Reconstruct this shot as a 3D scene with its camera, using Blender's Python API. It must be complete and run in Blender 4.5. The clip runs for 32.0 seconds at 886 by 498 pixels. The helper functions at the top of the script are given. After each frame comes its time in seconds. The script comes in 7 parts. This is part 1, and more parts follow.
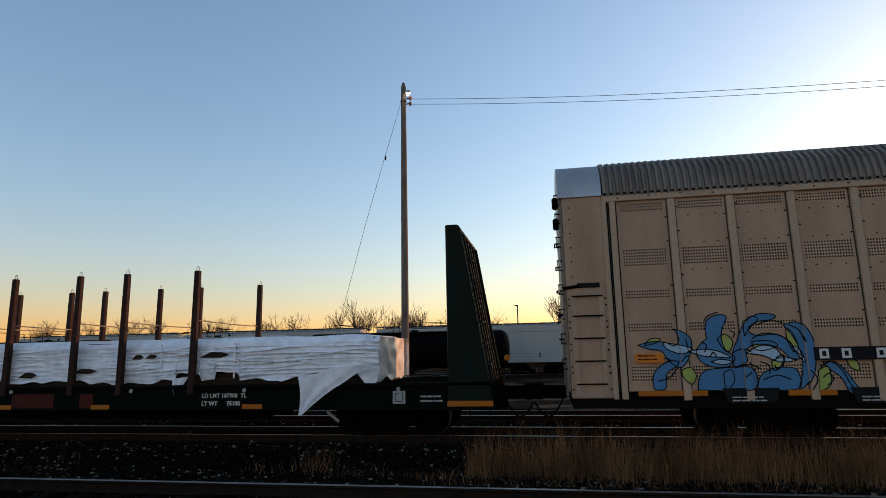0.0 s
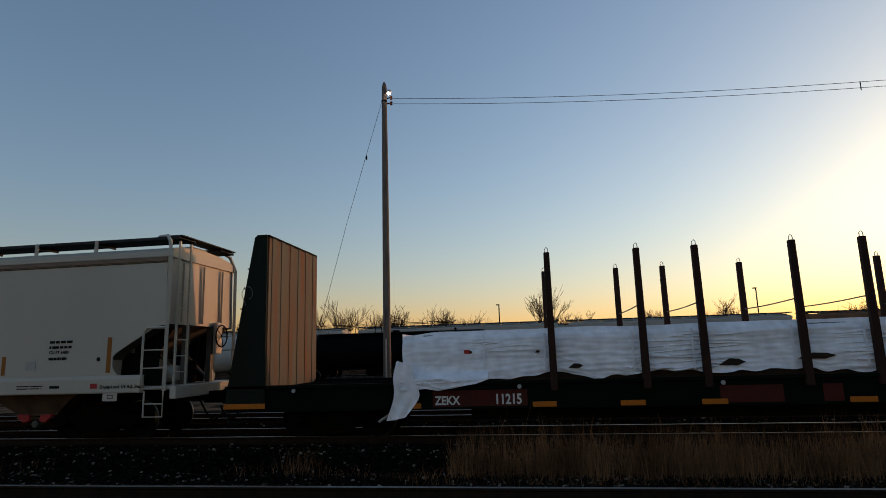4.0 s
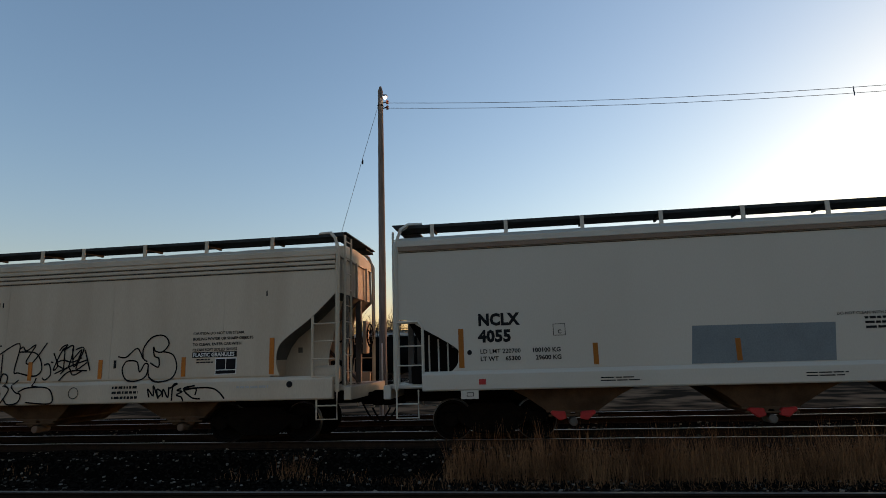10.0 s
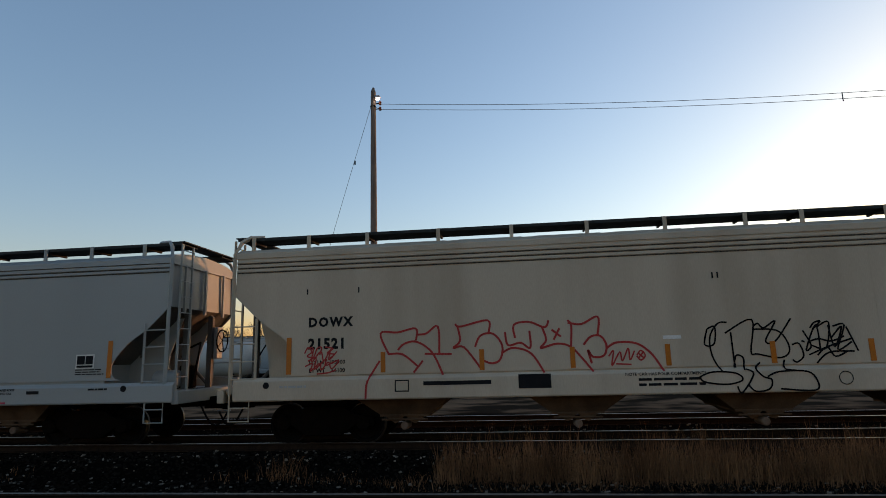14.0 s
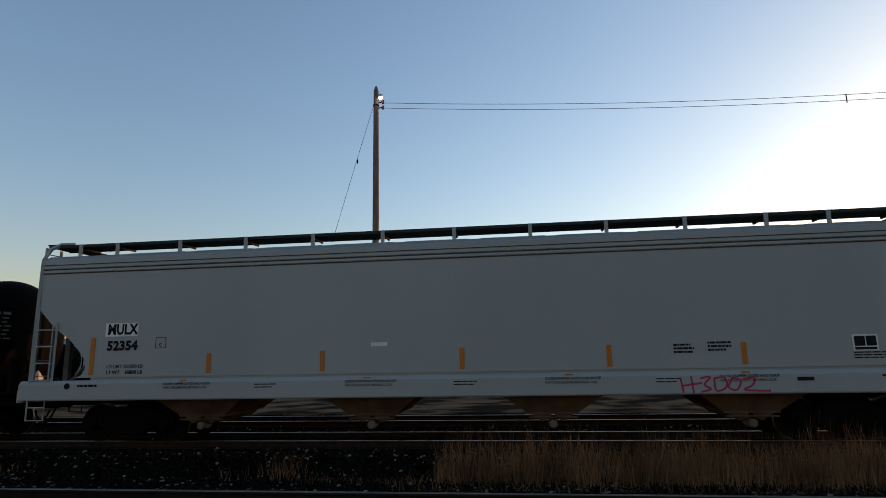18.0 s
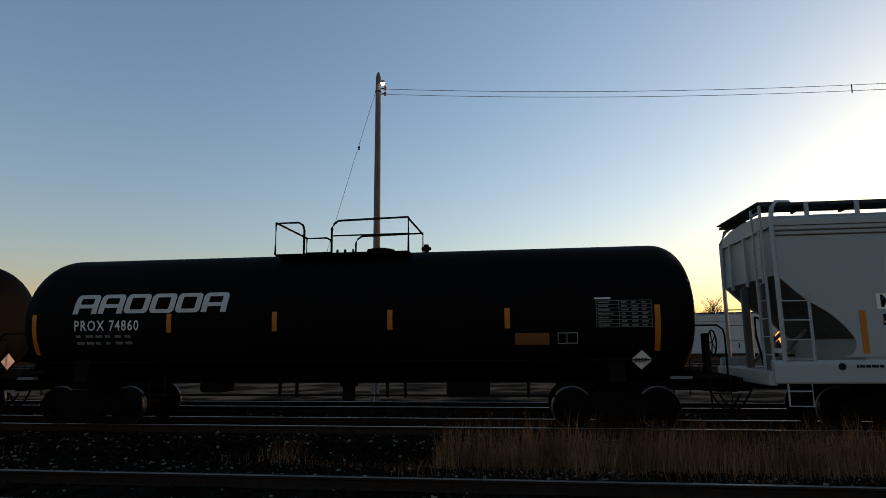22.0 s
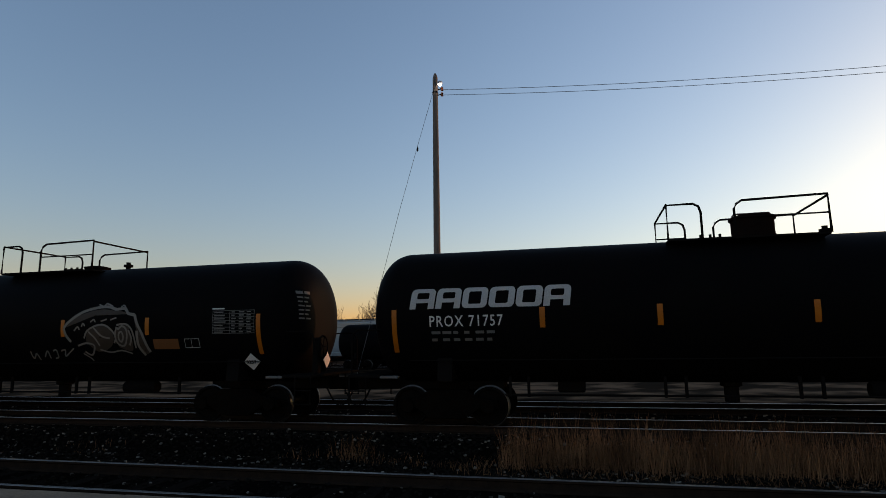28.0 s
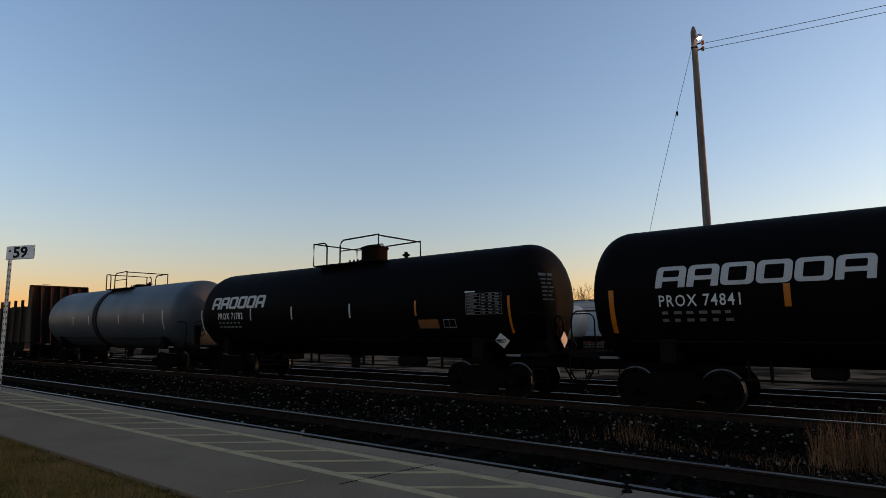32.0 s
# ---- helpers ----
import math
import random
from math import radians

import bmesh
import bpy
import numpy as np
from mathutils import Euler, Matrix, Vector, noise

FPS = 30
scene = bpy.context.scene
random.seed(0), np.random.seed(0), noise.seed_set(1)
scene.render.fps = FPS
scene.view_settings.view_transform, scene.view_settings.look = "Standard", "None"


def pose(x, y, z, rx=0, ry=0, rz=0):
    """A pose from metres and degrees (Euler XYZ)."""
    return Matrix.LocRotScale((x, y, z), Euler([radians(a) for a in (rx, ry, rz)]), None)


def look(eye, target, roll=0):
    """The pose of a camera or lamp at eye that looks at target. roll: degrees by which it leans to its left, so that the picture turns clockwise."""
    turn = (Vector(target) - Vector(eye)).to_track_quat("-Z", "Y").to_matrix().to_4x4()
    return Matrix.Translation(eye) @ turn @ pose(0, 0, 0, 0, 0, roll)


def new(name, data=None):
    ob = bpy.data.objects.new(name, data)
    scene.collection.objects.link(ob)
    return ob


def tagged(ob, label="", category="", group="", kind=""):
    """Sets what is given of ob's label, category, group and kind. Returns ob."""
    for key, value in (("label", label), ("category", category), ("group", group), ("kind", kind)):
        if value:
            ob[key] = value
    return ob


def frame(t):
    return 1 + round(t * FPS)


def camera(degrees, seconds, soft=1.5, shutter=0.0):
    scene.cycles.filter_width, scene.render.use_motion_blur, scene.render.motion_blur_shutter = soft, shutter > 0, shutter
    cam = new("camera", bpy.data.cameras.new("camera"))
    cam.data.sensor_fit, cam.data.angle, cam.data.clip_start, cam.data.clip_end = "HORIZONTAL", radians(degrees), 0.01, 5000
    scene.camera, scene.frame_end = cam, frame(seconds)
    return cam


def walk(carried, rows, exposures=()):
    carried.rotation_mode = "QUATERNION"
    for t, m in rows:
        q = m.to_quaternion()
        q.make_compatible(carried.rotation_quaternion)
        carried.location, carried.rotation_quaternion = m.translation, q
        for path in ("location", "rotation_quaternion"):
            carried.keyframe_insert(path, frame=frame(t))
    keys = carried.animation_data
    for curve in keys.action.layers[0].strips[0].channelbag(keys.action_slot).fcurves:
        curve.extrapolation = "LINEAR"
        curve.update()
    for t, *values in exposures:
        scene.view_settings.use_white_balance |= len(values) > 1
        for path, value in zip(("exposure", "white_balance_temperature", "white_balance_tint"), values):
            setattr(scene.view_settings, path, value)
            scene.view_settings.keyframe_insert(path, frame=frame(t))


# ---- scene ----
cam = camera(74.40, 32.0, soft=0.9)
EYE = (0.0, 0.0, 1.75)
# seconds, heading to the left of straight across the tracks, pitch, lean, eye's shift along and across the platform
AIM = [
    (0, 10.34, 10.17, 1.08, 0, 0), (0.5, 10.27, 9.62, 1.25, 0, 0), (1, 10.02, 9.31, 1.28, 0, 0), (1.5, 9.71, 9.31, 1.24, 0, 0), (2, 9.38, 9.59, 1.4, 0, 0),
    (2.5, 8.9, 9.91, 1.41, 0, 0), (4.5, 8.59, 10.11, 1.62, 0, 0), (5, 8.69, 10.14, 1.73, 0, 0), (5.5, 8.51, 10.34, 1.76, 0, 0), (6, 8.54, 10.16, 1.8, 0, 0),
    (6.5, 8.52, 10.42, 1.91, 0, 0), (7, 8.49, 10.49, 1.86, 0, 0), (7.5, 8.46, 10.82, 1.9, 0, 0), (8, 8.36, 10.97, 1.86, 0, 0), (8.5, 8.29, 10.79, 1.81, 0, 0),
    (9, 8.38, 10.53, 1.6, 0, 0), (9.5, 8.27, 10.58, 1.65, 0, 0), (10, 8.22, 10.51, 1.69, 0, 0), (10.5, 8.15, 10.66, 1.7, 0, 0), (11, 8.31, 10.68, 1.49, 0, 0),
    (11.5, 8.39, 10.74, 1.65, 0, 0), (12, 8.38, 10.78, 1.69, 0, 0), (12.5, 8.15, 10.42, 1.67, 0, 0), (13, 7.97, 10.66, 1.35, 0, 0), (13.5, 7.95, 10.41, 1.17, 0, 0),
    (14, 7.38, 10.64, 1.49, 0, 0), (14.5, 7.59, 10.29, 1.44, 0, 0), (15, 7.5, 10.41, 1.37, 0, 0), (15.5, 7.49, 10.62, 1.39, 0, 0), (17.5, 7.43, 10.61, 1.07, 0, 0),
    (18, 7.48, 10.57, 1.06, 0, 0), (18.5, 7.66, 10.44, 1.17, 0, 0), (19, 7.7, 10.29, 1.28, 0, 0), (19.5, 7.57, 10.2, 1.24, 0, 0), (20, 7.58, 10.13, 1.3, 0, 0),
    (20.5, 7.5, 9.96, 1.09, 0, 0), (21, 7.46, 9.86, 0.94, 0, 0), (21.5, 7.68, 9.68, 0.62, 0, 0), (22, 7.48, 9.35, 0.5, 0, 0), (22.5, 7.48, 9.25, 0.46, 0, 0),
    (23, 7.62, 9.3, 0.77, 0, 0), (23.5, 7.63, 9.18, 0.57, 0, 0), (24, 7.91, 9.07, 0.44, 0, 0), (24.5, 7.77, 8.98, 0.35, 0, 0), (25, 7.84, 8.71, 0.42, 0, 0),
    (25.5, 7.91, 8.63, 0.4, 0, 0), (27.5, 9.43, 9.37, 0.63, -0.01, -0.01), (28, 13.42, 9.34, 0.75, -0.03, -0.01), (28.5, 16.46, 9.28, 0.73, -0.03, -0.02), (29, 18.9, 9.33, 0.78, -0.04, -0.03),
    (29.5, 20.46, 8.88, 0.16, -0.07, -0.04), (30, 21.57, 8.66, 0.39, -0.13, -0.05), (30.5, 25.87, 8.68, 0.24, -0.16, -0.06), (31, 30.1, 8.26, 0.63, -0.21, -0.08), (31.5, 33.97, 8.05, 0.44, -0.28, -0.07),
    (32, 37.85, 7.7, 0.55, -0.31, -0.06),
]
# seconds and metres rolled by the train
ROLLED = [(0, -36.71), (2, -28.57), (4, -20.42), (6, -12.24), (8, -4.07), (10, 4.07), (12, 12.23), (14, 20.36), (16, 28.52), (18, 36.61), (20, 44.66), (22, 52.74), (24, 60.77), (26, 68.78), (28, 76.76), (30, 84.76), (32, 92.73)]
walk(cam, [(t, pose(EYE[0] + dx, EYE[1] + dy, EYE[2], 90 + pitch, lean, yaw)) for t, yaw, pitch, lean, dx, dy in AIM],
     [(t, s, 7000, g) for t, s, g in ((0, 1.97, 21), (2, 1.62, 21), (5, 1.2, 20), (7, 1.35, 20), (9, 1.63, 20), (13, 1.75, 20), (20, 1.66, 20), (23, 1.46, 21), (29, 1.48, 24), (32, 1.77, 26))])

# ---- light ----
world = bpy.data.worlds.new("dusk_sky")
scene.world = world
world.use_nodes = True
wn = world.node_tree.nodes
wl = world.node_tree.links
SUN_UP, SUN_SIDE = 3.2, 47.0          # degrees above the horizon, degrees to the right of straight across


def sky_layer(air, dust, ozone, tint):
    """One tinted layer of the sky: clear air, or haze."""
    sky = wn.new("ShaderNodeTexSky")
    sky.sky_type = "NISHITA"
    sky.sun_disc = False
    sky.sun_elevation, sky.sun_rotation = radians(SUN_UP), radians(SUN_SIDE)
    sky.air_density, sky.dust_density, sky.ozone_density = air, dust, ozone
    mix = wn.new("ShaderNodeMix")
    mix.data_type, mix.blend_type = "RGBA", "MULTIPLY"
    mix.inputs[0].default_value = 1.0
    mix.inputs[7].default_value = (*tint, 1)
    wl.new(sky.outputs[0], mix.inputs[6])
    return mix.outputs[2]


both = wn.new("ShaderNodeMix")
both.data_type, both.blend_type = "RGBA", "ADD"
both.inputs[0].default_value = 1.0
wl.new(sky_layer(1.2, 0.02, 2.45, (0.955, 0.78, 1.0)), both.inputs[6])
wl.new(sky_layer(0.85, 4.69, 4.83, (1.43, 1.05, 0.31)), both.inputs[7])
wl.new(both.outputs[2], wn["Background"].inputs[0])
wn["Background"].inputs[1].default_value = 0.12

sun_data = bpy.data.lights.new("sun", "SUN")
sun_data.energy, sun_data.angle, sun_data.color = 0.6, radians(0.6), (1.0, 0.45, 0.2)
sun = new("sun", sun_data)
sun.matrix_world = look((0, 0, 0), (-math.sin(radians(SUN_SIDE)) * math.cos(radians(SUN_UP)), -math.cos(radians(SUN_SIDE)) * math.cos(radians(SUN_UP)), -math.sin(radians(SUN_UP))))


# ---- materials ----
def material(name, base, second=None, rough=0.6, metal=0.0, scale=3.0, fine=40.0, amount=0.35, bump=0.1, streak=None, spec=0.3, random_tint=0.0, grain_mix=0.35):
    """A painted, rusty or natural surface with broad stains and fine grain."""
    m = bpy.data.materials.new(name)
    m.use_nodes = True
    n, l = m.node_tree.nodes, m.node_tree.links
    p = n["Principled BSDF"]
    p.inputs["Roughness"].default_value, p.inputs["Metallic"].default_value = rough, metal
    p.inputs["Specular IOR Level"].default_value = spec
    co = n.new("ShaderNodeTexCoord")
    mp = n.new("ShaderNodeMapping")
    mp.inputs["Scale"].default_value = streak or (1, 1, 1)
    l.new(co.outputs["Object"], mp.inputs[0])
    big, small = n.new("ShaderNodeTexNoise"), n.new("ShaderNodeTexNoise")
    for t, s, d in ((big, scale, 6), (small, fine, 3)):
        t.inputs["Scale"].default_value, t.inputs["Detail"].default_value = s, d
        l.new(mp.outputs[0], t.inputs["Vector"])
    ramp = n.new("ShaderNodeMapRange")
    ramp.inputs[1].default_value, ramp.inputs[2].default_value, ramp.inputs[4].default_value = 0.42, 0.68, amount
    l.new(big.outputs[0], ramp.inputs[0])
    mix = n.new("ShaderNodeMix")
    mix.data_type = "RGBA"
    second = second or tuple(c * 0.55 for c in base)
    mix.inputs[6].default_value, mix.inputs[7].default_value = (*base, 1), (*second, 1)
    l.new(ramp.outputs[0], mix.inputs[0])
    grain = n.new("ShaderNodeMix")
    grain.data_type, grain.blend_type = "RGBA", "MULTIPLY"
    grain.inputs[0].default_value = grain_mix
    l.new(mix.outputs[2], grain.inputs[6])
    g2 = n.new("ShaderNodeMapRange")
    g2.inputs[1].default_value, g2.inputs[2].default_value, g2.inputs[3].default_value, g2.inputs[4].default_value = 0.3, 0.7, 0.55, 1.25
    l.new(small.outputs[0], g2.inputs[0])
    l.new(g2.outputs[0], grain.inputs[7])
    out = grain.outputs[2]
    if random_tint:
        info = n.new("ShaderNodeObjectInfo")
        geo = n.new("ShaderNodeNewGeometry")
        add = n.new("ShaderNodeMath")
        add.operation = "ADD"
        l.new(info.outputs["Random"], add.inputs[0])
        l.new(geo.outputs["Random Per Island"], add.inputs[1])
        mr = n.new("ShaderNodeMapRange")
        mr.inputs[2].default_value, mr.inputs[3].default_value, mr.inputs[4].default_value = 2.0, 1 - random_tint, 1 + random_tint
        l.new(add.outputs[0], mr.inputs[0])
        tint = n.new("ShaderNodeMix")
        tint.data_type, tint.blend_type = "RGBA", "MULTIPLY"
        tint.inputs[0].default_value = 1
        l.new(out, tint.inputs[6])
        l.new(mr.outputs[0], tint.inputs[7])
        out = tint.outputs[2]
    l.new(out, p.inputs["Base Color"])
    if bump:
        b = n.new("ShaderNodeBump")
        b.inputs["Strength"].default_value, b.inputs["Distance"].default_value = bump, 0.01
        l.new(small.outputs[0], b.inputs["Height"])
        l.new(b.outputs[0], p.inputs["Normal"])
    rr = n.new("ShaderNodeMapRange")
    rr.inputs[3].default_value, rr.inputs[4].default_value = max(0.05, rough - 0.1), min(1, rough + 0.12)
    l.new(big.outputs[0], rr.inputs[0])
    l.new(rr.outputs[0], p.inputs["Roughness"])
    return m


def plain(name, base, rough=0.6, metal=0.0):
    return material(name, base, rough=rough, metal=metal, amount=0.2, bump=0.03)


DOWN = (1.5, 1.5, 0.25)
M = {
    "nclx": material("pale_grey_paint", (0.43, 0.4, 0.335), (0.36, 0.325, 0.265), 0.5, scale=0.4, amount=0.45, bump=0.0, streak=(1, 1, 0.4), grain_mix=0.06),
    "dowx": material("weathered_cream_paint", (0.46, 0.38, 0.285), (0.32, 0.25, 0.175), 0.6, scale=0.6, amount=0.55, bump=0.02, streak=DOWN, grain_mix=0.15),
    "mulx": material("cool_grey_paint", (0.27, 0.285, 0.275), (0.225, 0.235, 0.225), 0.5, scale=0.4, amount=0.4, bump=0.0, streak=(1, 1, 0.4), grain_mix=0.06),
    "ledge": material("tan_ledge_paint", (0.19, 0.13, 0.088), (0.12, 0.08, 0.056), 0.6, scale=1, amount=0.6),
    # thin dark lines in this colour stand for shade under ribs and beside posts
    "shadeline": material("painted_shade_line", (0.045, 0.038, 0.031), (0.1, 0.083, 0.066), 0.8, scale=2, amount=0.6, spec=0.05),
    "rackpost": material("pale_tan_post_paint", (0.47, 0.325, 0.225), (0.35, 0.23, 0.155), 0.6, scale=1, amount=0.6, streak=DOWN, spec=0.12),
    "notice": plain("faded_orange_notice", (0.16, 0.06, 0.015)),
    # board wood darkened, so that gaps read as shaded
    "lumberdark": material("darkened_boards", (0.04, 0.028, 0.02), (0.02, 0.014, 0.011), 0.85, scale=4, amount=0.6, streak=(0.2, 4, 4), spec=0.05),
    "brownpost": material("brown_car_paint", (0.03, 0.018, 0.014), (0.018, 0.011, 0.009), 0.7, scale=2, amount=0.6, streak=DOWN, spec=0.08),
    "darkdome": material("dark_rusty_steel", (0.012, 0.0075, 0.006), (0.008, 0.006, 0.005), 0.8, scale=3, amount=0.7, spec=0.0),
    "patch": plain("blue_grey_patch_paint", (0.135, 0.16, 0.165)),
    # darker than the car paint: shade below the slope sheets is in the colour
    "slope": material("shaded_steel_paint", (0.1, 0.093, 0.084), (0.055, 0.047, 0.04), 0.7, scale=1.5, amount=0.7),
    "bay": material("rusty_hopper_bay_steel", (0.1, 0.062, 0.038), (0.045, 0.028, 0.018), 0.8, scale=2, amount=0.8, spec=0.08),
    "outlet": material("worn_outlet_steel", (0.16, 0.11, 0.08), (0.09, 0.06, 0.045), 0.8, scale=3, amount=0.6, spec=0.05),
    "tank": material("black_tank_paint", (0.0035, 0.0034, 0.0036), (0.006, 0.005, 0.0045), 0.5, scale=0.7, amount=0.6, bump=0.02, spec=0.01),
    "greytank": material("blue_grey_tank_paint", (0.04, 0.052, 0.061), (0.025, 0.031, 0.037), 0.5, scale=0.7, amount=0.5, bump=0.03),
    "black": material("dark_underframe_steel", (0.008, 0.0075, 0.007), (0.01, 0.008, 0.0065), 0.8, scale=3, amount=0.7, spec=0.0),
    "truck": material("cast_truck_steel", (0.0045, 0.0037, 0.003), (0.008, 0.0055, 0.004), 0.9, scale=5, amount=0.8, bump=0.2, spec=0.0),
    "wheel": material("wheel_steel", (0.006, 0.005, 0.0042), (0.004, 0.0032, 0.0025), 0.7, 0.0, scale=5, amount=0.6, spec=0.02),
    "rim": material("worn_tread_steel", (0.09, 0.083, 0.076), (0.04, 0.035, 0.03), 0.4, 1.0, scale=8, amount=0.4, bump=0.02),
    "green": material("dark_green_car_paint", (0.0055, 0.0125, 0.0085), (0.01, 0.008, 0.0055), 0.6, scale=1.2, amount=0.6, streak=DOWN, spec=0.08),
    # darker, rougher version of the car's green, for the side sill
    "sillgreen": material("darker_green_sill", (0.003, 0.006, 0.0045), (0.006, 0.005, 0.004), 0.75, scale=1.2, amount=0.6, streak=DOWN, spec=0.03),
    "red": material("oxide_red_patch_paint", (0.07, 0.014, 0.01), (0.05, 0.02, 0.015), 0.65, scale=2, amount=0.5, spec=0.08),
    "inner": material("rust_streaked_bulkhead_steel", (0.11, 0.105, 0.08), (0.17, 0.065, 0.026), 0.7, scale=1.0, amount=0.9, streak=(4, 4, 0.4), spec=0.1),
    "stake": material("dark_brown_stake_steel", (0.03, 0.014, 0.011), (0.05, 0.022, 0.015), 0.7, scale=3, amount=0.6, spec=0.1),
    "wrap": material("white_lumber_wrap", (0.82, 0.84, 0.88), (0.72, 0.75, 0.8), 0.35, scale=1.2, amount=0.4, bump=0.0, fine=5),
    "lumber": material("bare_softwood_boards", (0.34, 0.23, 0.13), (0.2, 0.13, 0.07), 0.8, scale=4, amount=0.6, streak=(0.2, 4, 4), spec=0.05),
    "rack": material("tan_rack_panel_paint", (0.45, 0.28, 0.185), (0.3, 0.18, 0.115), 0.5, 0.0, scale=0.9, amount=0.7, streak=DOWN, spec=0.35),
    "galv": material("galvanised_roof_steel", (0.42, 0.43, 0.44), (0.28, 0.28, 0.28), 0.45, 0.6, scale=1.5, amount=0.6),
    "rackroof": material("weathered_corrugated_steel", (0.22, 0.175, 0.14), (0.12, 0.095, 0.075), 0.5, 0.3, scale=1.5, amount=0.7),
    "grating": material("dark_steel_grating", (0.035, 0.04, 0.04), (0.02, 0.02, 0.02), 0.7, 0.2, scale=4, amount=0.6, spec=0.1),
    "amber": plain("dull_amber_reflector_sheet", (0.27, 0.085, 0.004), 0.6),
    "yellow": plain("amber_reflector_sheet", (0.42, 0.115, 0.003), 0.4),
    "white": plain("white_stencil_paint", (0.62, 0.61, 0.57)),
    "logo": plain("pale_grey_logo_paint", (0.42, 0.41, 0.38)),
    "ink": material("black_stencil_paint", (0.012, 0.012, 0.013), (0.022, 0.02, 0.02), 0.75, scale=4, amount=0.4, bump=0.0, spec=0.05),
    "orange": plain("orange_placard_paint", (0.7, 0.2, 0.02)),
    "redspray": plain("red_spray_paint", (0.36, 0.022, 0.02)),
    "blackspray": material("black_spray_paint", (0.006, 0.006, 0.007), (0.014, 0.013, 0.013), 0.8, scale=3, amount=0.4, bump=0.0, spec=0.02),
    "magenta": plain("magenta_spray_paint", (0.36, 0.022, 0.06)),
    "bluespray": plain("blue_spray_paint", (0.05, 0.19, 0.36)),
    "paleblue": plain("pale_blue_spray_paint", (0.35, 0.5, 0.62)),
    "limespray": plain("lime_spray_paint", (0.35, 0.42, 0.1)),
    "dim": plain("faded_stencil_print", (0.13, 0.125, 0.115)),
    "duskspray": plain("faded_pale_spray_paint", (0.17, 0.15, 0.125)),
    "brownspray": plain("faded_brown_spray_paint", (0.035, 0.022, 0.012)),
    "chalk": plain("chalk_line", (0.35, 0.36, 0.34)),
    "rail": material("rusty_rail_side", (0.03, 0.018, 0.012), (0.014, 0.0095, 0.0075), 0.8, scale=6, amount=0.6, spec=0.0),
    "railtop": material("polished_rail_head", (0.23, 0.2, 0.175), (0.15, 0.126, 0.105), 0.4, 1.0, scale=4, amount=0.4, bump=0.01),
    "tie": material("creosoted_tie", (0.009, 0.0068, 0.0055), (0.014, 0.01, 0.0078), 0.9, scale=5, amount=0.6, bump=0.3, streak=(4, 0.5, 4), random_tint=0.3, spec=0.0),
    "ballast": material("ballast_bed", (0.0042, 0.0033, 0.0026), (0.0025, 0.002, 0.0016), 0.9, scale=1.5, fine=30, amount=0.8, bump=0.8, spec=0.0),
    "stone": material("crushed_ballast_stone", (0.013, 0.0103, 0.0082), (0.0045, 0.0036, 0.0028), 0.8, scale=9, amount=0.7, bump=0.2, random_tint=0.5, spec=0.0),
    "drygrass": material("dry_tan_grass", (0.31, 0.14, 0.062), (0.09, 0.038, 0.017), 0.85, scale=1.3, amount=0.9, bump=0.0, random_tint=0.75, spec=0.05),
    "turf": material("short_lawn_grass", (0.15, 0.088, 0.02), (0.22, 0.115, 0.042), 0.9, scale=1.2, amount=0.9, bump=0.0, random_tint=0.5, spec=0.03),
    "concrete": material("platform_concrete", (0.25, 0.18, 0.125), (0.165, 0.12, 0.085), 0.85, scale=1.2, fine=35, amount=0.6, bump=0.25, spec=0.0),
    "asphalt": material("platform_asphalt", (0.215, 0.15, 0.1), (0.15, 0.105, 0.07), 0.9, scale=0.8, fine=60, amount=0.6, bump=0.4, spec=0.0),
    "lineyellow": material("worn_yellow_line_paint", (0.42, 0.31, 0.17), (0.26, 0.195, 0.12), 0.7, scale=4, amount=0.7, bump=0.15, spec=0.0),
    "pole": material("weathered_pole_wood", (0.17, 0.135, 0.11), (0.07, 0.056, 0.046), 0.85, scale=3, amount=0.7, bump=0.4, streak=(6, 6, 0.4)),
    "wire": plain("weathered_wire", (0.09, 0.09, 0.095), 0.5),
    "bark": material("bare_winter_bark", (0.075, 0.048, 0.035), (0.045, 0.03, 0.022), 0.9, scale=3, amount=0.5, bump=0.2, spec=0.05),
    "farwhite": material("white_parked_car_paint", (0.4, 0.385, 0.35), (0.3, 0.28, 0.25), 0.5, scale=0.4, amount=0.4, streak=DOWN),
    "farbrown": material("rusty_brown_car_paint", (0.22, 0.1, 0.05), (0.1, 0.06, 0.04), 0.7, scale=0.8, amount=0.7, streak=DOWN),
    "ceramic": plain("brown_ceramic", (0.2, 0.06, 0.03), 0.25),
    "signwhite": plain("white_sign_sheet", (0.75, 0.74, 0.7), 0.4),
    "purple": plain("purple_decal", (0.12, 0.05, 0.25)),
    "teal": plain("teal_paint", (0.03, 0.25, 0.3)),
}
# a few pale chips among the dark stones
_st = M["stone"].node_tree
_bsdf = _st.nodes["Principled BSDF"]
_was = _bsdf.inputs["Base Color"].links[0].from_socket
_gi, _rp, _mm = _st.nodes.new("ShaderNodeNewGeometry"), _st.nodes.new("ShaderNodeMapRange"), _st.nodes.new("ShaderNodeMix")
_rp.inputs[1].default_value, _rp.inputs[2].default_value = 0.9, 0.99
_mm.data_type = "RGBA"
_mm.inputs[7].default_value = (0.21, 0.175, 0.14, 1)
_st.links.new(_gi.outputs["Random Per Island"], _rp.inputs[0])
_st.links.new(_rp.outputs[0], _mm.inputs[0])
_st.links.new(_was, _mm.inputs[6])
_st.links.new(_mm.outputs[2], _bsdf.inputs["Base Color"])
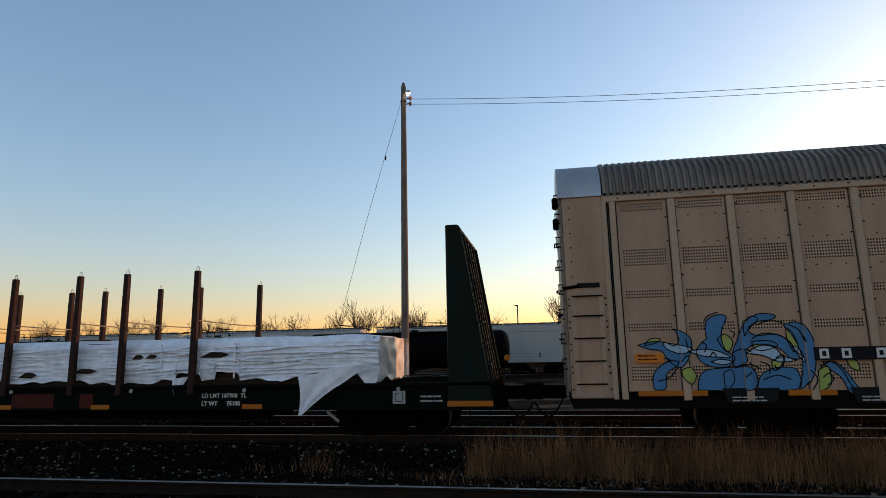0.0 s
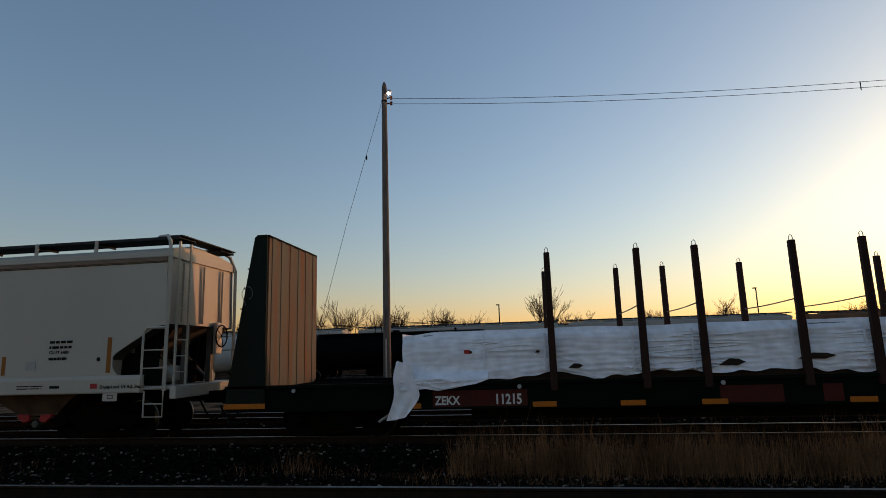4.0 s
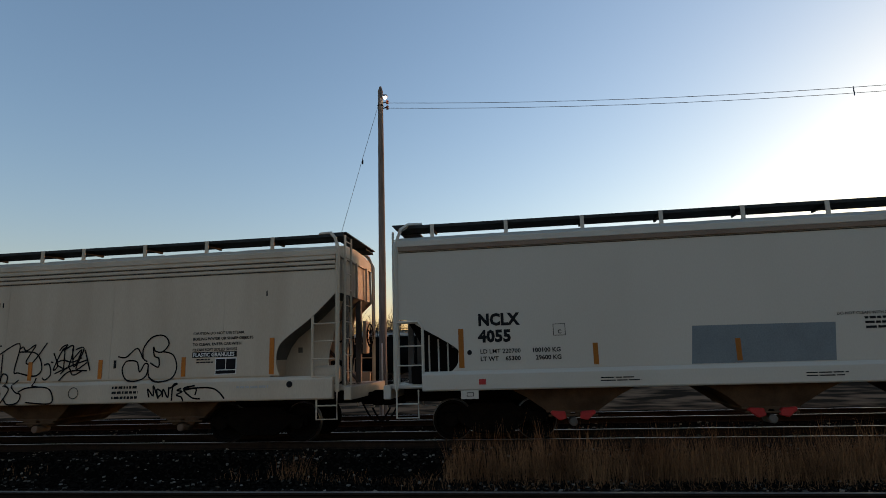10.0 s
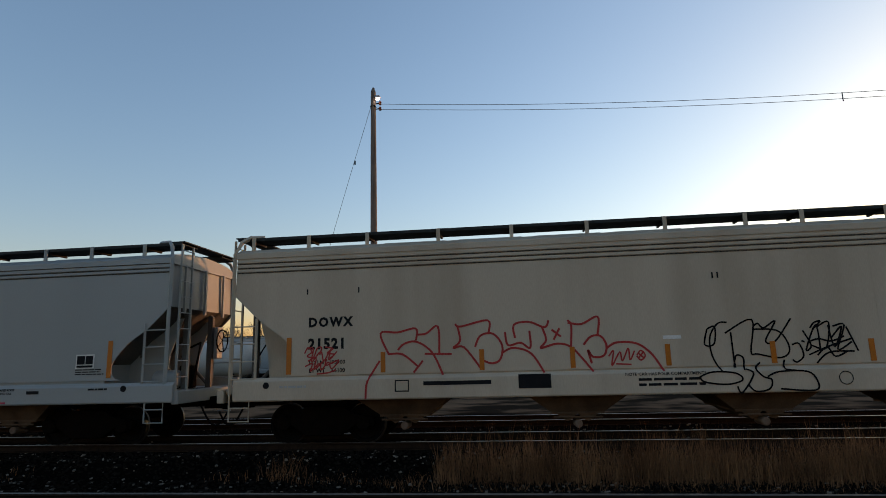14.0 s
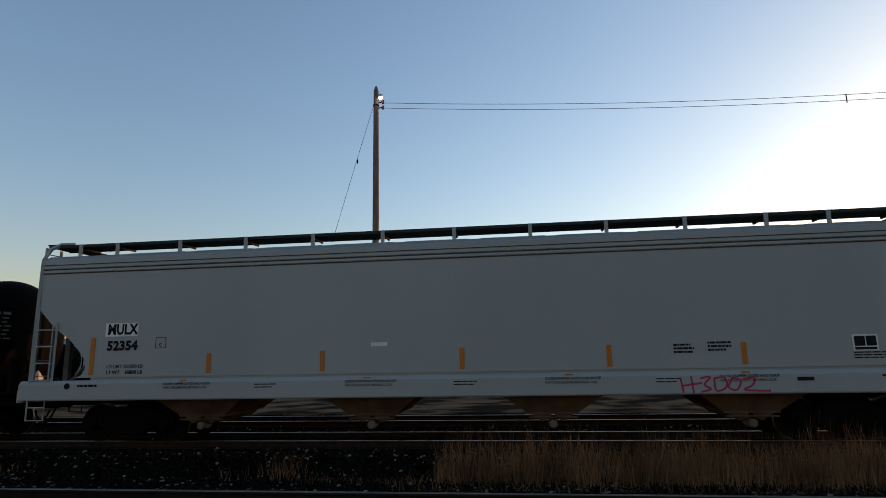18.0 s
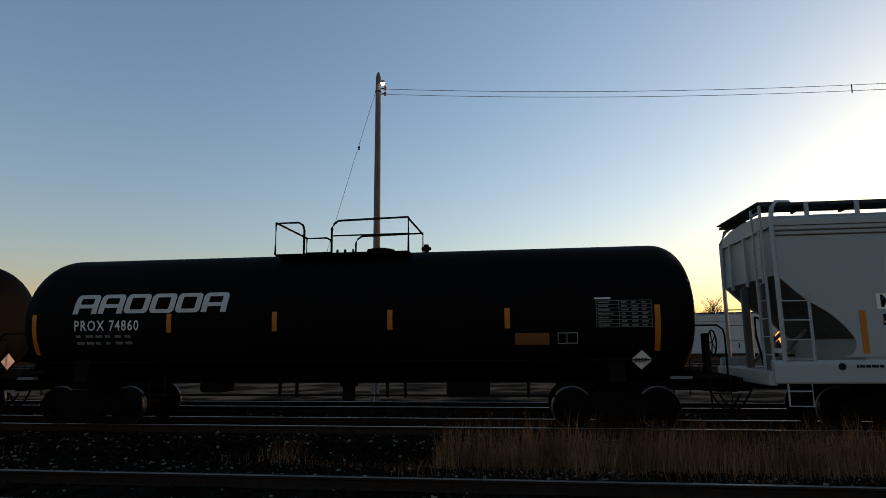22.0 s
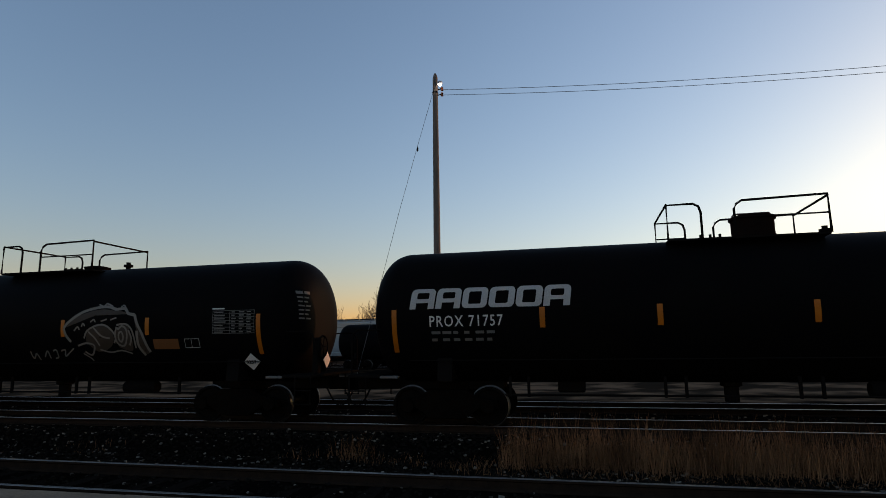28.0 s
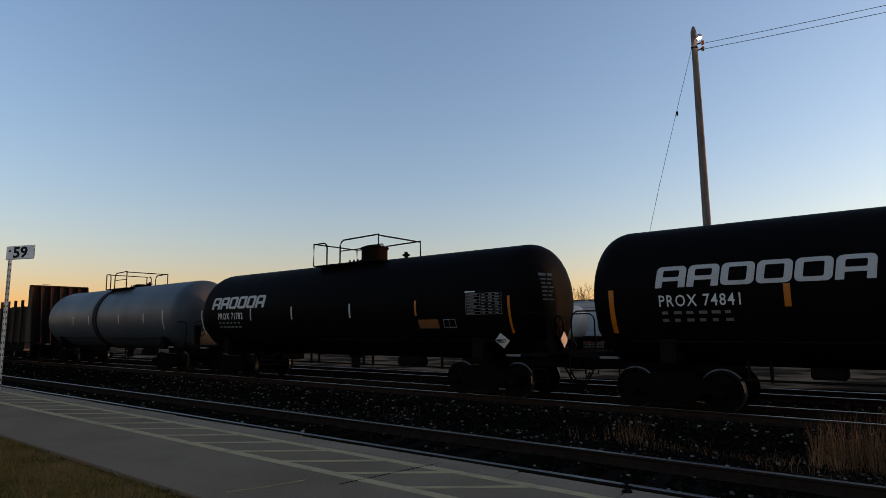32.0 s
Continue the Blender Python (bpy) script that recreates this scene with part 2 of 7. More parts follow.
# small round holes in rows
perf = material("perforated_tan_strip", (0.5, 0.33, 0.23), (0.32, 0.2, 0.13), 0.6, scale=0.8, amount=0.6, streak=DOWN, spec=0.04)
_n, _l = perf.node_tree.nodes, perf.node_tree.links
_pb = _n["Principled BSDF"]
_base = _pb.inputs["Base Color"].links[0].from_socket
_tc, _sx = _n.new("ShaderNodeTexCoord"), _n.new("ShaderNodeSeparateXYZ")
_l.new(_tc.outputs["Object"], _sx.inputs[0])
_cells = []
for _axis in (0, 2):
    _mul, _fr, _ctr, _sq = (_n.new("ShaderNodeMath") for _ in range(4))
    _mul.operation, _mul.inputs[1].default_value = "MULTIPLY", 20.0 if _axis == 0 else 16.6667
    _fr.operation, _ctr.operation, _ctr.inputs[1].default_value, _sq.operation, _sq.inputs[1].default_value = "FRACT", "SUBTRACT", 0.5, "POWER", 2.0
    _l.new(_sx.outputs[_axis], _mul.inputs[0])
    _l.new(_mul.outputs[0], _fr.inputs[0])
    _l.new(_fr.outputs[0], _ctr.inputs[0])
    _l.new(_ctr.outputs[0], _sq.inputs[0])
    _cells.append(_sq)
_mx = _n.new("ShaderNodeMath")
_mx.operation = "ADD"
_l.new(_cells[0].outputs[0], _mx.inputs[0])
_l.new(_cells[1].outputs[0], _mx.inputs[1])
_lt = _n.new("ShaderNodeMath")
_lt.operation, _lt.inputs[1].default_value = "LESS_THAN", 0.1
_l.new(_mx.outputs[0], _lt.inputs[0])
_hm = _n.new("ShaderNodeMix")
_hm.data_type = "RGBA"
_hm.inputs[7].default_value = (0.012, 0.01, 0.009, 1)
_l.new(_lt.outputs[0], _hm.inputs[0])
_l.new(_base, _hm.inputs[6])
_l.new(_hm.outputs[2], _pb.inputs["Base Color"])
M["perf"] = perf
glow = bpy.data.materials.new("lit_lamp_bulb")
glow.use_nodes = True
gp = glow.node_tree.nodes["Principled BSDF"]
gp.inputs["Emission Color"].default_value, gp.inputs["Emission Strength"].default_value = (1.0, 0.93, 0.8, 1), 4.0
M["glow"] = glow


# ---- mesh helpers ----
def box(bm, x0, x1, y0, y1, z0, z1):
    vs = [bm.verts.new((x, y, z)) for x in (x0, x1) for y in (y0, y1) for z in (z0, z1)]
    for f in ((0, 1, 3, 2), (4, 6, 7, 5), (0, 4, 5, 1), (2, 3, 7, 6), (0, 2, 6, 4), (1, 5, 7, 3)):
        bm.faces.new([vs[i] for i in f])
    return vs


def sweep(bm, points, r, seg=6, closed=False, r_end=None):
    """A round bar along points."""
    ps = [Vector(p) for p in points]
    rings = []
    for i, p in enumerate(ps):
        a = ps[max(i - 1, 0)] if not closed else ps[i - 1]
        b = ps[min(i + 1, len(ps) - 1)] if not closed else ps[(i + 1) % len(ps)]
        d = (b - a).normalized()
        up = Vector((0, 0, 1)) if abs(d.z) < 0.9 else Vector((1, 0, 0))
        s = d.cross(up).normalized()
        v = s.cross(d)
        rr = r if r_end is None else r + (r_end - r) * i / max(1, len(ps) - 1)
        rings.append([bm.verts.new(p + (s * math.cos(k * math.tau / seg) + v * math.sin(k * math.tau / seg)) * rr) for k in range(seg)])
    n = len(rings)
    for i in range(n if closed else n - 1):
        a, b = rings[i], rings[(i + 1) % n]
        for k in range(seg):
            bm.faces.new((a[k], a[(k + 1) % seg], b[(k + 1) % seg], b[k]))
    if not closed:
        bm.faces.new(rings[0][::-1])
        bm.faces.new(rings[-1])


def prism(bm, poly, y0, y1, plane="xz"):
    """A polygon in a plane, extruded along the third axis."""
    def at(p, h):
        return {"xz": (p[0], h, p[1]), "yz": (h, p[0], p[1]), "xy": (p[0], p[1], h)}[plane]
    a = [bm.verts.new(at(p, y0)) for p in poly]
    b = [bm.verts.new(at(p, y1)) for p in poly]
    n = len(poly)
    bm.faces.new(a)
    bm.faces.new(b[::-1])
    for i in range(n):
        bm.faces.new((a[i], b[i], b[(i + 1) % n], a[(i + 1) % n]))


def lathe(bm, profile, axis="x", seg=32, centre=(0, 0, 0), half=False):
    """A surface of revolution: profile of (along, radius)."""
    rings = []
    for h, r in profile:
        ring = []
        for k in range(seg):
            a = k * math.tau / seg
            c, s = r * math.cos(a), r * math.sin(a)
            v = {"x": (h, c, s), "y": (c, h, s), "z": (c, s, h)}[axis]
            ring.append(bm.verts.new(Vector(v) + Vector(centre)))
        rings.append(ring)
    for a, b in zip(rings, rings[1:]):
        for k in range(seg):
            bm.faces.new((a[k], b[k], b[(k + 1) % seg], a[(k + 1) % seg]))
    bm.faces.new(rings[0])
    bm.faces.new(rings[-1][::-1])


def ribbon(bm, points, width, y, depth=0.004):
    """A flat painted stroke in the plane y, facing the near side."""
    ps = [Vector((p[0], 0, p[1])) for p in points]
    top, low = [], []
    for i, p in enumerate(ps):
        d = (ps[min(i + 1, len(ps) - 1)] - ps[max(i - 1, 0)]).normalized()
        s = Vector((-d.z, 0, d.x)) * width / 2
        top.append(bm.verts.new(p + s + Vector((0, y, 0))))
        low.append(bm.verts.new(p - s + Vector((0, y, 0))))
    for i in range(len(ps) - 1):
        bm.faces.new((top[i], low[i], low[i + 1], top[i + 1]))


def curve_points(pts, steps=6):
    """A smooth line through points."""
    out = []
    n = len(pts)
    for i in range(n - 1):
        p0, p1, p2, p3 = (np.array(pts[max(0, min(n - 1, j))], float) for j in (i - 1, i, i + 1, i + 2))
        for k in range(steps):
            t = k / steps
            out.append(tuple(0.5 * (2 * p1 + (p2 - p0) * t + (2 * p0 - 5 * p1 + 4 * p2 - p3) * t * t + (3 * p1 - p0 - 3 * p2 + p3) * t ** 3)))
    out.append(tuple(pts[-1]))
    return out


def finish(name, bm, mat, bevel=0.0, smooth=False):
    bmesh.ops.recalc_face_normals(bm, faces=bm.faces)
    if bevel:
        bmesh.ops.bevel(bm, geom=[e for e in bm.edges if len(e.link_faces) == 2 and e.calc_face_angle() > 0.5], offset=bevel, segments=1, affect="EDGES", clamp_overlap=True)
    me = bpy.data.meshes.new(name)
    bm.to_mesh(me)
    bm.free()
    if smooth:
        for p in me.polygons:
            p.use_smooth = True
        me.set_sharp_from_angle(angle=radians(40))
    me.materials.append(M[mat])
    return me


def part(name, bm, mat, parent=None, label="", bevel=0.0, smooth=False, at=None):
    me = bm if isinstance(bm, bpy.types.Mesh) else finish(name, bm, mat, bevel, smooth)
    ob = new(name, me)
    if parent:
        ob.parent = parent
    if at:
        ob.location = at
    return tagged(ob, label=label)


def thing(name, label, category, group="", kind="", at=(0, 0, 0)):
    ob = new(name)
    ob.empty_display_size = 0.5
    ob.location = at
    return tagged(ob, label, category, group, kind)


def boxes(*dims):
    bm = bmesh.new()
    for d in dims:
        box(bm, *d)
    return bm


def bar(points, r, seg=6):
    bm = bmesh.new()
    sweep(bm, points, r, seg)
    return bm


def words(text, size, x, z, y, mat, parent, name="lettering", spacing=1.0, stretch=1.0, shear=0.0, bold=0.028):
    """Stencilled writing on a near side; x is its start, z its foot."""
    cu = bpy.data.curves.new(name, "FONT")
    cu.body, cu.size, cu.space_character, cu.shear, cu.extrude = text, size, spacing, shear, 0.001
    cu.resolution_u = 2
    cu.offset = size * (bold * 0.4 if "M" in text else bold)
    tmp = bpy.data.objects.new(name, cu)
    me = bpy.data.meshes.new_from_object(tmp)
    bpy.data.objects.remove(tmp)
    bpy.data.curves.remove(cu)
    me.transform(Matrix.Translation((x, y, z)) @ Matrix.Rotation(radians(90), 4, "X") @ Matrix.Diagonal((stretch, 1, 1, 1)))
    me.materials.clear()
    me.materials.append(M[mat])
    if " " not in text.strip():
        return part(name, me, mat, parent)
    # each word is a mesh of its own
    bm = bmesh.new()
    bm.from_mesh(me)
    left, pieces = set(bm.verts), []
    while left:
        stack, piece = [left.pop()], []
        while stack:
            v = stack.pop()
            piece.append(v)
            for e in v.link_edges:
                o = e.other_vert(v)
                if o in left:
                    left.remove(o)
                    stack.append(o)
        pieces.append((min(v.co.x for v in piece), max(v.co.x for v in piece), piece))
    pieces.sort(key=lambda q: q[0])
    groups, reach = [], None
    for x0, x1, piece in pieces:
        if reach is None or x0 - reach > 0.17 * size * stretch:
            groups.append([])
        groups[-1] += piece
        reach = x1 if reach is None else max(reach, x1)
    made = []
    for word in groups:
        spot = {v: i for i, v in enumerate(word)}
        wm = bpy.data.meshes.new(name)
        wm.from_pydata([v.co[:] for v in word], [], [[spot[v] for v in f.verts] for f in bm.faces if f.verts[0] in spot])
        wm.materials.append(M[mat])
        made.append(part(name, wm, mat, parent))
    bm.free()
    return made


def bars(x, z, w, rows, step, h, y, mat, parent, name="small_print", gaps=3, seed=1):
    """Writing too small to read: rows of short bars."""
    rnd = random.Random(seed)
    bm = bmesh.new()
    for r in range(rows):
        p = x
        end = x + w * rnd.uniform(0.75, 1)
        while p < end:
            q = min(end, p + rnd.uniform(0.1, 0.4) * w / gaps * 2)
            box(bm, p, q, y - 0.002, y, z - r * step, z - r * step + h)
            p = q + w * 0.03
    return part(name, bm, mat, parent)


# ---- ground and tracks ----
TRAIN_Y, NEAR_Y, BACK_Y, YARD_Y = 13.75, 7.33, 17.85, 54.0


def ground_height(y):
    xs = [-1500, 3.12, 3.2, 5.9, 6.0, 8.9, 9.7, 10.9, 11.7, 19.4, 20.2, 30, 60, 3000]
    zs = [0.15, 0.15, -0.12, -0.12, -0.17, -0.17, -0.38, -0.4, -0.17, -0.17, -0.3, -0.4, -0.45, -0.45]
    return float(np.interp(y, xs, zs))


def sheet(name, xs, ys, mat, rough=0.03, lift=0.0):
    verts = [(x, y, ground_height(y) + lift + (noise.noise((x * 0.8, y * 0.8, 0)) * rough if abs(x) < 80 and y < 60 else 0)) for y in ys for x in xs]
    n = len(xs)
    faces = [(j * n + i, j * n + i + 1, (j + 1) * n + i + 1, (j + 1) * n + i) for j in range(len(ys) - 1) for i in range(n - 1)]
    me = bpy.data.meshes.new(name)
    me.from_pydata(verts, [], faces)
    me.materials.append(M[mat])
    for p in me.polygons:
        p.use_smooth = True
    return me


def spread(lo, hi, near, step):
    a = list(np.arange(-near, near + 0.01, step))
    out, v, d = [], near, step
    while v < hi:
        d *= 1.5
        v = min(hi, v + d)
        out.append(v)
    return [-v for v in out[::-1] if -v >= lo] + a + out


ground_xs = spread(-2500, 2500, 45, 0.75)
ground_ys = [-1500, -400, -100, -30, -8, 0, 2.0, 3.0, 3.12, 3.2, 5.9, 6.0] + list(np.arange(6.4, 20.6, 0.35)) + list(np.arange(21, 32, 1.0)) + [36, 42, 50, 60, 90, 160, 400, 1200, 2800]
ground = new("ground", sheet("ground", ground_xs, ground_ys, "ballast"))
tagged(ground, "dark gravel yard ground with worn soil reaching the horizon", "ground", kind="structure")
g = M["ballast"].node_tree
_p = g.nodes["Principled BSDF"]
_src = _p.inputs["Base Color"].links[0].from_socket
_sep = g.nodes.new("ShaderNodeSeparateXYZ")
_co = g.nodes.new("ShaderNodeNewGeometry")
g.links.new(_co.outputs["Position"], _sep.inputs[0])
_wob = g.nodes.new("ShaderNodeTexNoise")
_wob.inputs["Scale"].default_value = 0.35
g.links.new(_co.outputs["Position"], _wob.inputs["Vector"])
_add = g.nodes.new("ShaderNodeMath")
_add.operation = "MULTIPLY_ADD"
_add.inputs[1].default_value = 1.6
g.links.new(_wob.outputs[0], _add.inputs[0])
g.links.new(_sep.outputs[1], _add.inputs[2])
_ramp = g.nodes.new("ShaderNodeValToRGB")
_mr = g.nodes.new("ShaderNodeMapRange")
_mr.inputs[1].default_value, _mr.inputs[2].default_value = -40, 60
g.links.new(_add.outputs[0], _mr.inputs[0])
g.links.new(_mr.outputs[0], _ramp.inputs[0])
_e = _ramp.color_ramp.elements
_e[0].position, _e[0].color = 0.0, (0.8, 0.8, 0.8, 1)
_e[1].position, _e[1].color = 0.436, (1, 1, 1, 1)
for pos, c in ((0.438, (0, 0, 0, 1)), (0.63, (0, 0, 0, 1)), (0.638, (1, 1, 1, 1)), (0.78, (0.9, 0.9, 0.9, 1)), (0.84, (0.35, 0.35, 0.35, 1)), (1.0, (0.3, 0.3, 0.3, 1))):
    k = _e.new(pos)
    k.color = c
_mx = g.nodes.new("ShaderNodeMix")
_mx.data_type = "RGBA"
_dn = g.nodes.new("ShaderNodeTexNoise")
_dn.inputs["Scale"].default_value, _dn.inputs["Detail"].default_value = 0.45, 9
g.links.new(_co.outputs["Position"], _dn.inputs["Vector"])
_dc = g.nodes.new("ShaderNodeValToRGB")
_dc.color_ramp.elements[0].position, _dc.color_ramp.elements[0].color = 0.44, (0.028, 0.02, 0.014, 1)
_dc.color_ramp.elements[1].position, _dc.color_ramp.elements[1].color = 0.6, (0.17, 0.105, 0.065, 1)
g.links.new(_dn.outputs[0], _dc.inputs[0])
g.links.new(_dc.outputs[0], _mx.inputs[7])
g.links.new(_ramp.outputs[0], _mx.inputs[0])
g.links.new(_src, _mx.inputs[6])
_lw = g.nodes.new("ShaderNodeTexNoise")
_lw.inputs["Scale"].default_value, _lw.inputs["Detail"].default_value = 1.3, 8
g.links.new(_co.outputs["Position"], _lw.inputs["Vector"])
_lc = g.nodes.new("ShaderNodeValToRGB")
_lc.color_ramp.elements[0].position, _lc.color_ramp.elements[0].color = 0.38, (0.065, 0.05, 0.012, 1)
_lc.color_ramp.elements[1].position, _lc.color_ramp.elements[1].color = 0.62, (0.15, 0.085, 0.035, 1)
g.links.new(_lw.outputs[0], _lc.inputs[0])
_in = g.nodes.new("ShaderNodeMath")
_in.operation, _in.inputs[1].default_value = "LESS_THAN", 3.16
g.links.new(_sep.outputs[1], _in.inputs[0])
_lm = g.nodes.new("ShaderNodeMix")
_lm.data_type = "RGBA"
g.links.new(_in.outputs[0], _lm.inputs[0])
g.links.new(_mx.outputs[2], _lm.inputs[6])
g.links.new(_lc.outputs[0], _lm.inputs[7])
g.links.new(_lm.outputs[2], _p.inputs["Base Color"])


def rail_mesh(length):
    half = [(0.075, -0.165), (0.075, -0.15), (0.012, -0.13), (0.012, -0.05), (0.036, -0.035), (0.036, -0.006)]
    poly = half + [(-y, z) for y, z in half[::-1]]
    bm = bmesh.new()
    prism(bm, poly, -length / 2, length / 2, "yz")
    return finish("rail", bm, "rail")


def rail_head(length):
    bm = bmesh.new()
    prism(bm, [(-0.034, -0.006), (0.034, -0.006), (0.03, 0.0), (-0.03, 0.0)], -length / 2, length / 2, "yz")
    return finish("rail_head", bm, "railtop")


tie_bm = boxes((-0.115, 0.115, -1.3, 1.3, -0.34, -0.165))
tie_me = finish("tie", tie_bm, "tie", bevel=0.012)


def track(name, y, x0, x1, label, shift=0.0, worn=True, z=0.0, tie_step=0.56):
    t = thing(name, label, "railway track", kind="structure", at=((x0 + x1) / 2, y, z))
    L = x1 - x0
    for sy in (-0.7525, 0.7525):
        r = part("rail", rail_mesh(L), "rail", t, at=(0, sy, 0))
        part("rail_head", rail_head(L), "railtop", r, "bright worn running surface")
    return t


near_track = track("track_1", NEAR_Y, -260, 120, "rusty rails on dark ties beside the platform")
train_track = track("track_2", TRAIN_Y, -330, 200, "bright-topped rails on ties under the freight train")
back_track = track("track_3", BACK_Y, -300, 200, "empty rails on dark ballast behind the train")
track("track_4", YARD_Y, -200, 120, "far yard rails under the parked freight cars", z=-0.25)

# platform with hatched edge
platform = thing("platform", "low concrete station platform with worn yellow hatched edge", "platform", kind="structure")
part("paving", boxes((-160, 30, 3.08, 5.36, -0.12, 0.19)), "asphalt", platform, "grey asphalt walking surface")
for k in range(48):
    x = -44 + k * 1.22
    part("edge_slab", boxes((x + 0.006, x + 1.214, 5.364, 5.70, -0.2, 0.186 + 0.004 * (k % 3))), "concrete", platform, "pale concrete edge slab", bevel=0.012)
part("platform_wall", boxes((-160, 30, 5.37, 5.66, -0.5, 0.16)), "concrete", platform)
for y0, y1 in ((4.37, 4.49), (5.19, 5.31)):
    part("edge_line", boxes((-120, 20, y0, y1, 0.18, 0.194)), "lineyellow", platform, "worn pale yellow line")
for k in range(60):
    x = -47.0 + k * 0.99
    bm = bmesh.new()
    prism(bm, [(x + 0.1, 4.494), (x + 0.22, 4.494), (x + 1.12, 5.186), (x + 1.0, 5.186)], 0.18, 0.194, "xy")
    part("hatch_stripe", bm, "lineyellow", platform, "worn pale yellow diagonal stripe")
for line, wide, mat, label in (
        (((-4.94, 4.16), (-4.86, 4.57), (-4.78, 5.02), (-4.68, 5.5)), 0.006, "black", "thin dark crack across the hatched edge"),
        (((-5.62, 3.31), (-5.47, 3.66), (-5.36, 4.07)), 0.006, "lineyellow", "pale filled crack in the paving")):
    bm = bmesh.new()
    for (xa, ya), (xb, yb) in zip(line, line[1:]):
        prism(bm, [(xa, ya - wide), (xa, ya + wide), (xb, yb + wide), (xb, yb - wide)], 0.185, 0.1965, "xy")
    part("crack", bm, mat, platform, label)
peg = thing("edge_bolt", "small dark iron bolt standing on the platform edge", "bolt", at=(-2.5, 5.58, 0.19))
bm = bmesh.new()
lathe(bm, [(0, 0.05), (0.012, 0.05), (0.014, 0.016), (0.075, 0.016), (0.078, 0.03), (0.1, 0.03), (0.105, 0.012)], "z", 10)
part("shank", bm, "black", peg)
part("cross_pin", bar([(-0.055, 0, 0.055), (0.055, 0, 0.055)], 0.009), "black", peg)


# ---- the train ----
def spin_rows():
    out = []
    k = 0
    while k <= 960:
        t = k / 30
        s = float(np.interp(t, [r[0] for r in ROLLED], [r[1] for r in ROLLED]))
        out.append((t, s))
        k += 4
    return out


SPIN = spin_rows()
WHEEL_R = 0.42
wheel_spins = []
train_cars = []


def wheelset_mesh():
    bm = bmesh.new()
    for s in (-1, 1):
        prof = [(0.66, 0.1), (0.665, 0.18), (0.69, 0.3), (0.672, 0.36), (0.66, 0.445), (0.69, 0.448), (0.7, 0.42), (0.8, 0.415), (0.805, 0.36), (0.76, 0.33), (0.74, 0.2), (0.77, 0.14), (0.78, 0.1)]
        lathe(bm, [(h * s, r) for h, r in (prof if s > 0 else prof)], "y", 28)
    lathe(bm, [(-0.98, 0.06), (-0.97, 0.08), (0.97, 0.08), (0.98, 0.06)], "y", 12)
    for s in (-1, 1):
        for k in range(6):
            a = k * math.tau / 6
            lathe(bm, [(s * 0.745, 0.03), (s * 0.755, 0.03)], "y", 6, (0.26 * math.cos(a), 0, 0.26 * math.sin(a)))
    me = finish("wheelset", bm, "wheel", smooth=True)
    me.materials.append(M["rim"])
    for p in me.polygons:
        c = p.center
        if math.hypot(c.x, c.z) > 0.408 and 0.69 < abs(c.y) < 0.803:
            p.material_index = 1
    return me


def tread_mesh():
    bm = bmesh.new()
    for s in (-1, 1):
        rings = []
        for h, r in ((0.70, 0.4225), (0.798, 0.4175), (0.806, 0.413), (0.808, 0.385), (0.806, 0.365)):
            rings.append([bm.verts.new((r * math.cos(k * math.tau / 32), s * h, r * math.sin(k * math.tau / 32))) for k in range(32)])
        for a, b in zip(rings, rings[1:]):
            for k in range(32):
                bm.faces.new((a[k], b[k], b[(k + 1) % 32], a[(k + 1) % 32]))
    return finish("tread", bm, "rim", smooth=True)


WHEEL_ME, TREAD_ME = wheelset_mesh(), tread_mesh()


def side_frame_mesh():
    bm = bmesh.new()
    outer = [(-1.12, 0.36), (-1.12, 0.56), (-0.7, 0.62), (-0.4, 0.78), (0.4, 0.78), (0.7, 0.62), (1.12, 0.56), (1.12, 0.36), (0.72, 0.4), (0.38, 0.17), (-0.38, 0.17), (-0.72, 0.4)]
    prism(bm, outer, -0.08, 0.08)
    for s in (-1, 1):
        prism(bm, [(s * 0.89 + 0.16 * math.cos(k * math.tau / 12), 0.44 + 0.16 * math.sin(k * math.tau / 12)) for k in range(12)], -0.13, 0.1)
    return finish("side_frame", bm, "truck", bevel=0.02)


def springs_mesh():
    bm = bmesh.new()
    for x in (-0.24, -0.08, 0.08, 0.24):
        pts = [(x + 0.062 * math.cos(a), 0.062 * math.sin(a), 0.24 + 0.3 * a / (math.tau * 5)) for a in np.linspace(0, math.tau * 5, 50)]
        sweep(bm, pts, 0.018, 4)
    return finish("spring_pack", bm, "truck")


FRAME_ME, SPRING_ME = side_frame_mesh(), springs_mesh()


def truck(car, x, keyed=True):
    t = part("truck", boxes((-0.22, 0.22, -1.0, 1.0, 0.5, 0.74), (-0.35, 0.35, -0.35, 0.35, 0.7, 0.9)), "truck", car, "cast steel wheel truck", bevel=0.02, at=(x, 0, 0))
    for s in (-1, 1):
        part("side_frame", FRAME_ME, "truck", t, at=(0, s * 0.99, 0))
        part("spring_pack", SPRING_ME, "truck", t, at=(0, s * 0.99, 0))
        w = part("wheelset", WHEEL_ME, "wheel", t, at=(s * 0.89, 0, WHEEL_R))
        w.data.materials[0] = M["wheel"]
        if keyed:
            wheel_spins.append((w, s * 0.89))
    return t


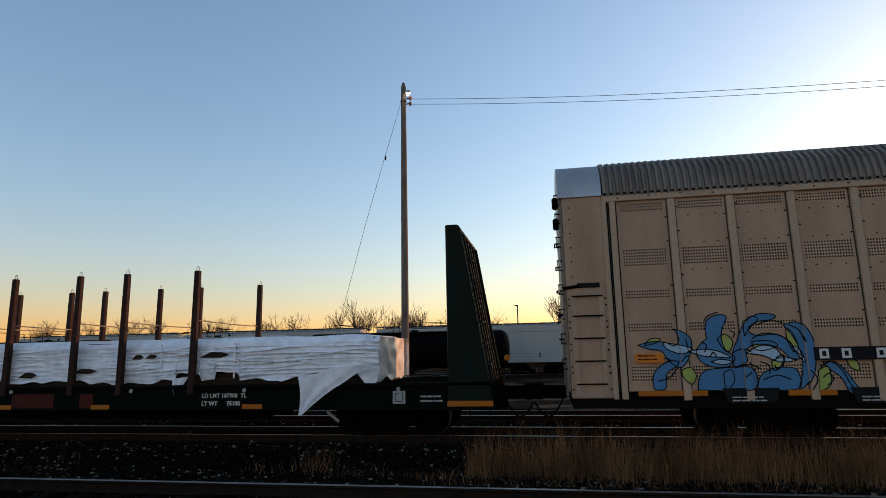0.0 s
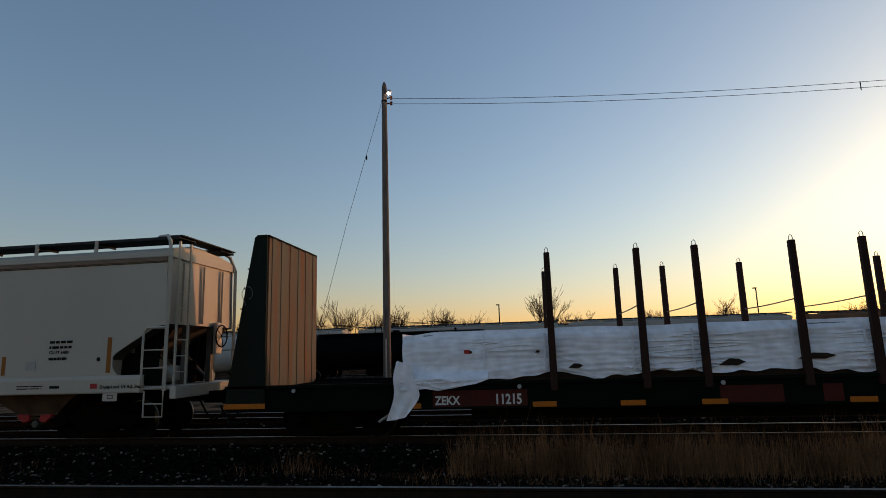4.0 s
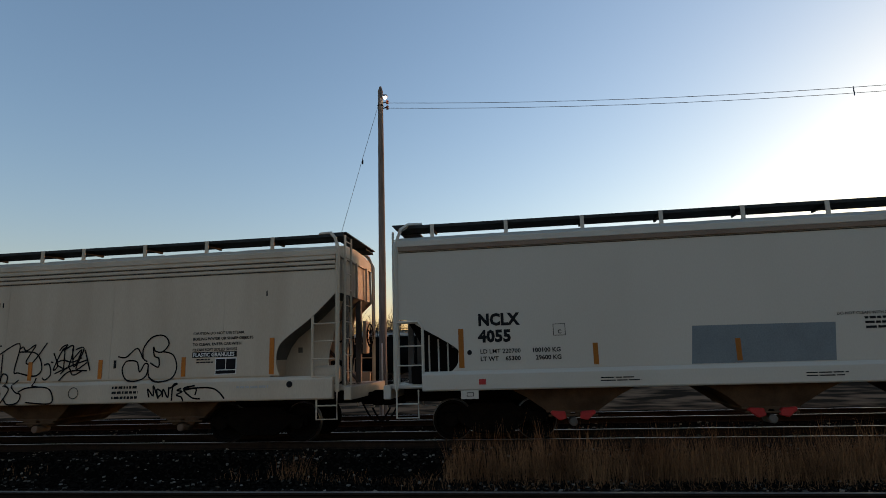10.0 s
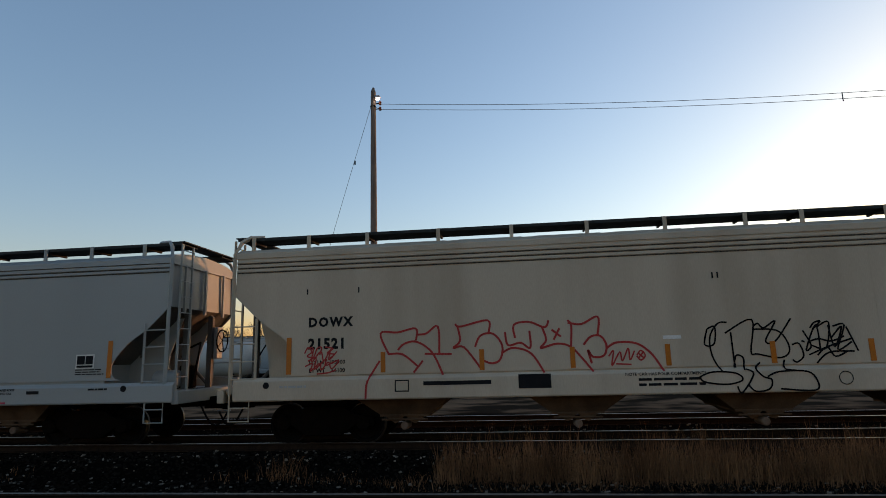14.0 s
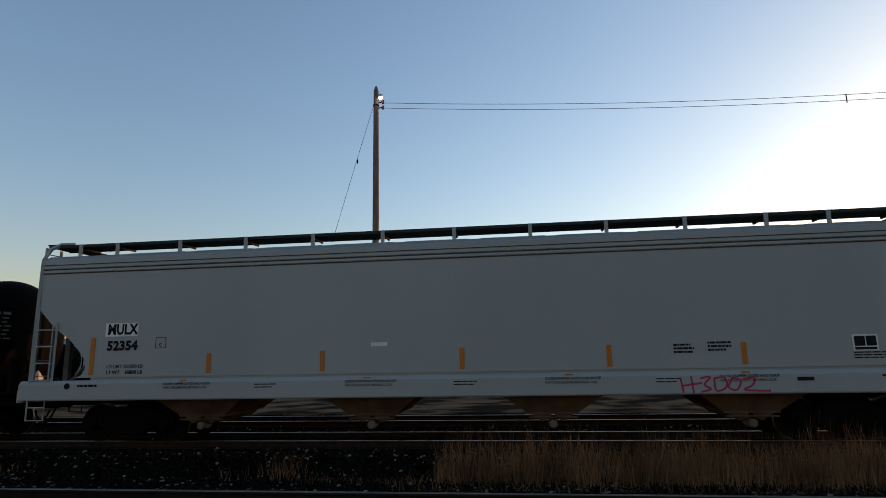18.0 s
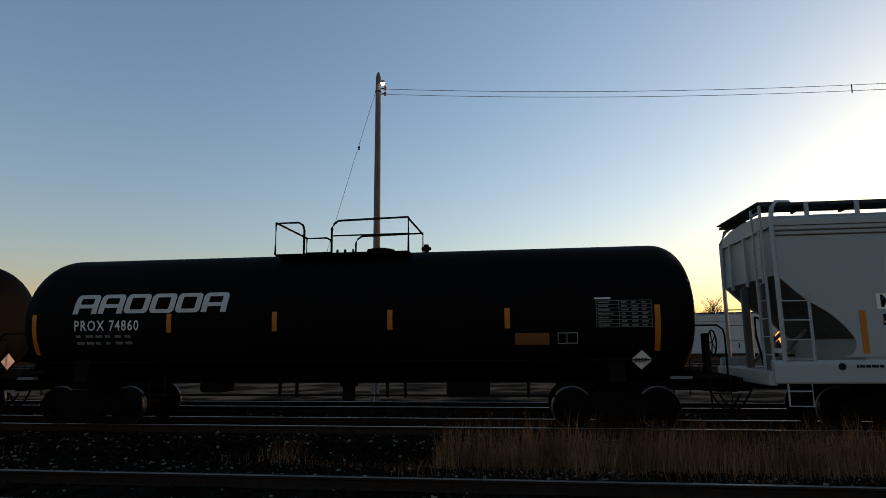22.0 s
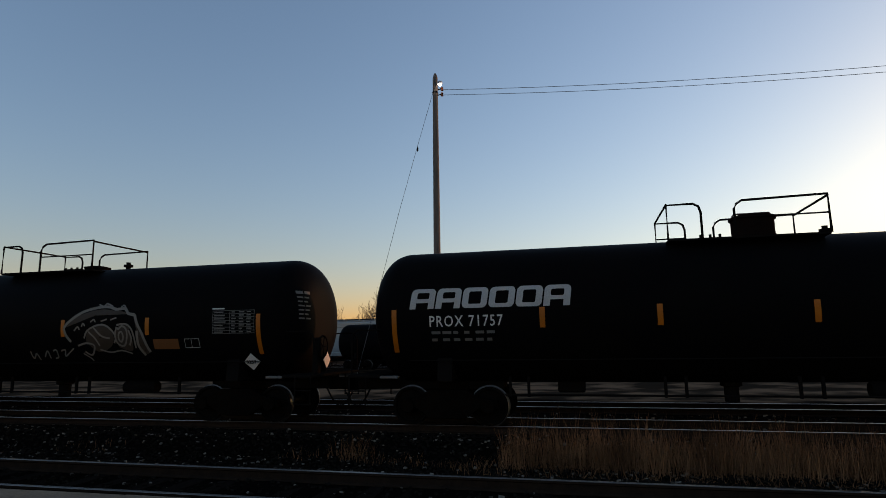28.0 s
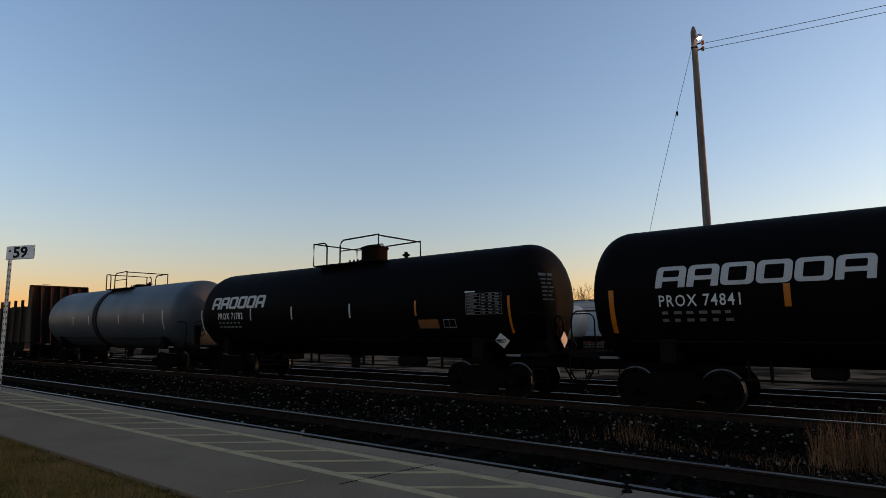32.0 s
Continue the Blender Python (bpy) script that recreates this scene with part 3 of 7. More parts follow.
def coupler(car, x, d):
    """Coupler and draft gear at one end; d is the outward direction."""
    bm = boxes((min(x, x + d * 0.5), max(x, x + d * 0.5), -0.13, 0.13, 0.72, 1.0))
    prism(bm, [(x + d * 0.5, 0.7), (x + d * 0.5, 1.04), (x + d * 0.72, 1.04), (x + d * 0.76, 0.9), (x + d * 0.72, 0.7)], -0.16, 0.1)
    part("coupler", bm, "truck", car, "rusty knuckle coupler", bevel=0.02)
    sag = [(x + d * (0.05 + 0.65 * k / 8), -0.35 + 0.05 * k / 8, 0.8 - 0.45 * math.sin(math.pi * k / 8 * 0.9)) for k in range(9)]
    part("air_hose", bar(sag, 0.022), "black", car, "hanging rubber air hose")


def reflectors(car, rows, y, w=0.1, mat="yellow"):
    for x, z0, z1 in rows:
        part("reflector", boxes((x - w / 2, x + w / 2, y - 0.006, y, z0, z1)), mat, car, "amber reflective strip")


def brake_wheel(car, x, y, z, axis="x", r=0.28):
    bm = bmesh.new()
    ring = [(x, y + r * math.cos(a), z + r * math.sin(a)) for a in np.linspace(0, math.tau, 20, endpoint=False)]
    sweep(bm, ring, 0.018, 5, closed=True)
    for k in range(5):
        a = k * math.tau / 5
        sweep(bm, [(x, y, z), (x, y + r * math.cos(a), z + r * math.sin(a))], 0.012, 4)
    part("brake_wheel", bm, "black", car, "spoked hand brake wheel")


def step(car, x0, x1, y, z0, z1, mat, name="sill_step"):
    """A hanging U-shaped foot step with one mid rung."""
    st = part(name, bar([(x0, y, z1), (x0, y, z0), (x1, y, z0), (x1, y, z1)], 0.02), mat, car)
    part("rung", bar([(x0, y, (z0 + z1) / 2), (x1, y, (z0 + z1) / 2)], 0.016), mat, st)


RACK_SIDE = -1.516


def spray(car, name, mat, width, y, *strokes):
    """Sprayed lines on a car side; without y they follow the tank shell."""
    for k, st in enumerate(strokes):
        bm = bmesh.new()
        pts = curve_points([Vector((p[0], p[1])).to_tuple() for p in st], 5)
        ribbon(bm, pts, width, (y or 0.0) - 0.0004 * k)
        if y is None:
            for v in bm.verts:
                v.co.y = on_tank(0, v.co.z, TANK_R, TANK_Z) - 0.006
        elif y == RACK_SIDE:
            for v in bm.verts:
                off = abs((v.co.x - 2.26 + 0.5625) % 1.125 - 0.5625)
                v.co.y = -1.58 if off < 0.08 and v.co.x > 2.1 else -1.516
        elif y > -1.52:
            for v in bm.verts:
                v.co.y -= 0.074 * min(1.0, max(0.0, (1.455 - v.co.z) / 0.07))
        me = bpy.data.meshes.new(name)
        bm.to_mesh(me)
        bm.free()
        me.materials.append(M[mat])
        part(name, me, mat, car)


def tank_fill(car, name, mat, pts):
    """A filled sprayed shape that follows the tank shell."""
    loop = curve_points(list(pts) + [pts[0]], 4)[:-1]
    cx, cz = sum(p[0] for p in loop) / len(loop), sum(p[1] for p in loop) / len(loop)
    bm = bmesh.new()
    rings = [[bm.verts.new((cx + (p[0] - cx) * f, on_tank(0, cz + (p[1] - cz) * f, TANK_R, TANK_Z) - 0.004, cz + (p[1] - cz) * f)) for p in loop] for f in (0.05, 0.5, 1.0)]
    for a, b in zip(rings, rings[1:]):
        for i in range(len(loop)):
            j = (i + 1) % len(loop)
            bm.faces.new((a[i], a[j], b[j], b[i]))
    part(name, bm, mat, car)


def paint(car, name, mat, depth, pts):
    """A filled sprayed shape on the ribbed rack side, over panels and posts."""
    def clip(poly, x, sign):
        out = []
        for p, q in zip(poly, poly[1:] + poly[:1]):
            a, b = sign * (p[0] - x), sign * (q[0] - x)
            if a >= 0:
                out.append(p)
            if a * b < 0:
                f = a / (a - b)
                out.append((x, p[1] + (q[1] - p[1]) * f))
        return out
    smooth = curve_points(list(pts) + [pts[0]], 3)[:-1]
    bm = bmesh.new()
    layers = [(smooth, -1.508)]
    for k in range(16):
        x = 2.26 + k * 1.125
        layers.append((clip(clip(smooth, x - 0.07, 1), x + 0.07, -1), -1.572))
    for poly, y in layers:
        if len(poly) > 2:
            bm.faces.new([bm.verts.new((p[0], y - depth, p[1])) for p in poly]).normal_update()
    bmesh.ops.triangulate(bm, faces=bm.faces)
    me = bpy.data.meshes.new(name)
    bm.to_mesh(me)
    bm.free()
    me.materials.append(M[mat])
    part(name, me, mat, car)
    return smooth


def letter(car, name, mat, depth, pts):
    """A filled shape with a dark outline."""
    rim = paint(car, name, mat, depth, pts)
    spray(car, "graffiti_line", "ink", 0.02, RACK_SIDE, rim + rim[:1])


def frame_mark(car, x0, x1, z0, z1, y, mat="ink", t=0.012, name="stencil_box"):
    part(name, boxes((x0, x1, y - 0.002, y, z0, z0 + t), (x0, x1, y - 0.002, y, z1 - t, z1), (x0, x0 + t, y - 0.002, y, z0 + t, z1 - t), (x1 - t, x1, y - 0.002, y, z0 + t, z1 - t)), mat, car)


def panel(car, name, x0, x1, z0, z1, y, mat, label="", t=0.004):
    return part(name, boxes((x0, x1, y - t, y, z0, z1)), mat, car, label)


def hopper(u, half, mat, label, apex=3.05, ribs=(), bays=(-5.6, -1.9, 1.9, 5.6), red=False, fascia=False, keyed=True, y0=TRAIN_Y, z0=0.0, group="hopper cars of the freight train", sill_end=0.3, near=True, posts=0.1, sill=(1.39, 1.065), stands=None, seams=False, lift=0.0, cuts=((0, 3.0), (0.45, 2.55), (0.9, 2.2), (1.25, 1.85), (1.2, 1.52)), truck_x=None, webs=(), web_in=0.85, web_mat=None):
    car = thing("hopper_car", label, "hopper car", group, at=(u, y0, z0))
    H, W = half, 1.5
    # core with upright ends and long slope sheets, between two side sheets with curved cut-aways
    deep = max(d for d, z in cuts)
    right = [(H - 0.05, 4.1 + lift)] + [(H - 0.03 - d, z + 0.03) for d, z in cuts if z > 1.9] + [(H - deep - 0.12, 1.8), (H - deep - 0.16, 1.2)]
    bm = bmesh.new()
    prism(bm, right + [(-x, z) for x, z in right[::-1]], -W + 0.03, W - 0.03)
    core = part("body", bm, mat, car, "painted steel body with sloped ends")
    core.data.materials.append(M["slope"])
    # faces that look down get the darker paint in place of shade
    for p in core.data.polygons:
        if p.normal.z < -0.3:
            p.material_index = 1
    edge = curve_points(list(cuts), 4)
    right = [(H - 0.03, 4.1 + lift)] + [(H - d, z) for d, z in edge]
    for s in (-1, 1):
        bm = bmesh.new()
        prism(bm, right + [(-x, z) for x, z in right[::-1]], min(s * W, s * (W - 0.03)), max(s * W, s * (W - 0.03)))
        part("side_sheet", bm, mat, car, "smooth painted side sheet")
    bm = bmesh.new()
    roof = [(y, z + lift) for y, z in [(-W - 0.02, 4.06), (-W - 0.015, 4.18), (-1.3, 4.29), (-0.8, 4.37), (0, 4.41), (0.8, 4.37), (1.3, 4.29), (W + 0.015, 4.18), (W + 0.02, 4.06)]]
    prism(bm, roof, -H - 0.01, H + 0.01, "yz")
    part("roof", bm, mat, car, "curved steel roof", smooth=True)
    for s in (-1, 1):
        bm = bmesh.new()
        prism(bm, [(s * 1.50, sill[0] + 0.07), (s * 1.57, sill[0]), (s * 1.57, sill[1] + 0.03), (s * 1.55, sill[1]), (s * 1.42, sill[1]), (s * 1.42, sill[0] + 0.07)], -H + 0.35 - sill_end - 0.3, H - 0.35 + sill_end + 0.3, "yz")
        part("side_sill", bm, mat, car, "steel side sill", bevel=0.008)
    for s in (-1, 1):
        e = s * H
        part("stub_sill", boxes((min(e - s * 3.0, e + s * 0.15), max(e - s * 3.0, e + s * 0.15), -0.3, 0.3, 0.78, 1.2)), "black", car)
        part("end_platform", boxes((min(e - s * 1.0, e + s * 0.3), max(e - s * 1.0, e + s * 0.3), -1.41, 1.41, 1.12, 1.2)), mat, car, "steel end platform", bevel=0.01)
        part("end_beam", boxes((min(e + s * 0.18, e + s * 0.34), max(e + s * 0.18, e + s * 0.34), -1.5, 1.5, 0.92, 1.2)), mat, car, bevel=0.015)
        for yy in (-0.9, 0.0, 0.9):
            part("end_rib", boxes((min(e, e + s * 0.05), max(e, e + s * 0.05), yy - 0.04, yy + 0.04, apex + 0.02, 4.08)), mat, car)
        # posts and braces wear the same shade-dark paint
        for yy in (-0.55, 0.55):
            bm = bmesh.new()
            prism(bm, [(e - s * 0.15, 1.2), (e - s * 0.02, 1.2), (e - s * 0.02, apex), (e - s * 0.15, apex + 0.1)], yy - 0.06, yy + 0.06)
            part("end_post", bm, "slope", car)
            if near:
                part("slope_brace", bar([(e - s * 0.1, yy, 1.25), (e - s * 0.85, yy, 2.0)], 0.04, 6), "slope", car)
        if near:
            # corner grab post bending in over the roof walk, and the side ladder
            for yy in (-1.5, 1.5):
                part("corner_post", bar([(e - s * 0.5, yy * 0.78, 4.6 + lift), (e - s * 0.2, yy * 0.84, 4.59 + lift), (e - s * 0.06, yy * 0.93, 4.46 + lift), (e + s * posts, yy * 1.0, 4.18), (e + s * posts, yy * 1.01, 3.0), (e + s * posts, yy * 1.01, 1.1)], 0.048, 4), mat, car, "bent steel corner post")
                high = min(apex - 0.25, 2.72)
                bend = [(e - s * 0.42, yy * 1.01, high + 0.13), (e + s * posts, yy * 1.01, high + 0.13)] if apex < 2.7 else []
                l = part("side_ladder", bar([(e - s * 0.52, yy * 1.01, 1.15), (e - s * 0.52, yy * 1.01, high)] + bend, 0.032, 4), mat, car)
                top = min(apex - 0.3, 2.62)
                for z in (1.16, 1.6, 2.0) if bend else [1.42 + (top - 1.42) * k / 3.2 for k in range(4)]:
                    part("rung", bar([(e - s * 0.52, yy * 1.02, z), (e + s * posts, yy * 1.02, z)], 0.016), mat, l)
                step(car, e - s * 0.41, e + s * (posts - 0.0), yy * 1.02, 0.54, 1.1, mat)
            el = part("end_ladder", boxes((min(e + s * 0.12, e + s * 0.16), max(e + s * 0.12, e + s * 0.16), -1.32, -1.27, 1.2, 4.52), (min(e + s * 0.12, e + s * 0.16), max(e + s * 0.12, e + s * 0.16), -0.87, -0.82, 1.2, 4.52)), mat, car)
            for k in range(9):
                part("rung", bar([(e + s * 0.16, -1.3, 1.5 + 0.36 * k), (e + s * 0.16, -0.84, 1.5 + 0.36 * k)], 0.013, 5), mat, el)
            part("brake_pipe", bar([(e - s * 0.05, -0.3, 1.25), (e + s * 0.02, -0.2, 1.9), (e - s * 0.1, 0.1, 2.3), (e - s * 0.5, 0.35, 2.2)], 0.025), "black", car)
        coupler(car, s * (H + 0.2), s)
        truck(car, s * (truck_x or H - 1.87), keyed)
    if near:
        bm = bmesh.new()
        lathe(bm, [(H - 0.75, 0.16), (H - 0.7, 0.2), (H - 0.2, 0.2), (H - 0.15, 0.16)], "x", 16, (0, -0.65, 1.45))
        part("air_reservoir", bm, mat, car, "round brake air reservoir", smooth=True)
        part("brake_valve", boxes((H - 0.7, H - 0.4, 0.2, 0.55, 1.2, 1.75)), "black", car, bevel=0.03)
        brake_wheel(car, H + 0.18, 0.65, 2.35)
        part("brake_stand", boxes((H + 0.02, H + 0.12, 0.5, 0.8, 1.9, 2.7)), mat, car, bevel=0.02)
    for s in webs:
        # inset web plates under the slope sheet; black ones paint the end's shade
        for yy in (-1, 1):
            bm = bmesh.new()
            prism(bm, [(s * (H - 1.5), 1.2), (s * (H - 1.5), 2.4), (s * (H - 0.75), apex - 0.1), (s * (H - 0.12), apex - 0.1), (s * (H - 0.42), 2.0), (s * (H - 0.5), 1.2)], yy * (W - web_in) - 0.012, yy * (W - web_in) + 0.012)
            part("end_web", bm, web_mat or mat, car, "inset plate under the slope sheet, black where it stands for shade")
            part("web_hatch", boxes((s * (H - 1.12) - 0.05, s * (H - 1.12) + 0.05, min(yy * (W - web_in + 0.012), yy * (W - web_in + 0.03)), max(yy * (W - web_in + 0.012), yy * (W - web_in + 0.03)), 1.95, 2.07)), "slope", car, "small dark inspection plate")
    for b in bays:
        rings = []
        bm = bmesh.new()
        for hx, hy, z in ((1.75, 1.38, 1.45), (1.45, 1.34, 1.16), (0.95, 1.2, 0.9), (0.5, 1.0, 0.57)):
            rings.append([bm.verts.new(q) for q in ((b - hx, -hy, z), (b + hx, -hy, z), (b + hx, hy, z), (b - hx, hy, z))])
        bm.faces.new(rings[0])
        bm.faces.new(rings[-1][::-1])
        for ra, rb in zip(rings, rings[1:]):
            for i in range(4):
                bm.faces.new((ra[i], rb[i], rb[(i + 1) % 4], ra[(i + 1) % 4]))
        bay = part("hopper_bay", bm, "bay", car, "rust-brown sloped discharge bay")
        part("bay_lip", boxes((b - 0.54, b + 0.54, -1.04, 1.04, 0.56, 0.6)), "bay", bay)
        for d in (-1, 1):
            bm = bmesh.new()
            prism(bm, [(b + d * 0.42, 0.56), (b + d * 0.03, 0.56), (b + d * 0.1, 0.46), (b + d * 0.22, 0.41)], -1.0, 1.0)
            part("outlet_chute", bm, "bay", bay, "pale worn outlet chute")
        bmc = bmesh.new()
        lathe(bmc, [(-1.1, 0.06), (-1.08, 0.085), (-0.7, 0.09)], "y", 14, (b, 0, 0.37))
        part("outlet_cap", bmc, "slope" if red else "outlet", bay, "round outlet cap")
        part("gate_shaft", bar([(b - 0.5, -1.06, 0.5), (b + 0.5, -1.06, 0.5)], 0.022), "bay", bay)
        if red:
            for d in (-1, 1):
                bm = bmesh.new()
                prism(bm, [(b + d * 0.13, 0.44), (b + d * 0.28, 0.4), (b + d * 0.46, 0.54), (b + d * 0.44, 0.6), (b + d * 0.16, 0.58)], -1.12, -1.0)
                part("gate_latch", bm, "redspray", bay, "red gate latch", bevel=0.015)
    for yy in (-0.95, 0.95):
        out = 1 if yy > 0 else -1
        deck = part("running_board", boxes((-H - 0.1, H + 0.1, yy - 0.305, yy + 0.305, 4.53 + lift, 4.55 + lift)), "grating", car, "steel grating walkway along the roof")
        for lip in (-0.32, 0.32):
            part("board_lip", boxes((-H - 0.1, H + 0.1, yy + lip - 0.012, yy + lip + 0.012, 4.51 + lift, 4.575 + lift)), "grating", deck)
        for k in stands or [-H + 0.75 + 1.62 * i for i in range(int((2 * H - 1.2) / 1.62) + 1)]:
            part("stand", boxes((k - 0.04, k + 0.04, min(out * 1.285, out * 1.32), max(out * 1.285, out * 1.32), 4.24 + lift, 4.57 + lift)), mat, deck, "upright board stand")
            part("bracket", boxes((k - 0.02, k + 0.02, yy - 0.3, yy + 0.3, 4.46 + lift, 4.528 + lift)), "grating", deck)
    for s in (-1, 1):
        part("end_walk", boxes((min(s * (H - 0.3), s * (H + 0.16)), max(s * (H - 0.3), s * (H + 0.16)), -1.26, 1.26, 4.58 + lift, 4.605 + lift)), "grating", car, "steel grating across the roof end")
    k = -H + 1.3
    while k < H - 1.2:
        part("hatch_cover", boxes((k, k + 1.55, -0.36, 0.36, 4.36 + lift, 4.5 + lift)), mat, car, "trough hatch cover", bevel=0.04)
        k += 1.78
    for z in ribs:
        for s in (-1, 1):
            bm = bmesh.new()
            prism(bm, [(s * W, z - 0.04), (s * (W + 0.014), z - 0.03), (s * (W + 0.014), z + 0.015), (s * W, z + 0.03)], -H + 0.02, H - 0.02, "yz")
            part("side_rib", bm, mat, car)
            # shade under the rib, drawn as a dark strip
            part("rib_seam", boxes((-H + 0.03, H - 0.03, min(s * W, s * (W + 0.012)), max(s * W, s * (W + 0.012)), z - 0.063, z - 0.043)), "shadeline", car, "dark line painting the shade under the rib")
    if fascia:
        for s in (-1, 1):
            part("side_ledge", boxes((-H + 0.02, H - 0.02, min(s * W, s * (W + 0.03)), max(s * W, s * (W + 0.03)), 4.025, 4.13)), "ledge", car, "tan ledge under the roof", bevel=0.01)
            # the ledge's own shade is a dark strip as well
            part("rib_seam", boxes((-H + 0.03, H - 0.03, min(s * W, s * (W + 0.012)), max(s * W, s * (W + 0.012)), 3.998, 4.014)), "shadeline", car, "dark line painting the shade under the ledge")
    if seams:
        # faint vertical panel seams
        k = -H + 2.2
        while k < H - 1.5:
            part("panel_seam", boxes((k - 0.012, k + 0.012, -W - 0.004, -W, 1.5, 4.2)), mat, car)
            k += 2.72
    return car


def tank_mesh(L, R, zc, head=0.78, seg=56):
    prof = []
    for k in range(17):
        a = k / 16 * math.pi / 2
        prof.append((-L / 2 + head * (1 - math.sin(a) ** 1.0), max(0.02, R * max(0.0, math.cos(a)) ** 0.54)))
    left = sorted(prof)
    prof = left + [(-h, r) for h, r in left[::-1]]
    bm = bmesh.new()
    lathe(bm, prof, "x", seg, (0, 0, zc))
    return bm


def on_tank(x, z, R, zc):
    """y of the near side of the shell at height z."""
    return -math.sqrt(max(0.0, R * R - (z - zc) ** 2))


def curved_patch(x0, x1, z0, z1, R, zc, lift=0.006, n=6):
    bm = bmesh.new()
    rows = []
    for k in range(n + 1):
        z = z0 + (z1 - z0) * k / n
        y = on_tank(0, z, R, zc) - lift
        rows.append((bm.verts.new((x0, y, z)), bm.verts.new((x1, y, z))))
    for a, b in zip(rows, rows[1:]):
        bm.faces.new((a[0], a[1], b[1], b[0]))
    return bm


def wrap_mesh(me, R, zc, lift=0.004):
    """Bend flat writing onto the shell."""
    for v in me.vertices:
        v.co.y = on_tank(0, v.co.z, R, zc) - lift + (v.co.y * 0.2)
    return me


TANK_R, TANK_Z = 1.53, 2.42


def tank_car(u, L, mat, label, dome=None, keyed=True, y0=TRAIN_Y, group="tank cars of the freight train", z0=0.0, R=TANK_R, zc=TANK_Z, p0=-1.52, p1=1.62, near=True, seg=64):
    car = thing("tank_car", label, "tank car", group, at=(u, y0, z0))
    part("tank", tank_mesh(L, R, zc, seg=seg), mat, car, smooth=True)
    H = L / 2
    for s in (-1, 1):
        e = s * H
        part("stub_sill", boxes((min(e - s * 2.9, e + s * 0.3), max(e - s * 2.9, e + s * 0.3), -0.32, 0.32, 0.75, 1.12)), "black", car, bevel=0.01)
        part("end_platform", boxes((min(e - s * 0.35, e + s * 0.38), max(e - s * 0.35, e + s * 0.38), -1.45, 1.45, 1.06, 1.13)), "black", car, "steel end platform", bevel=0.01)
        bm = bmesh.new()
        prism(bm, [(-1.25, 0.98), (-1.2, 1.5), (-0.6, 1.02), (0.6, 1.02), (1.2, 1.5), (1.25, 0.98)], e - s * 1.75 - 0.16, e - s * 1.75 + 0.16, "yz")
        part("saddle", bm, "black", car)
        truck(car, e - s * 1.75, keyed)
        coupler(car, e + s * 0.2, s)
        if near:
            for yy in (-1.32, 1.32):
                part("handrail", bar([(e - s * 0.62, yy, 2.1), (e + s * 0.22, yy, 2.1), (e + s * 0.33, yy, 2.02), (e + s * 0.36, yy, 1.9), (e + s * 0.36, yy, 1.1)], 0.02), "black", car)
                step(car, e - s * 0.02, e + s * 0.36, yy * 1.1, 0.48, 1.08, "black")
                part("sill_plate", boxes((min(e - s * 0.75, e - s * 0.35), max(e - s * 0.75, e - s * 0.35), min(yy, yy * 1.1), max(yy, yy * 1.1), 1.05, 1.1)), "dim", car, "pale worn step plate")
    if near:
        brake_wheel(car, H + 0.3, -0.7, 1.75, r=0.26)
        part("brake_stand", boxes((H + 0.1, H + 0.22, -0.8, -0.6, 1.1, 1.95)), "black", car, bevel=0.02)
        part("running_rail", bar([(-H + 1.0, -1.3, 1.42), (H - 1.0, -1.3, 1.42)], 0.014, 5), "black", car)
        bm = bmesh.new()
        lathe(bm, [(0.48, 0.12), (0.5, 0.15), (0.8, 0.15), (0.82, 0.22), (0.95, 0.22)], "z", 14)
        part("outlet_valve", bm, "black", car)
        bm = bmesh.new()
        lathe(bm, [(2.4, 0.14), (2.45, 0.17), (3.3, 0.17), (3.35, 0.14)], "x", 14, (0, -0.45, 0.78))
        part("brake_reservoir", bm, "black", car, smooth=True)
        part("brake_cylinder", boxes((-3.6, -3.0, -0.3, 0.3, 0.68, 0.98)), "black", car, bevel=0.04)
        for x in (-4.6, -4.2, -1.4, -1.0, 1.1, 1.5, 4.2):
            part("pipe_hanger", boxes((x - 0.03, x + 0.03, -0.75, -0.70, 0.62, 1.05)), "black", car)
        part("brake_pipe", bar([(-H + 2.6, -0.72, 0.66), (H - 2.6, -0.72, 0.66)], 0.025), "black", car)
    zt = zc + R
    top = part("top_platform", boxes((p0, p1, -1.0, 1.0, zt - 0.13, zt - 0.09)), "black", car, "steel grating round the manway")
    gap = p0 + (p1 - p0) * 0.22
    g2 = p0 + (p1 - p0) * 0.43
    for y in (-1.0, 1.0):
        part("guard_rail", bar([(p0, y, zt - 0.1), (p0, y, zt + 0.64), (gap - 0.14, y, zt + 0.64), (gap - 0.04, y, zt + 0.58), (gap, y, zt + 0.46), (gap, y, zt - 0.1)], 0.026), "black", top)
        part("guard_rail", bar([(g2, y, zt - 0.1), (g2, y, zt + 0.48), (g2 + 0.05, y, zt + 0.58), (g2 + 0.16, y, zt + 0.65), (p1, y, zt + 0.68), (p1, y, zt - 0.1)], 0.026), "black", top)
        part("guard_rail", bar([(p0, y, zt + 0.25), (gap, y, zt + 0.25)], 0.018) if near and y > 0 else bar([(g2, y, zt + 0.3), (p1, y, zt + 0.3)], 0.018), "black", top)
    for x in (p0, p1):
        part("guard_rail", bar([(x, -1.0, zt + 0.65), (x, 1.0, zt + 0.65)], 0.024), "black", top)
    bm = bmesh.new()
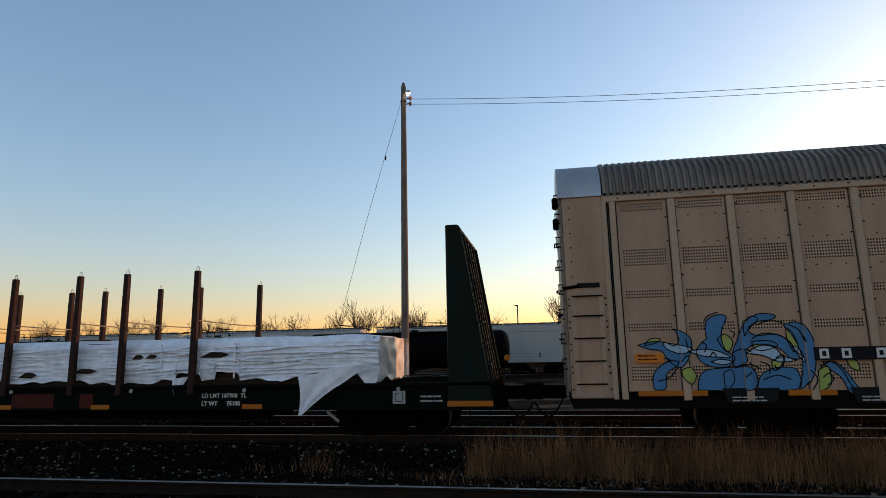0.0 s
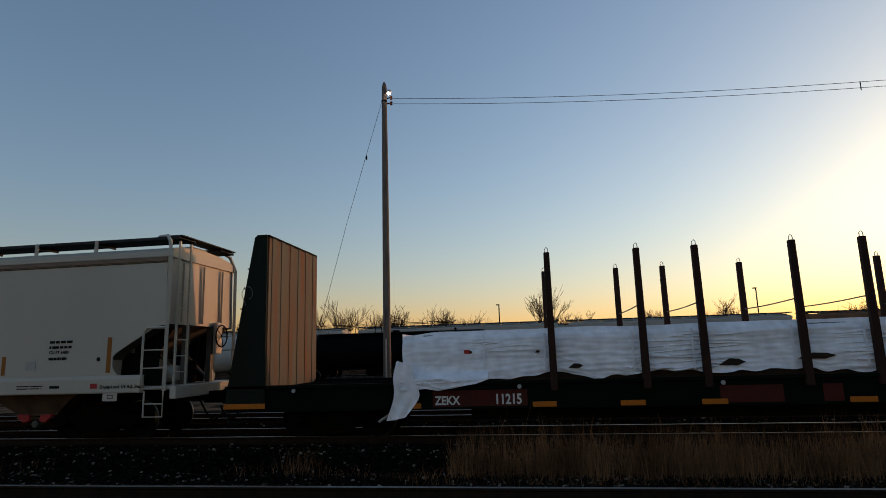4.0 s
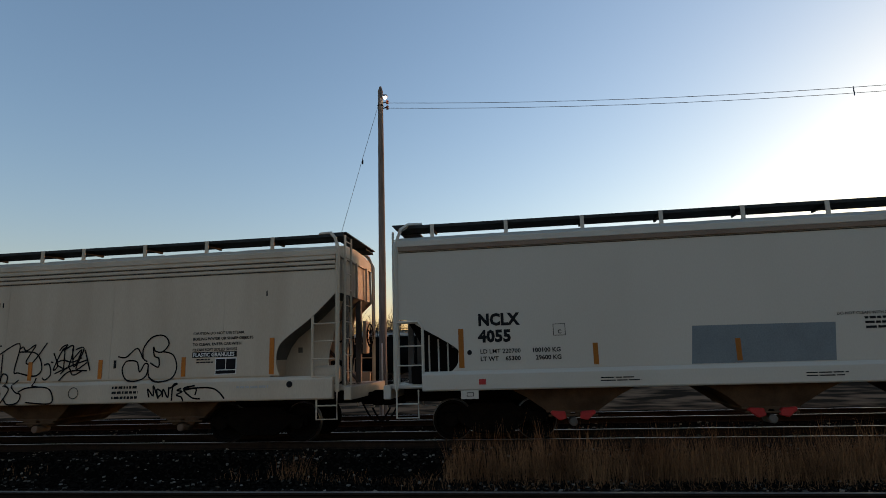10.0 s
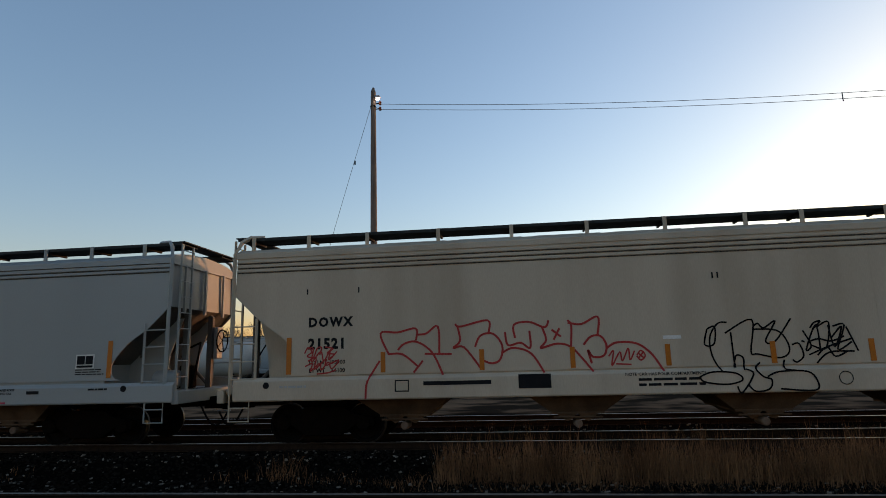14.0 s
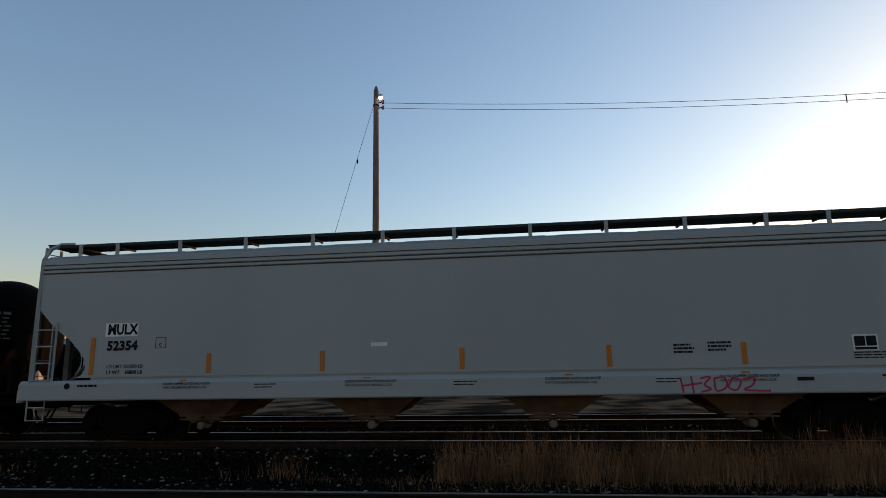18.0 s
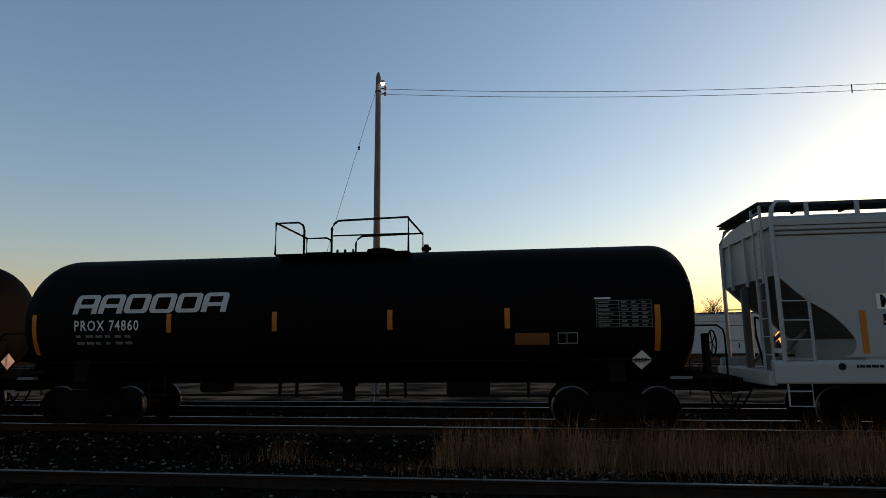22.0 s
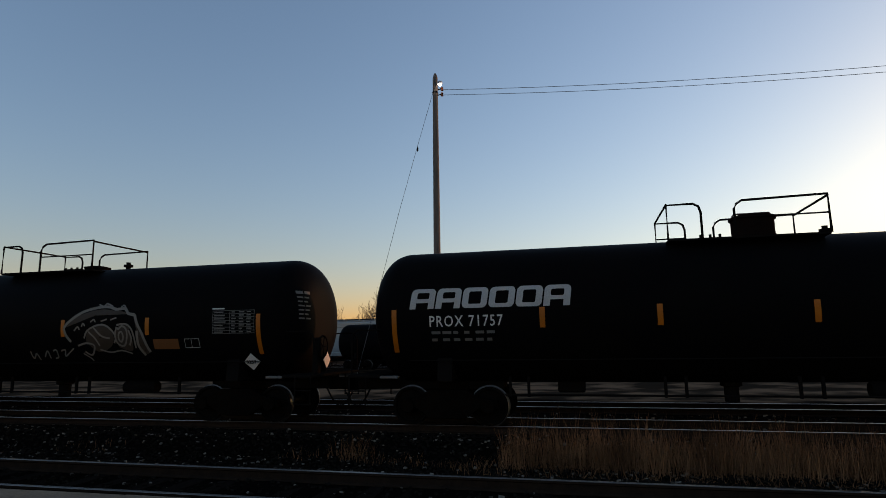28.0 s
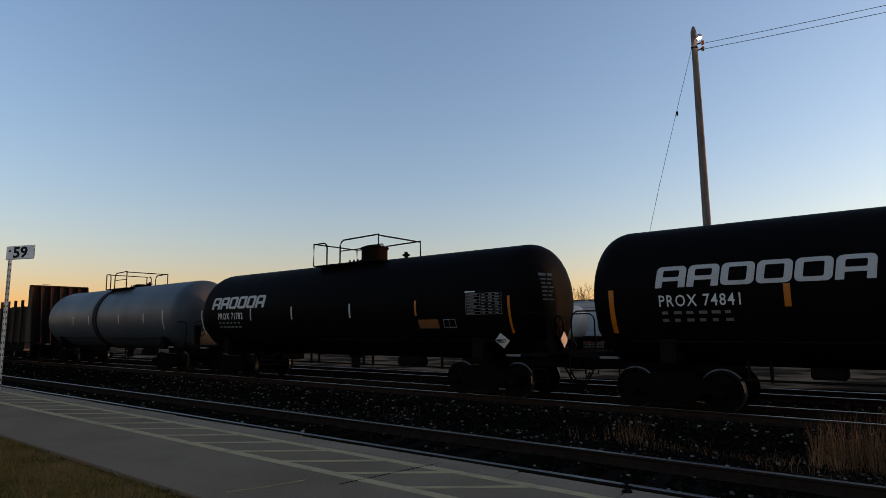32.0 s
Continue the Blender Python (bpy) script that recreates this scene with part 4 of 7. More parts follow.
    if dome:
        lathe(bm, [(zt - 0.1, 0.46), (zt + 0.05, 0.46), (zt + 0.06, 0.43), (zt + 0.4, 0.43), (zt + 0.41, 0.47), (zt + 0.46, 0.47), (zt + 0.52, 0.3)], "z", 24, (dome, 0, 0))
        part("valve_dome", bm, "darkdome", car, "rusty protective valve housing", smooth=True)
        part("dome_handle", bar([(dome - 0.4, 0, zt + 0.5), (dome - 0.35, 0, zt + 0.56), (dome + 0.35, 0, zt + 0.56), (dome + 0.4, 0, zt + 0.5)], 0.02), "stake", car)
    else:
        lathe(bm, [(zt - 0.1, 0.3), (zt + 0.05, 0.3), (zt + 0.06, 0.34), (zt + 0.1, 0.34), (zt + 0.13, 0.2)], "z", 20, (0.75, 0, 0))
        part("manway", bm, "black", car, "bolted manway cover", smooth=True)
    bm = bmesh.new()
    lathe(bm, [(zt - 0.05, 0.06), (zt + 0.06, 0.06), (zt + 0.07, 0.12), (zt + 0.13, 0.12), (zt + 0.14, 0.06), (zt + 0.2, 0.06)], "z", 10, (p1 + 0.25, 0, 0))
    part("relief_valve", bm, "black", car)
    for x in (-0.35, -0.15, 0.05):
        bm = bmesh.new()
        lathe(bm, [(zt - 0.05, 0.08), (zt + 0.05, 0.08), (zt + 0.06, 0.03), (zt + 0.14, 0.03)], "z", 8, (x, 0, 0))
        part("top_valve", bm, "black", car)
    return car


def tank_words(text, size, x, z, mat, car, **kw):
    made = words(text, size, x, z, 0.0, mat, car, **kw)
    for ob in made if isinstance(made, list) else [made]:
        wrap_mesh(ob.data, TANK_R, TANK_Z)


def logo_blocks(car, x, z, w, h, n=6):
    """Six slanted, rounded block shapes, drawn plain."""
    def corner(cx, cz, r, a0):
        return [(cx + r * math.cos(a0 + k * math.pi / 8), cz + r * math.sin(a0 + k * math.pi / 8)) for k in range(5)]

    def loop(x0, x1, z0, z1, r):
        return corner(x1 - r, z1 - r, r, 0) + corner(x0 + r, z1 - r, r, math.pi / 2) + corner(x0 + r, z0 + r, r, math.pi) + corner(x1 - r, z0 + r, r, math.pi * 1.5)

    for k in range(n):
        bm = bmesh.new()
        a, b = x + k * w / n, x + (k + 1) * w / n - 0.035

        def vert(p):
            return bm.verts.new((p[0] + (p[1] - z) * 0.13, on_tank(0, p[1], TANK_R, TANK_Z) - 0.008, p[1]))

        closed = k in (2, 3, 4)
        foot = z if closed else z + h * 0.3
        outer = [vert(p) for p in loop(a, b, foot, z + h, 0.1)]
        inner = [vert(p) for p in loop(a + 0.135, b - 0.135, foot + 0.085, z + h - 0.085, 0.03)]
        m = len(outer)
        for i in range(m):
            bm.faces.new((outer[i], outer[(i + 1) % m], inner[(i + 1) % m], inner[i]))
        if not closed:
            for x0, x1 in ((a, a + 0.135), (b - 0.135, b)):
                bm.faces.new([vert(q) for q in ((x0, z), (x1, z), (x1, foot + 0.1), (x0, foot + 0.1))])
        part("logo_shape", bm, "logo", car, "pale grey slanted block shape")


def tank_marks(car, number, refl, logo=True, logo_w=3.75, plate="3257", seed=1, xs=0.0, strip="yellow", wide=0.055, nudge=0.0):
    R, zc = TANK_R, TANK_Z
    before = set(car.children)
    for x, z0, z1 in refl:
        # a pale strip colour stands for the sheen of amber sheet seen aslant
        part("reflector", curved_patch(x - wide, x + wide, z0, z1, R, zc), "yellow" if x > 3 else strip, car, "amber reflective strip" if strip == "yellow" or x > 3 else "reflective strip, pale angled sheen painted in")
    if logo:
        logo_blocks(car, -5.9 + xs, 2.52, logo_w, 0.44)
    tank_words(number, 0.33, -5.85 + xs + nudge, 2.14, "white", car, spacing=1.16, stretch=0.79, bold=0.008)
    for r in range(2):
        rnd = random.Random(seed + r)
        for k in range(6):
            x = -5.8 + xs + nudge + k * 0.24
            part("small_print", curved_patch(x, x + rnd.uniform(0.1, 0.2), 1.98 - r * 0.15, 2.04 - r * 0.15, R, zc, n=1), "dim", car)
    # data table
    x0, x1, z0, z1 = 5.8, 6.9, 2.08, 2.62
    part("table_rule", curved_patch(x0, x1, z0, z0 + 0.01, R, zc, n=1), "dim", car)
    for k in range(7):
        z = z0 + (z1 - z0) * (k + 1) / 7
        part("table_rule", curved_patch(x0, x1, z - 0.01, z, R, zc, n=1), "dim", car)
    for x in (x0, x0 + 0.45, x1 - 0.012):
        part("table_rule", curved_patch(x, x + 0.01, z0, z1, R, zc), "dim", car)
    rnd = random.Random(seed)
    for k in range(7):
        z = z0 + (z1 - z0) * (k + 0.3) / 7
        for xx, wd in ((x0 + 0.04, 0.34), (x0 + 0.5, 0.14), (x0 + 0.7, 0.14), (x0 + 0.9, 0.14)):
            part("small_print", curved_patch(xx, xx + wd * rnd.uniform(0.6, 1), z, z + 0.028, R, zc, n=1), "dim", car)
    part("table_title", curved_patch(x0 - 0.02, x0 + 0.3, z1 + 0.03, z1 + 0.06, R, zc, n=1), "white", car)
    # orange notice and small outlined box
    part("notice", curved_patch(4.15, 4.85, 1.74, 1.98, R, zc), "notice", car, "faded orange notice")
    bx0, bx1, bz0, bz1 = 5.02, 5.42, 1.76, 1.98
    for a in ((bx0, bx1, bz0, bz0 + 0.012), (bx0, bx1, bz1 - 0.012, bz1), (bx0, bx0 + 0.012, bz0, bz1), (bx1 - 0.012, bx1, bz0, bz1), (bx0 + 0.18, bx0 + 0.19, bz0, bz1)):
        part("stencil_box", curved_patch(*a, R, zc, n=2), "chalk", car)
    # diamond placards on the side and on both heads
    bm = bmesh.new()
    d = 0.21
    for px, pz in ((6.7, 1.42),):
        box(bm, -d * 0.72, d * 0.72, -0.006, 0.0, -d * 0.72, d * 0.72)
        y = on_tank(0, pz, R, zc)
        pl = part("placard", bm, "white", car, "white diamond hazard placard")
        tilt = math.atan2(pz - zc, -y)
        pl.matrix_local = Matrix.Translation((px, y - 0.05, pz)) @ Matrix.Rotation(-tilt * 0.6, 4, "X") @ Matrix.Rotation(radians(45), 4, "Y")
        if plate:
            wd = words(plate, 0.13, -0.15, -0.05, -0.009, "ink", pl, name="placard_number")
            wd.matrix_local = Matrix.Rotation(radians(-45), 4, "Y")
    for ob in car.children:
        if ob not in before:
            ob.location.x -= 0.2
    return car


# ---- auto carrier ----
rack_u = 37.0
rack = thing("autorack_car", "tan enclosed auto carrier with perforated ribbed sides and graffiti", "autorack", at=(rack_u, TRAIN_Y, 0))
part("side_panel", boxes((0.9, 26.5, -1.5, 1.5, 0.95, 4.9)), "rack", rack, "tan perforated side panelling")
part("end_cabinet", boxes((0.08, 0.9, -1.53, 1.53, 0.82, 4.95)), "rack", rack, "plain tan end section", bevel=0.02)
arch = [(-1.57, 4.93), (-1.55, 5.12), (-1.44, 5.44), (-1.15, 5.7), (-0.6, 5.86), (0, 5.92), (0.6, 5.86), (1.15, 5.7), (1.44, 5.44), (1.55, 5.12), (1.57, 4.93)]
bm = bmesh.new()
prism(bm, arch, 0.0, 0.9, "yz")
part("end_roof", bm, "galv", rack, "smooth weathered roof end", smooth=True)
rings = []
bm = bmesh.new()
x = 0.92
while x < 26.5:
    for dx, lift in ((0, 0.0), (0.02, 0.06), (0.07, 0.06), (0.09, 0.0)):
        rings.append([bm.verts.new((x + dx, y * (1 + lift * 0.4), z + lift - 0.03)) for y, z in arch])
    x += 0.134
for a, b in zip(rings, rings[1:]):
    for i in range(len(arch) - 1):
        bm.faces.new((a[i], a[i + 1], b[i + 1], b[i]))
part("corrugated_roof", bm, "rackroof", rack, "corrugated galvanised roof")
part("roof_rail", boxes((0.9, 26.5, -1.565, -1.5, 4.79, 4.93), (0.9, 26.5, 1.5, 1.565, 4.79, 4.93)), "rackpost", rack, bevel=0.01)
STRIPS = ((4.56, 4.74), (3.42, 3.78), (2.76, 2.94), (2.1, 2.28), (1.14, 1.44))
for z0, z1 in STRIPS:
    part("perforated_strip", boxes((1.25, 2.1, -1.506, -1.5, z0, z1)), "perf", rack, "strip of small dark holes")
for k in range(16):
    x = 1.13 + 1.13 + k * 1.125
    part("side_post", boxes((x - 0.07, x + 0.07, -1.57, -1.5, 0.78, 4.78)), "rackpost", rack, "pale tan side post", bevel=0.012)
    for z in (1.5, 2.4, 3.0, 3.9, 4.4):
        part("rivet", boxes((x - 0.135, x - 0.095, -1.508, -1.5, z, z + 0.025)), "black", rack)
        part("rivet", boxes((x + 0.095, x + 0.135, -1.508, -1.5, z + 0.2, z + 0.225)), "black", rack)
    for d in (0.3, 0.56, 0.82):
        for z in (3.3, 3.86, 4.42):
            part("rivet", boxes((x + d, x + d + 0.035, -1.506, -1.5, z, z + 0.018)), "black", rack)
    x0 = round((x + 0.13) * 20) / 20
    for z0, z1 in STRIPS:
        part("perforated_strip", boxes((x0, x0 + 0.85, -1.506, -1.5, z0, z1)), "perf", rack, "strip of small dark holes")
for k in range(16):
    x = 2.26 + k * 1.125
    # gap shadow beside each post, put on as dark lines
    for d in (-0.082, 0.082):
        part("post_joint", boxes((x + d - 0.011, x + d + 0.011, -1.504, -1.5, 0.95, 4.78)), "shadeline", rack, "dark joint line beside the post, gap shadow in its colour")
# joints at the corner posts get their shadow in near-black
for x in (1.0, 1.03, 1.175):
    part("post_joint", boxes((x - 0.013, x + 0.013, -1.504, -1.5, 0.95, 4.78)), "ink", rack, "dark joint beside the post")
for z in (0.98, 1.3, 1.42, 1.75, 1.87, 2.2, 2.32, 2.65, 2.78, 3.25, 3.55, 3.85, 4.15, 4.45, 4.7):
    for x in ((0.1, 0.83) if z < 2.9 else (0.2,)):
        part("rivet", boxes((x, x + 0.035, -1.536, -1.53, z, z + 0.03)), "black", rack)
for k in range(30):
    x = 1.2 + k * 0.62
    part("rivet", boxes((x, x + 0.04, -1.57, -1.565, 4.84 + 0.02 * (k % 3), 4.865 + 0.02 * (k % 3))), "black", rack)
part("corner_post", boxes((0.88, 0.98, -1.57, -1.5, 0.8, 4.79)), "rackpost", rack, bevel=0.01)
part("door_post", boxes((1.04, 1.16, -1.57, -1.5, 0.8, 4.79)), "rackpost", rack, bevel=0.01)
part("sill", boxes((0.1, 26.4, -1.45, 1.45, 0.62, 0.95)), "black", rack)
for k in range(10):
    x = 2.2 + k * 2.25
    part("sill_flag", boxes((x - 0.4 if k else x - 0.85, x + 0.42, -1.56, -1.5, 0.86, 0.96)), "yellow", rack, "amber sill reflector")
for x in (3.4, 5.62, 7.9):
    bm = bmesh.new()
    prism(bm, [(x - 0.5, 1.0), (x + 0.5, 1.0), (x + 0.42, 0.72), (x - 0.42, 0.72)], -1.56, -1.5)
    part("sill_panel", bm, "ink", rack, "dark stencilled sill panel")
    bars(x - 0.35, 0.82, 0.7, 2, 0.06, 0.025, -1.562, "chalk", rack)
# ladder in the end section
lad = part("ladder", boxes((0.16, 0.25, -1.56, -1.53, 0.9, 2.9), (0.71, 0.8, -1.56, -1.53, 0.9, 2.9)), "rackpost", rack)
for z in (1.1, 1.55, 2.0, 2.45, 2.85):
    part("rung", bar([(0.18, -1.575, z), (0.78, -1.575, z)], 0.016), "black", lad, "dark iron rung")
part("latch_slot", boxes((0.3, 0.75, -1.54, -1.53, 3.02, 3.12)), "ink", rack, "dark latch slot")
part("latch_bar", bar([(0.0, -1.55, 3.02), (0.35, -1.55, 3.06)], 0.035), "truck", rack)
# end doors with hinges and grab irons
for y0, y1 in ((-1.48, -0.02), (0.02, 1.48)):
    part("end_door", boxes((0.0, 0.078, y0, y1, 0.95, 5.0)), "rackroof", rack, "galvanised end door", bevel=0.01)
for z in (1.5, 2.0, 2.5, 3.0, 3.5, 4.0, 4.5, 4.9):
    part("grab_iron", bar([(0.0, -1.3, z), (-0.1, -1.3, z), (-0.1, -0.85, z), (0.0, -0.85, z)], 0.016), "black", rack)
    part("grab_iron", bar([(0.02, -1.5, z + 0.1), (-0.07, -1.56, z + 0.1), (-0.07, -1.56, z - 0.1), (0.02, -1.5, z - 0.1)], 0.016), "black", rack)
for z in (4.3, 4.75):
    part("door_lock", boxes((-0.12, 0.0, -1.5, -1.25, z, z + 0.22)), "black", rack, bevel=0.03)
panel(rack, "notice", 1.32, 1.86, 1.5, 1.68, -1.585, "orange", "orange warning notice")
bars(1.38, 1.62, 0.42, 2, 0.07, 0.025, -1.592, "ink", rack)
panel(rack, "logo_panel", 4.55, 8.6, 1.5, 1.74, -1.585, "ink", "black panel with plain white shapes")
for x in (4.64, 5.02, 5.6, 6.0):
    frame_mark(rack, x, x + 0.16, 1.53, 1.71, -1.592, "white", 0.045, "logo_shape")
truck(rack, 3.85)
truck(rack, 22.5)
coupler(rack, 0.0, -1)
train_cars.append((rack, rack_u))

# ---- bulkhead flat car and its load ----
flat_u = 24.62


def bulkhead_flat(u, label, L=10.9, sill_mat="green", mats=("green", "inner"), group=""):
    car = thing("bulkhead_flat_car", label, "flat car", group, at=(u, TRAIN_Y, 0))
    part("deck", boxes((-L, L, -1.4, 1.4, 1.0, 1.1)), "black", car, "dark steel deck")
    for s in (-1, 1):
        bm = bmesh.new()
        prism(bm, [(s * 1.4, 0.61), (s * 1.5, 0.61), (s * 1.5, 0.65), (s * 1.46, 0.66), (s * 1.46, 1.08), (s * 1.55, 1.1), (s * 1.55, 1.16), (s * 1.4, 1.16)], -L + 0.02, L - 0.02, "yz")
        part("side_sill", bm, sill_mat, car, "dark channel side sill")
        part("fish_belly", boxes((-5.6, 5.6, min(s * 0.5, s * 0.56), max(s * 0.5, s * 0.56), 0.3, 1.0)), "black", car)
    part("centre_sill", boxes((-L - 0.15, L + 0.15, -0.3, 0.3, 0.5, 1.0)), "black", car)
    for s in (-1, 1):
        e = s * L
        # tapered side plates, inner sheet with ribs, outer posts
        for yy in (-1.52, 1.52):
            bm = bmesh.new()
            prism(bm, [(e - s * 0.02, 0.75), (s * (L - 0.62), 4.44), (s * (L - 0.68), 4.5), (s * (L - 0.92), 4.5), (s * (L - 0.94), 0.75)], yy - 0.03, yy + 0.03)
            part("side_gusset", bm, mats[0], car, "dark green tapered gusset", bevel=0.008)
        part("bulkhead_sheet", boxes((min(s * (L - 0.95), s * (L - 0.9)), max(s * (L - 0.95), s * (L - 0.9)), -1.49, 1.49, 1.1, 4.48)), mats[1], car, "rust-streaked inner bulkhead sheet")
        for k in range(6):
            yy = -1.25 + k * 0.5
            part("sheet_rib", boxes((min(s * (L - 0.965), s * (L - 0.95)), max(s * (L - 0.965), s * (L - 0.95)), yy - 0.1, yy + 0.1, 1.1, 4.45)), mats[1], car, bevel=0.012)
        for k in range(5):
            yy = -1.0 + k * 0.5
            bm = bmesh.new()
            prism(bm, [(e - s * 0.06, 0.8), (s * (L - 0.66), 4.42), (s * (L - 0.86), 4.42), (s * (L - 0.86), 0.8)], yy - 0.03, yy + 0.03)
            part("rear_post", bm, mats[0], car)
        part("top_cap", boxes((min(s * (L - 0.66), s * (L - 0.95)), max(s * (L - 0.66), s * (L - 0.95)), -1.49, 1.49, 4.44, 4.5)), mats[0], car)
        part("top_grab", bar([(s * (L - 0.8), -0.9, 4.5), (s * (L - 0.8), -0.9, 4.56), (s * (L - 0.8), -0.5, 4.56), (s * (L - 0.8), -0.5, 4.5)], 0.015), "galv", car)
        for z in (1.5, 1.95, 2.4, 2.85, 3.3, 3.75):
            xo = L - 0.02 - (z - 0.75) * 0.62 / 3.7
            part("grab_iron", bar([(s * xo, -1.45, z), (s * (xo + 0.09), -1.45, z), (s * (xo + 0.09), -1.05, z), (s * xo, -1.05, z)], 0.014), mats[0], car)
        part("sill_reflector", boxes((min(s * (L - 0.96), s * (L - 0.02)), max(s * (L - 0.96), s * (L - 0.02)), -1.565, -1.55, 0.68, 0.79)), "yellow", car, "long amber reflector")
        truck(car, s * 8.55 * L / 10.9)
        coupler(car, s * (L + 0.05), s)
        step(car, s * (L - 0.5), s * (L - 0.1), -1.5, 0.4, 0.75, mats[0])
        brake = [(s * 7.2, -1.2, 0.55), (s * 7.5, -1.3, 0.35)]
        part("brake_lever", bar(brake, 0.03), "chalk", car, "pale brake lever")
    return car


flat = bulkhead_flat(flat_u, "dark green bulkhead flat car with brown stakes and amber reflectors", sill_mat="sillgreen")
STAKES = (-3.8, -2.0, -0.85, 0.97, 2.25, 4.08)
for x in STAKES:
    for s in (-1, 1):
        lean = 0.012 * ((x * 7) % 3 - 1)
        bm = bmesh.new()
        prism(bm, [(x - 0.075, 0.95), (x + 0.075, 0.95), (x + 0.06 + lean, 3.76), (x - 0.06 + lean, 3.76)], s * 1.5 - 0.06, s * 1.5 + 0.06)
        st = part("stake", bm, "stake", flat, "dark brown steel side stake", bevel=0.012)
        loop = [(x + lean - 0.035, s * 1.5, 3.75), (x + lean - 0.03, s * 1.5, 3.84), (x + lean, s * 1.5, 3.87), (x + lean + 0.03, s * 1.5, 3.84), (x + lean + 0.035, s * 1.5, 3.75)]
        part("loop", bar(loop, 0.009, 5), "galv", st, "wire loop on the stake top")
    sag = [(x, -1.45 + 2.9 * k / 8, 2.62 - 0.02 * math.sin(math.pi * k / 8) - 0.02 * k / 8) for k in range(9)]
    part("cross_strap", bar(sag, 0.014, 5), "lumber", flat, "tan webbing strap between stakes")
for x in (-4.25, -2.54, -1.02, 1.6, 5.37, -7.0):
    part("sill_reflector", boxes((x, x + 0.47, -1.565, -1.55, 0.64, 0.74)), "yellow", flat, "amber sill reflector")
for x0, x1 in ((-6.3, -4.35), (-0.65, 0.5), (1.2, 1.55)):
    panel(flat, "repaint_patch", x0, x1, 0.62, 0.98, -1.461, "red", "dull red repaint patch")
words("ZEKX", 0.24, -6.25, 0.7, -1.468, "white", flat, stretch=0.85)
words("11215", 0.28, -5.02, 0.7, -1.468, "white", flat, stretch=0.8)
words("LD LMT 187900  TL", 0.13, 4.33, 0.88, -1.468, "white", flat)
words("LT WT      75100", 0.13, 4.33, 0.71, -1.468, "white", flat)
panel(flat, "route_card", 8.78, 9.05, 0.74, 1.0, -1.56, "chalk", "pale metal card holder")
frame_mark(flat, 8.83, 9.0, 0.78, 0.96, -1.566, "ink")
bars(9.35, 0.86, 0.55, 2, 0.09, 0.035, -1.468, "chalk", flat)
for x in (-9.3, -4.5, -0.6, 2.6, 5.4, 8.9):
    bm = bmesh.new()
    lathe(bm, [(-1.57, 0.04), (-1.56, 0.045), (-1.54, 0.045)], "y", 12, (x, 0, 1.04))
    part("sill_disc", bm, "chalk", flat, "small pale round reflector")
loop = [(-10.42 + 0.09 * math.sin(a) + 0.02 * a, -1.556, 3.2 + 0.14 * math.cos(a)) for a in np.linspace(-2.6, 3.4, 16)]
part("chalk_mark", bar([(-10.44, -1.556, 2.92)] + loop, 0.008, 4), "dim", flat, "faint chalk loop")
train_cars.append((flat, flat_u))


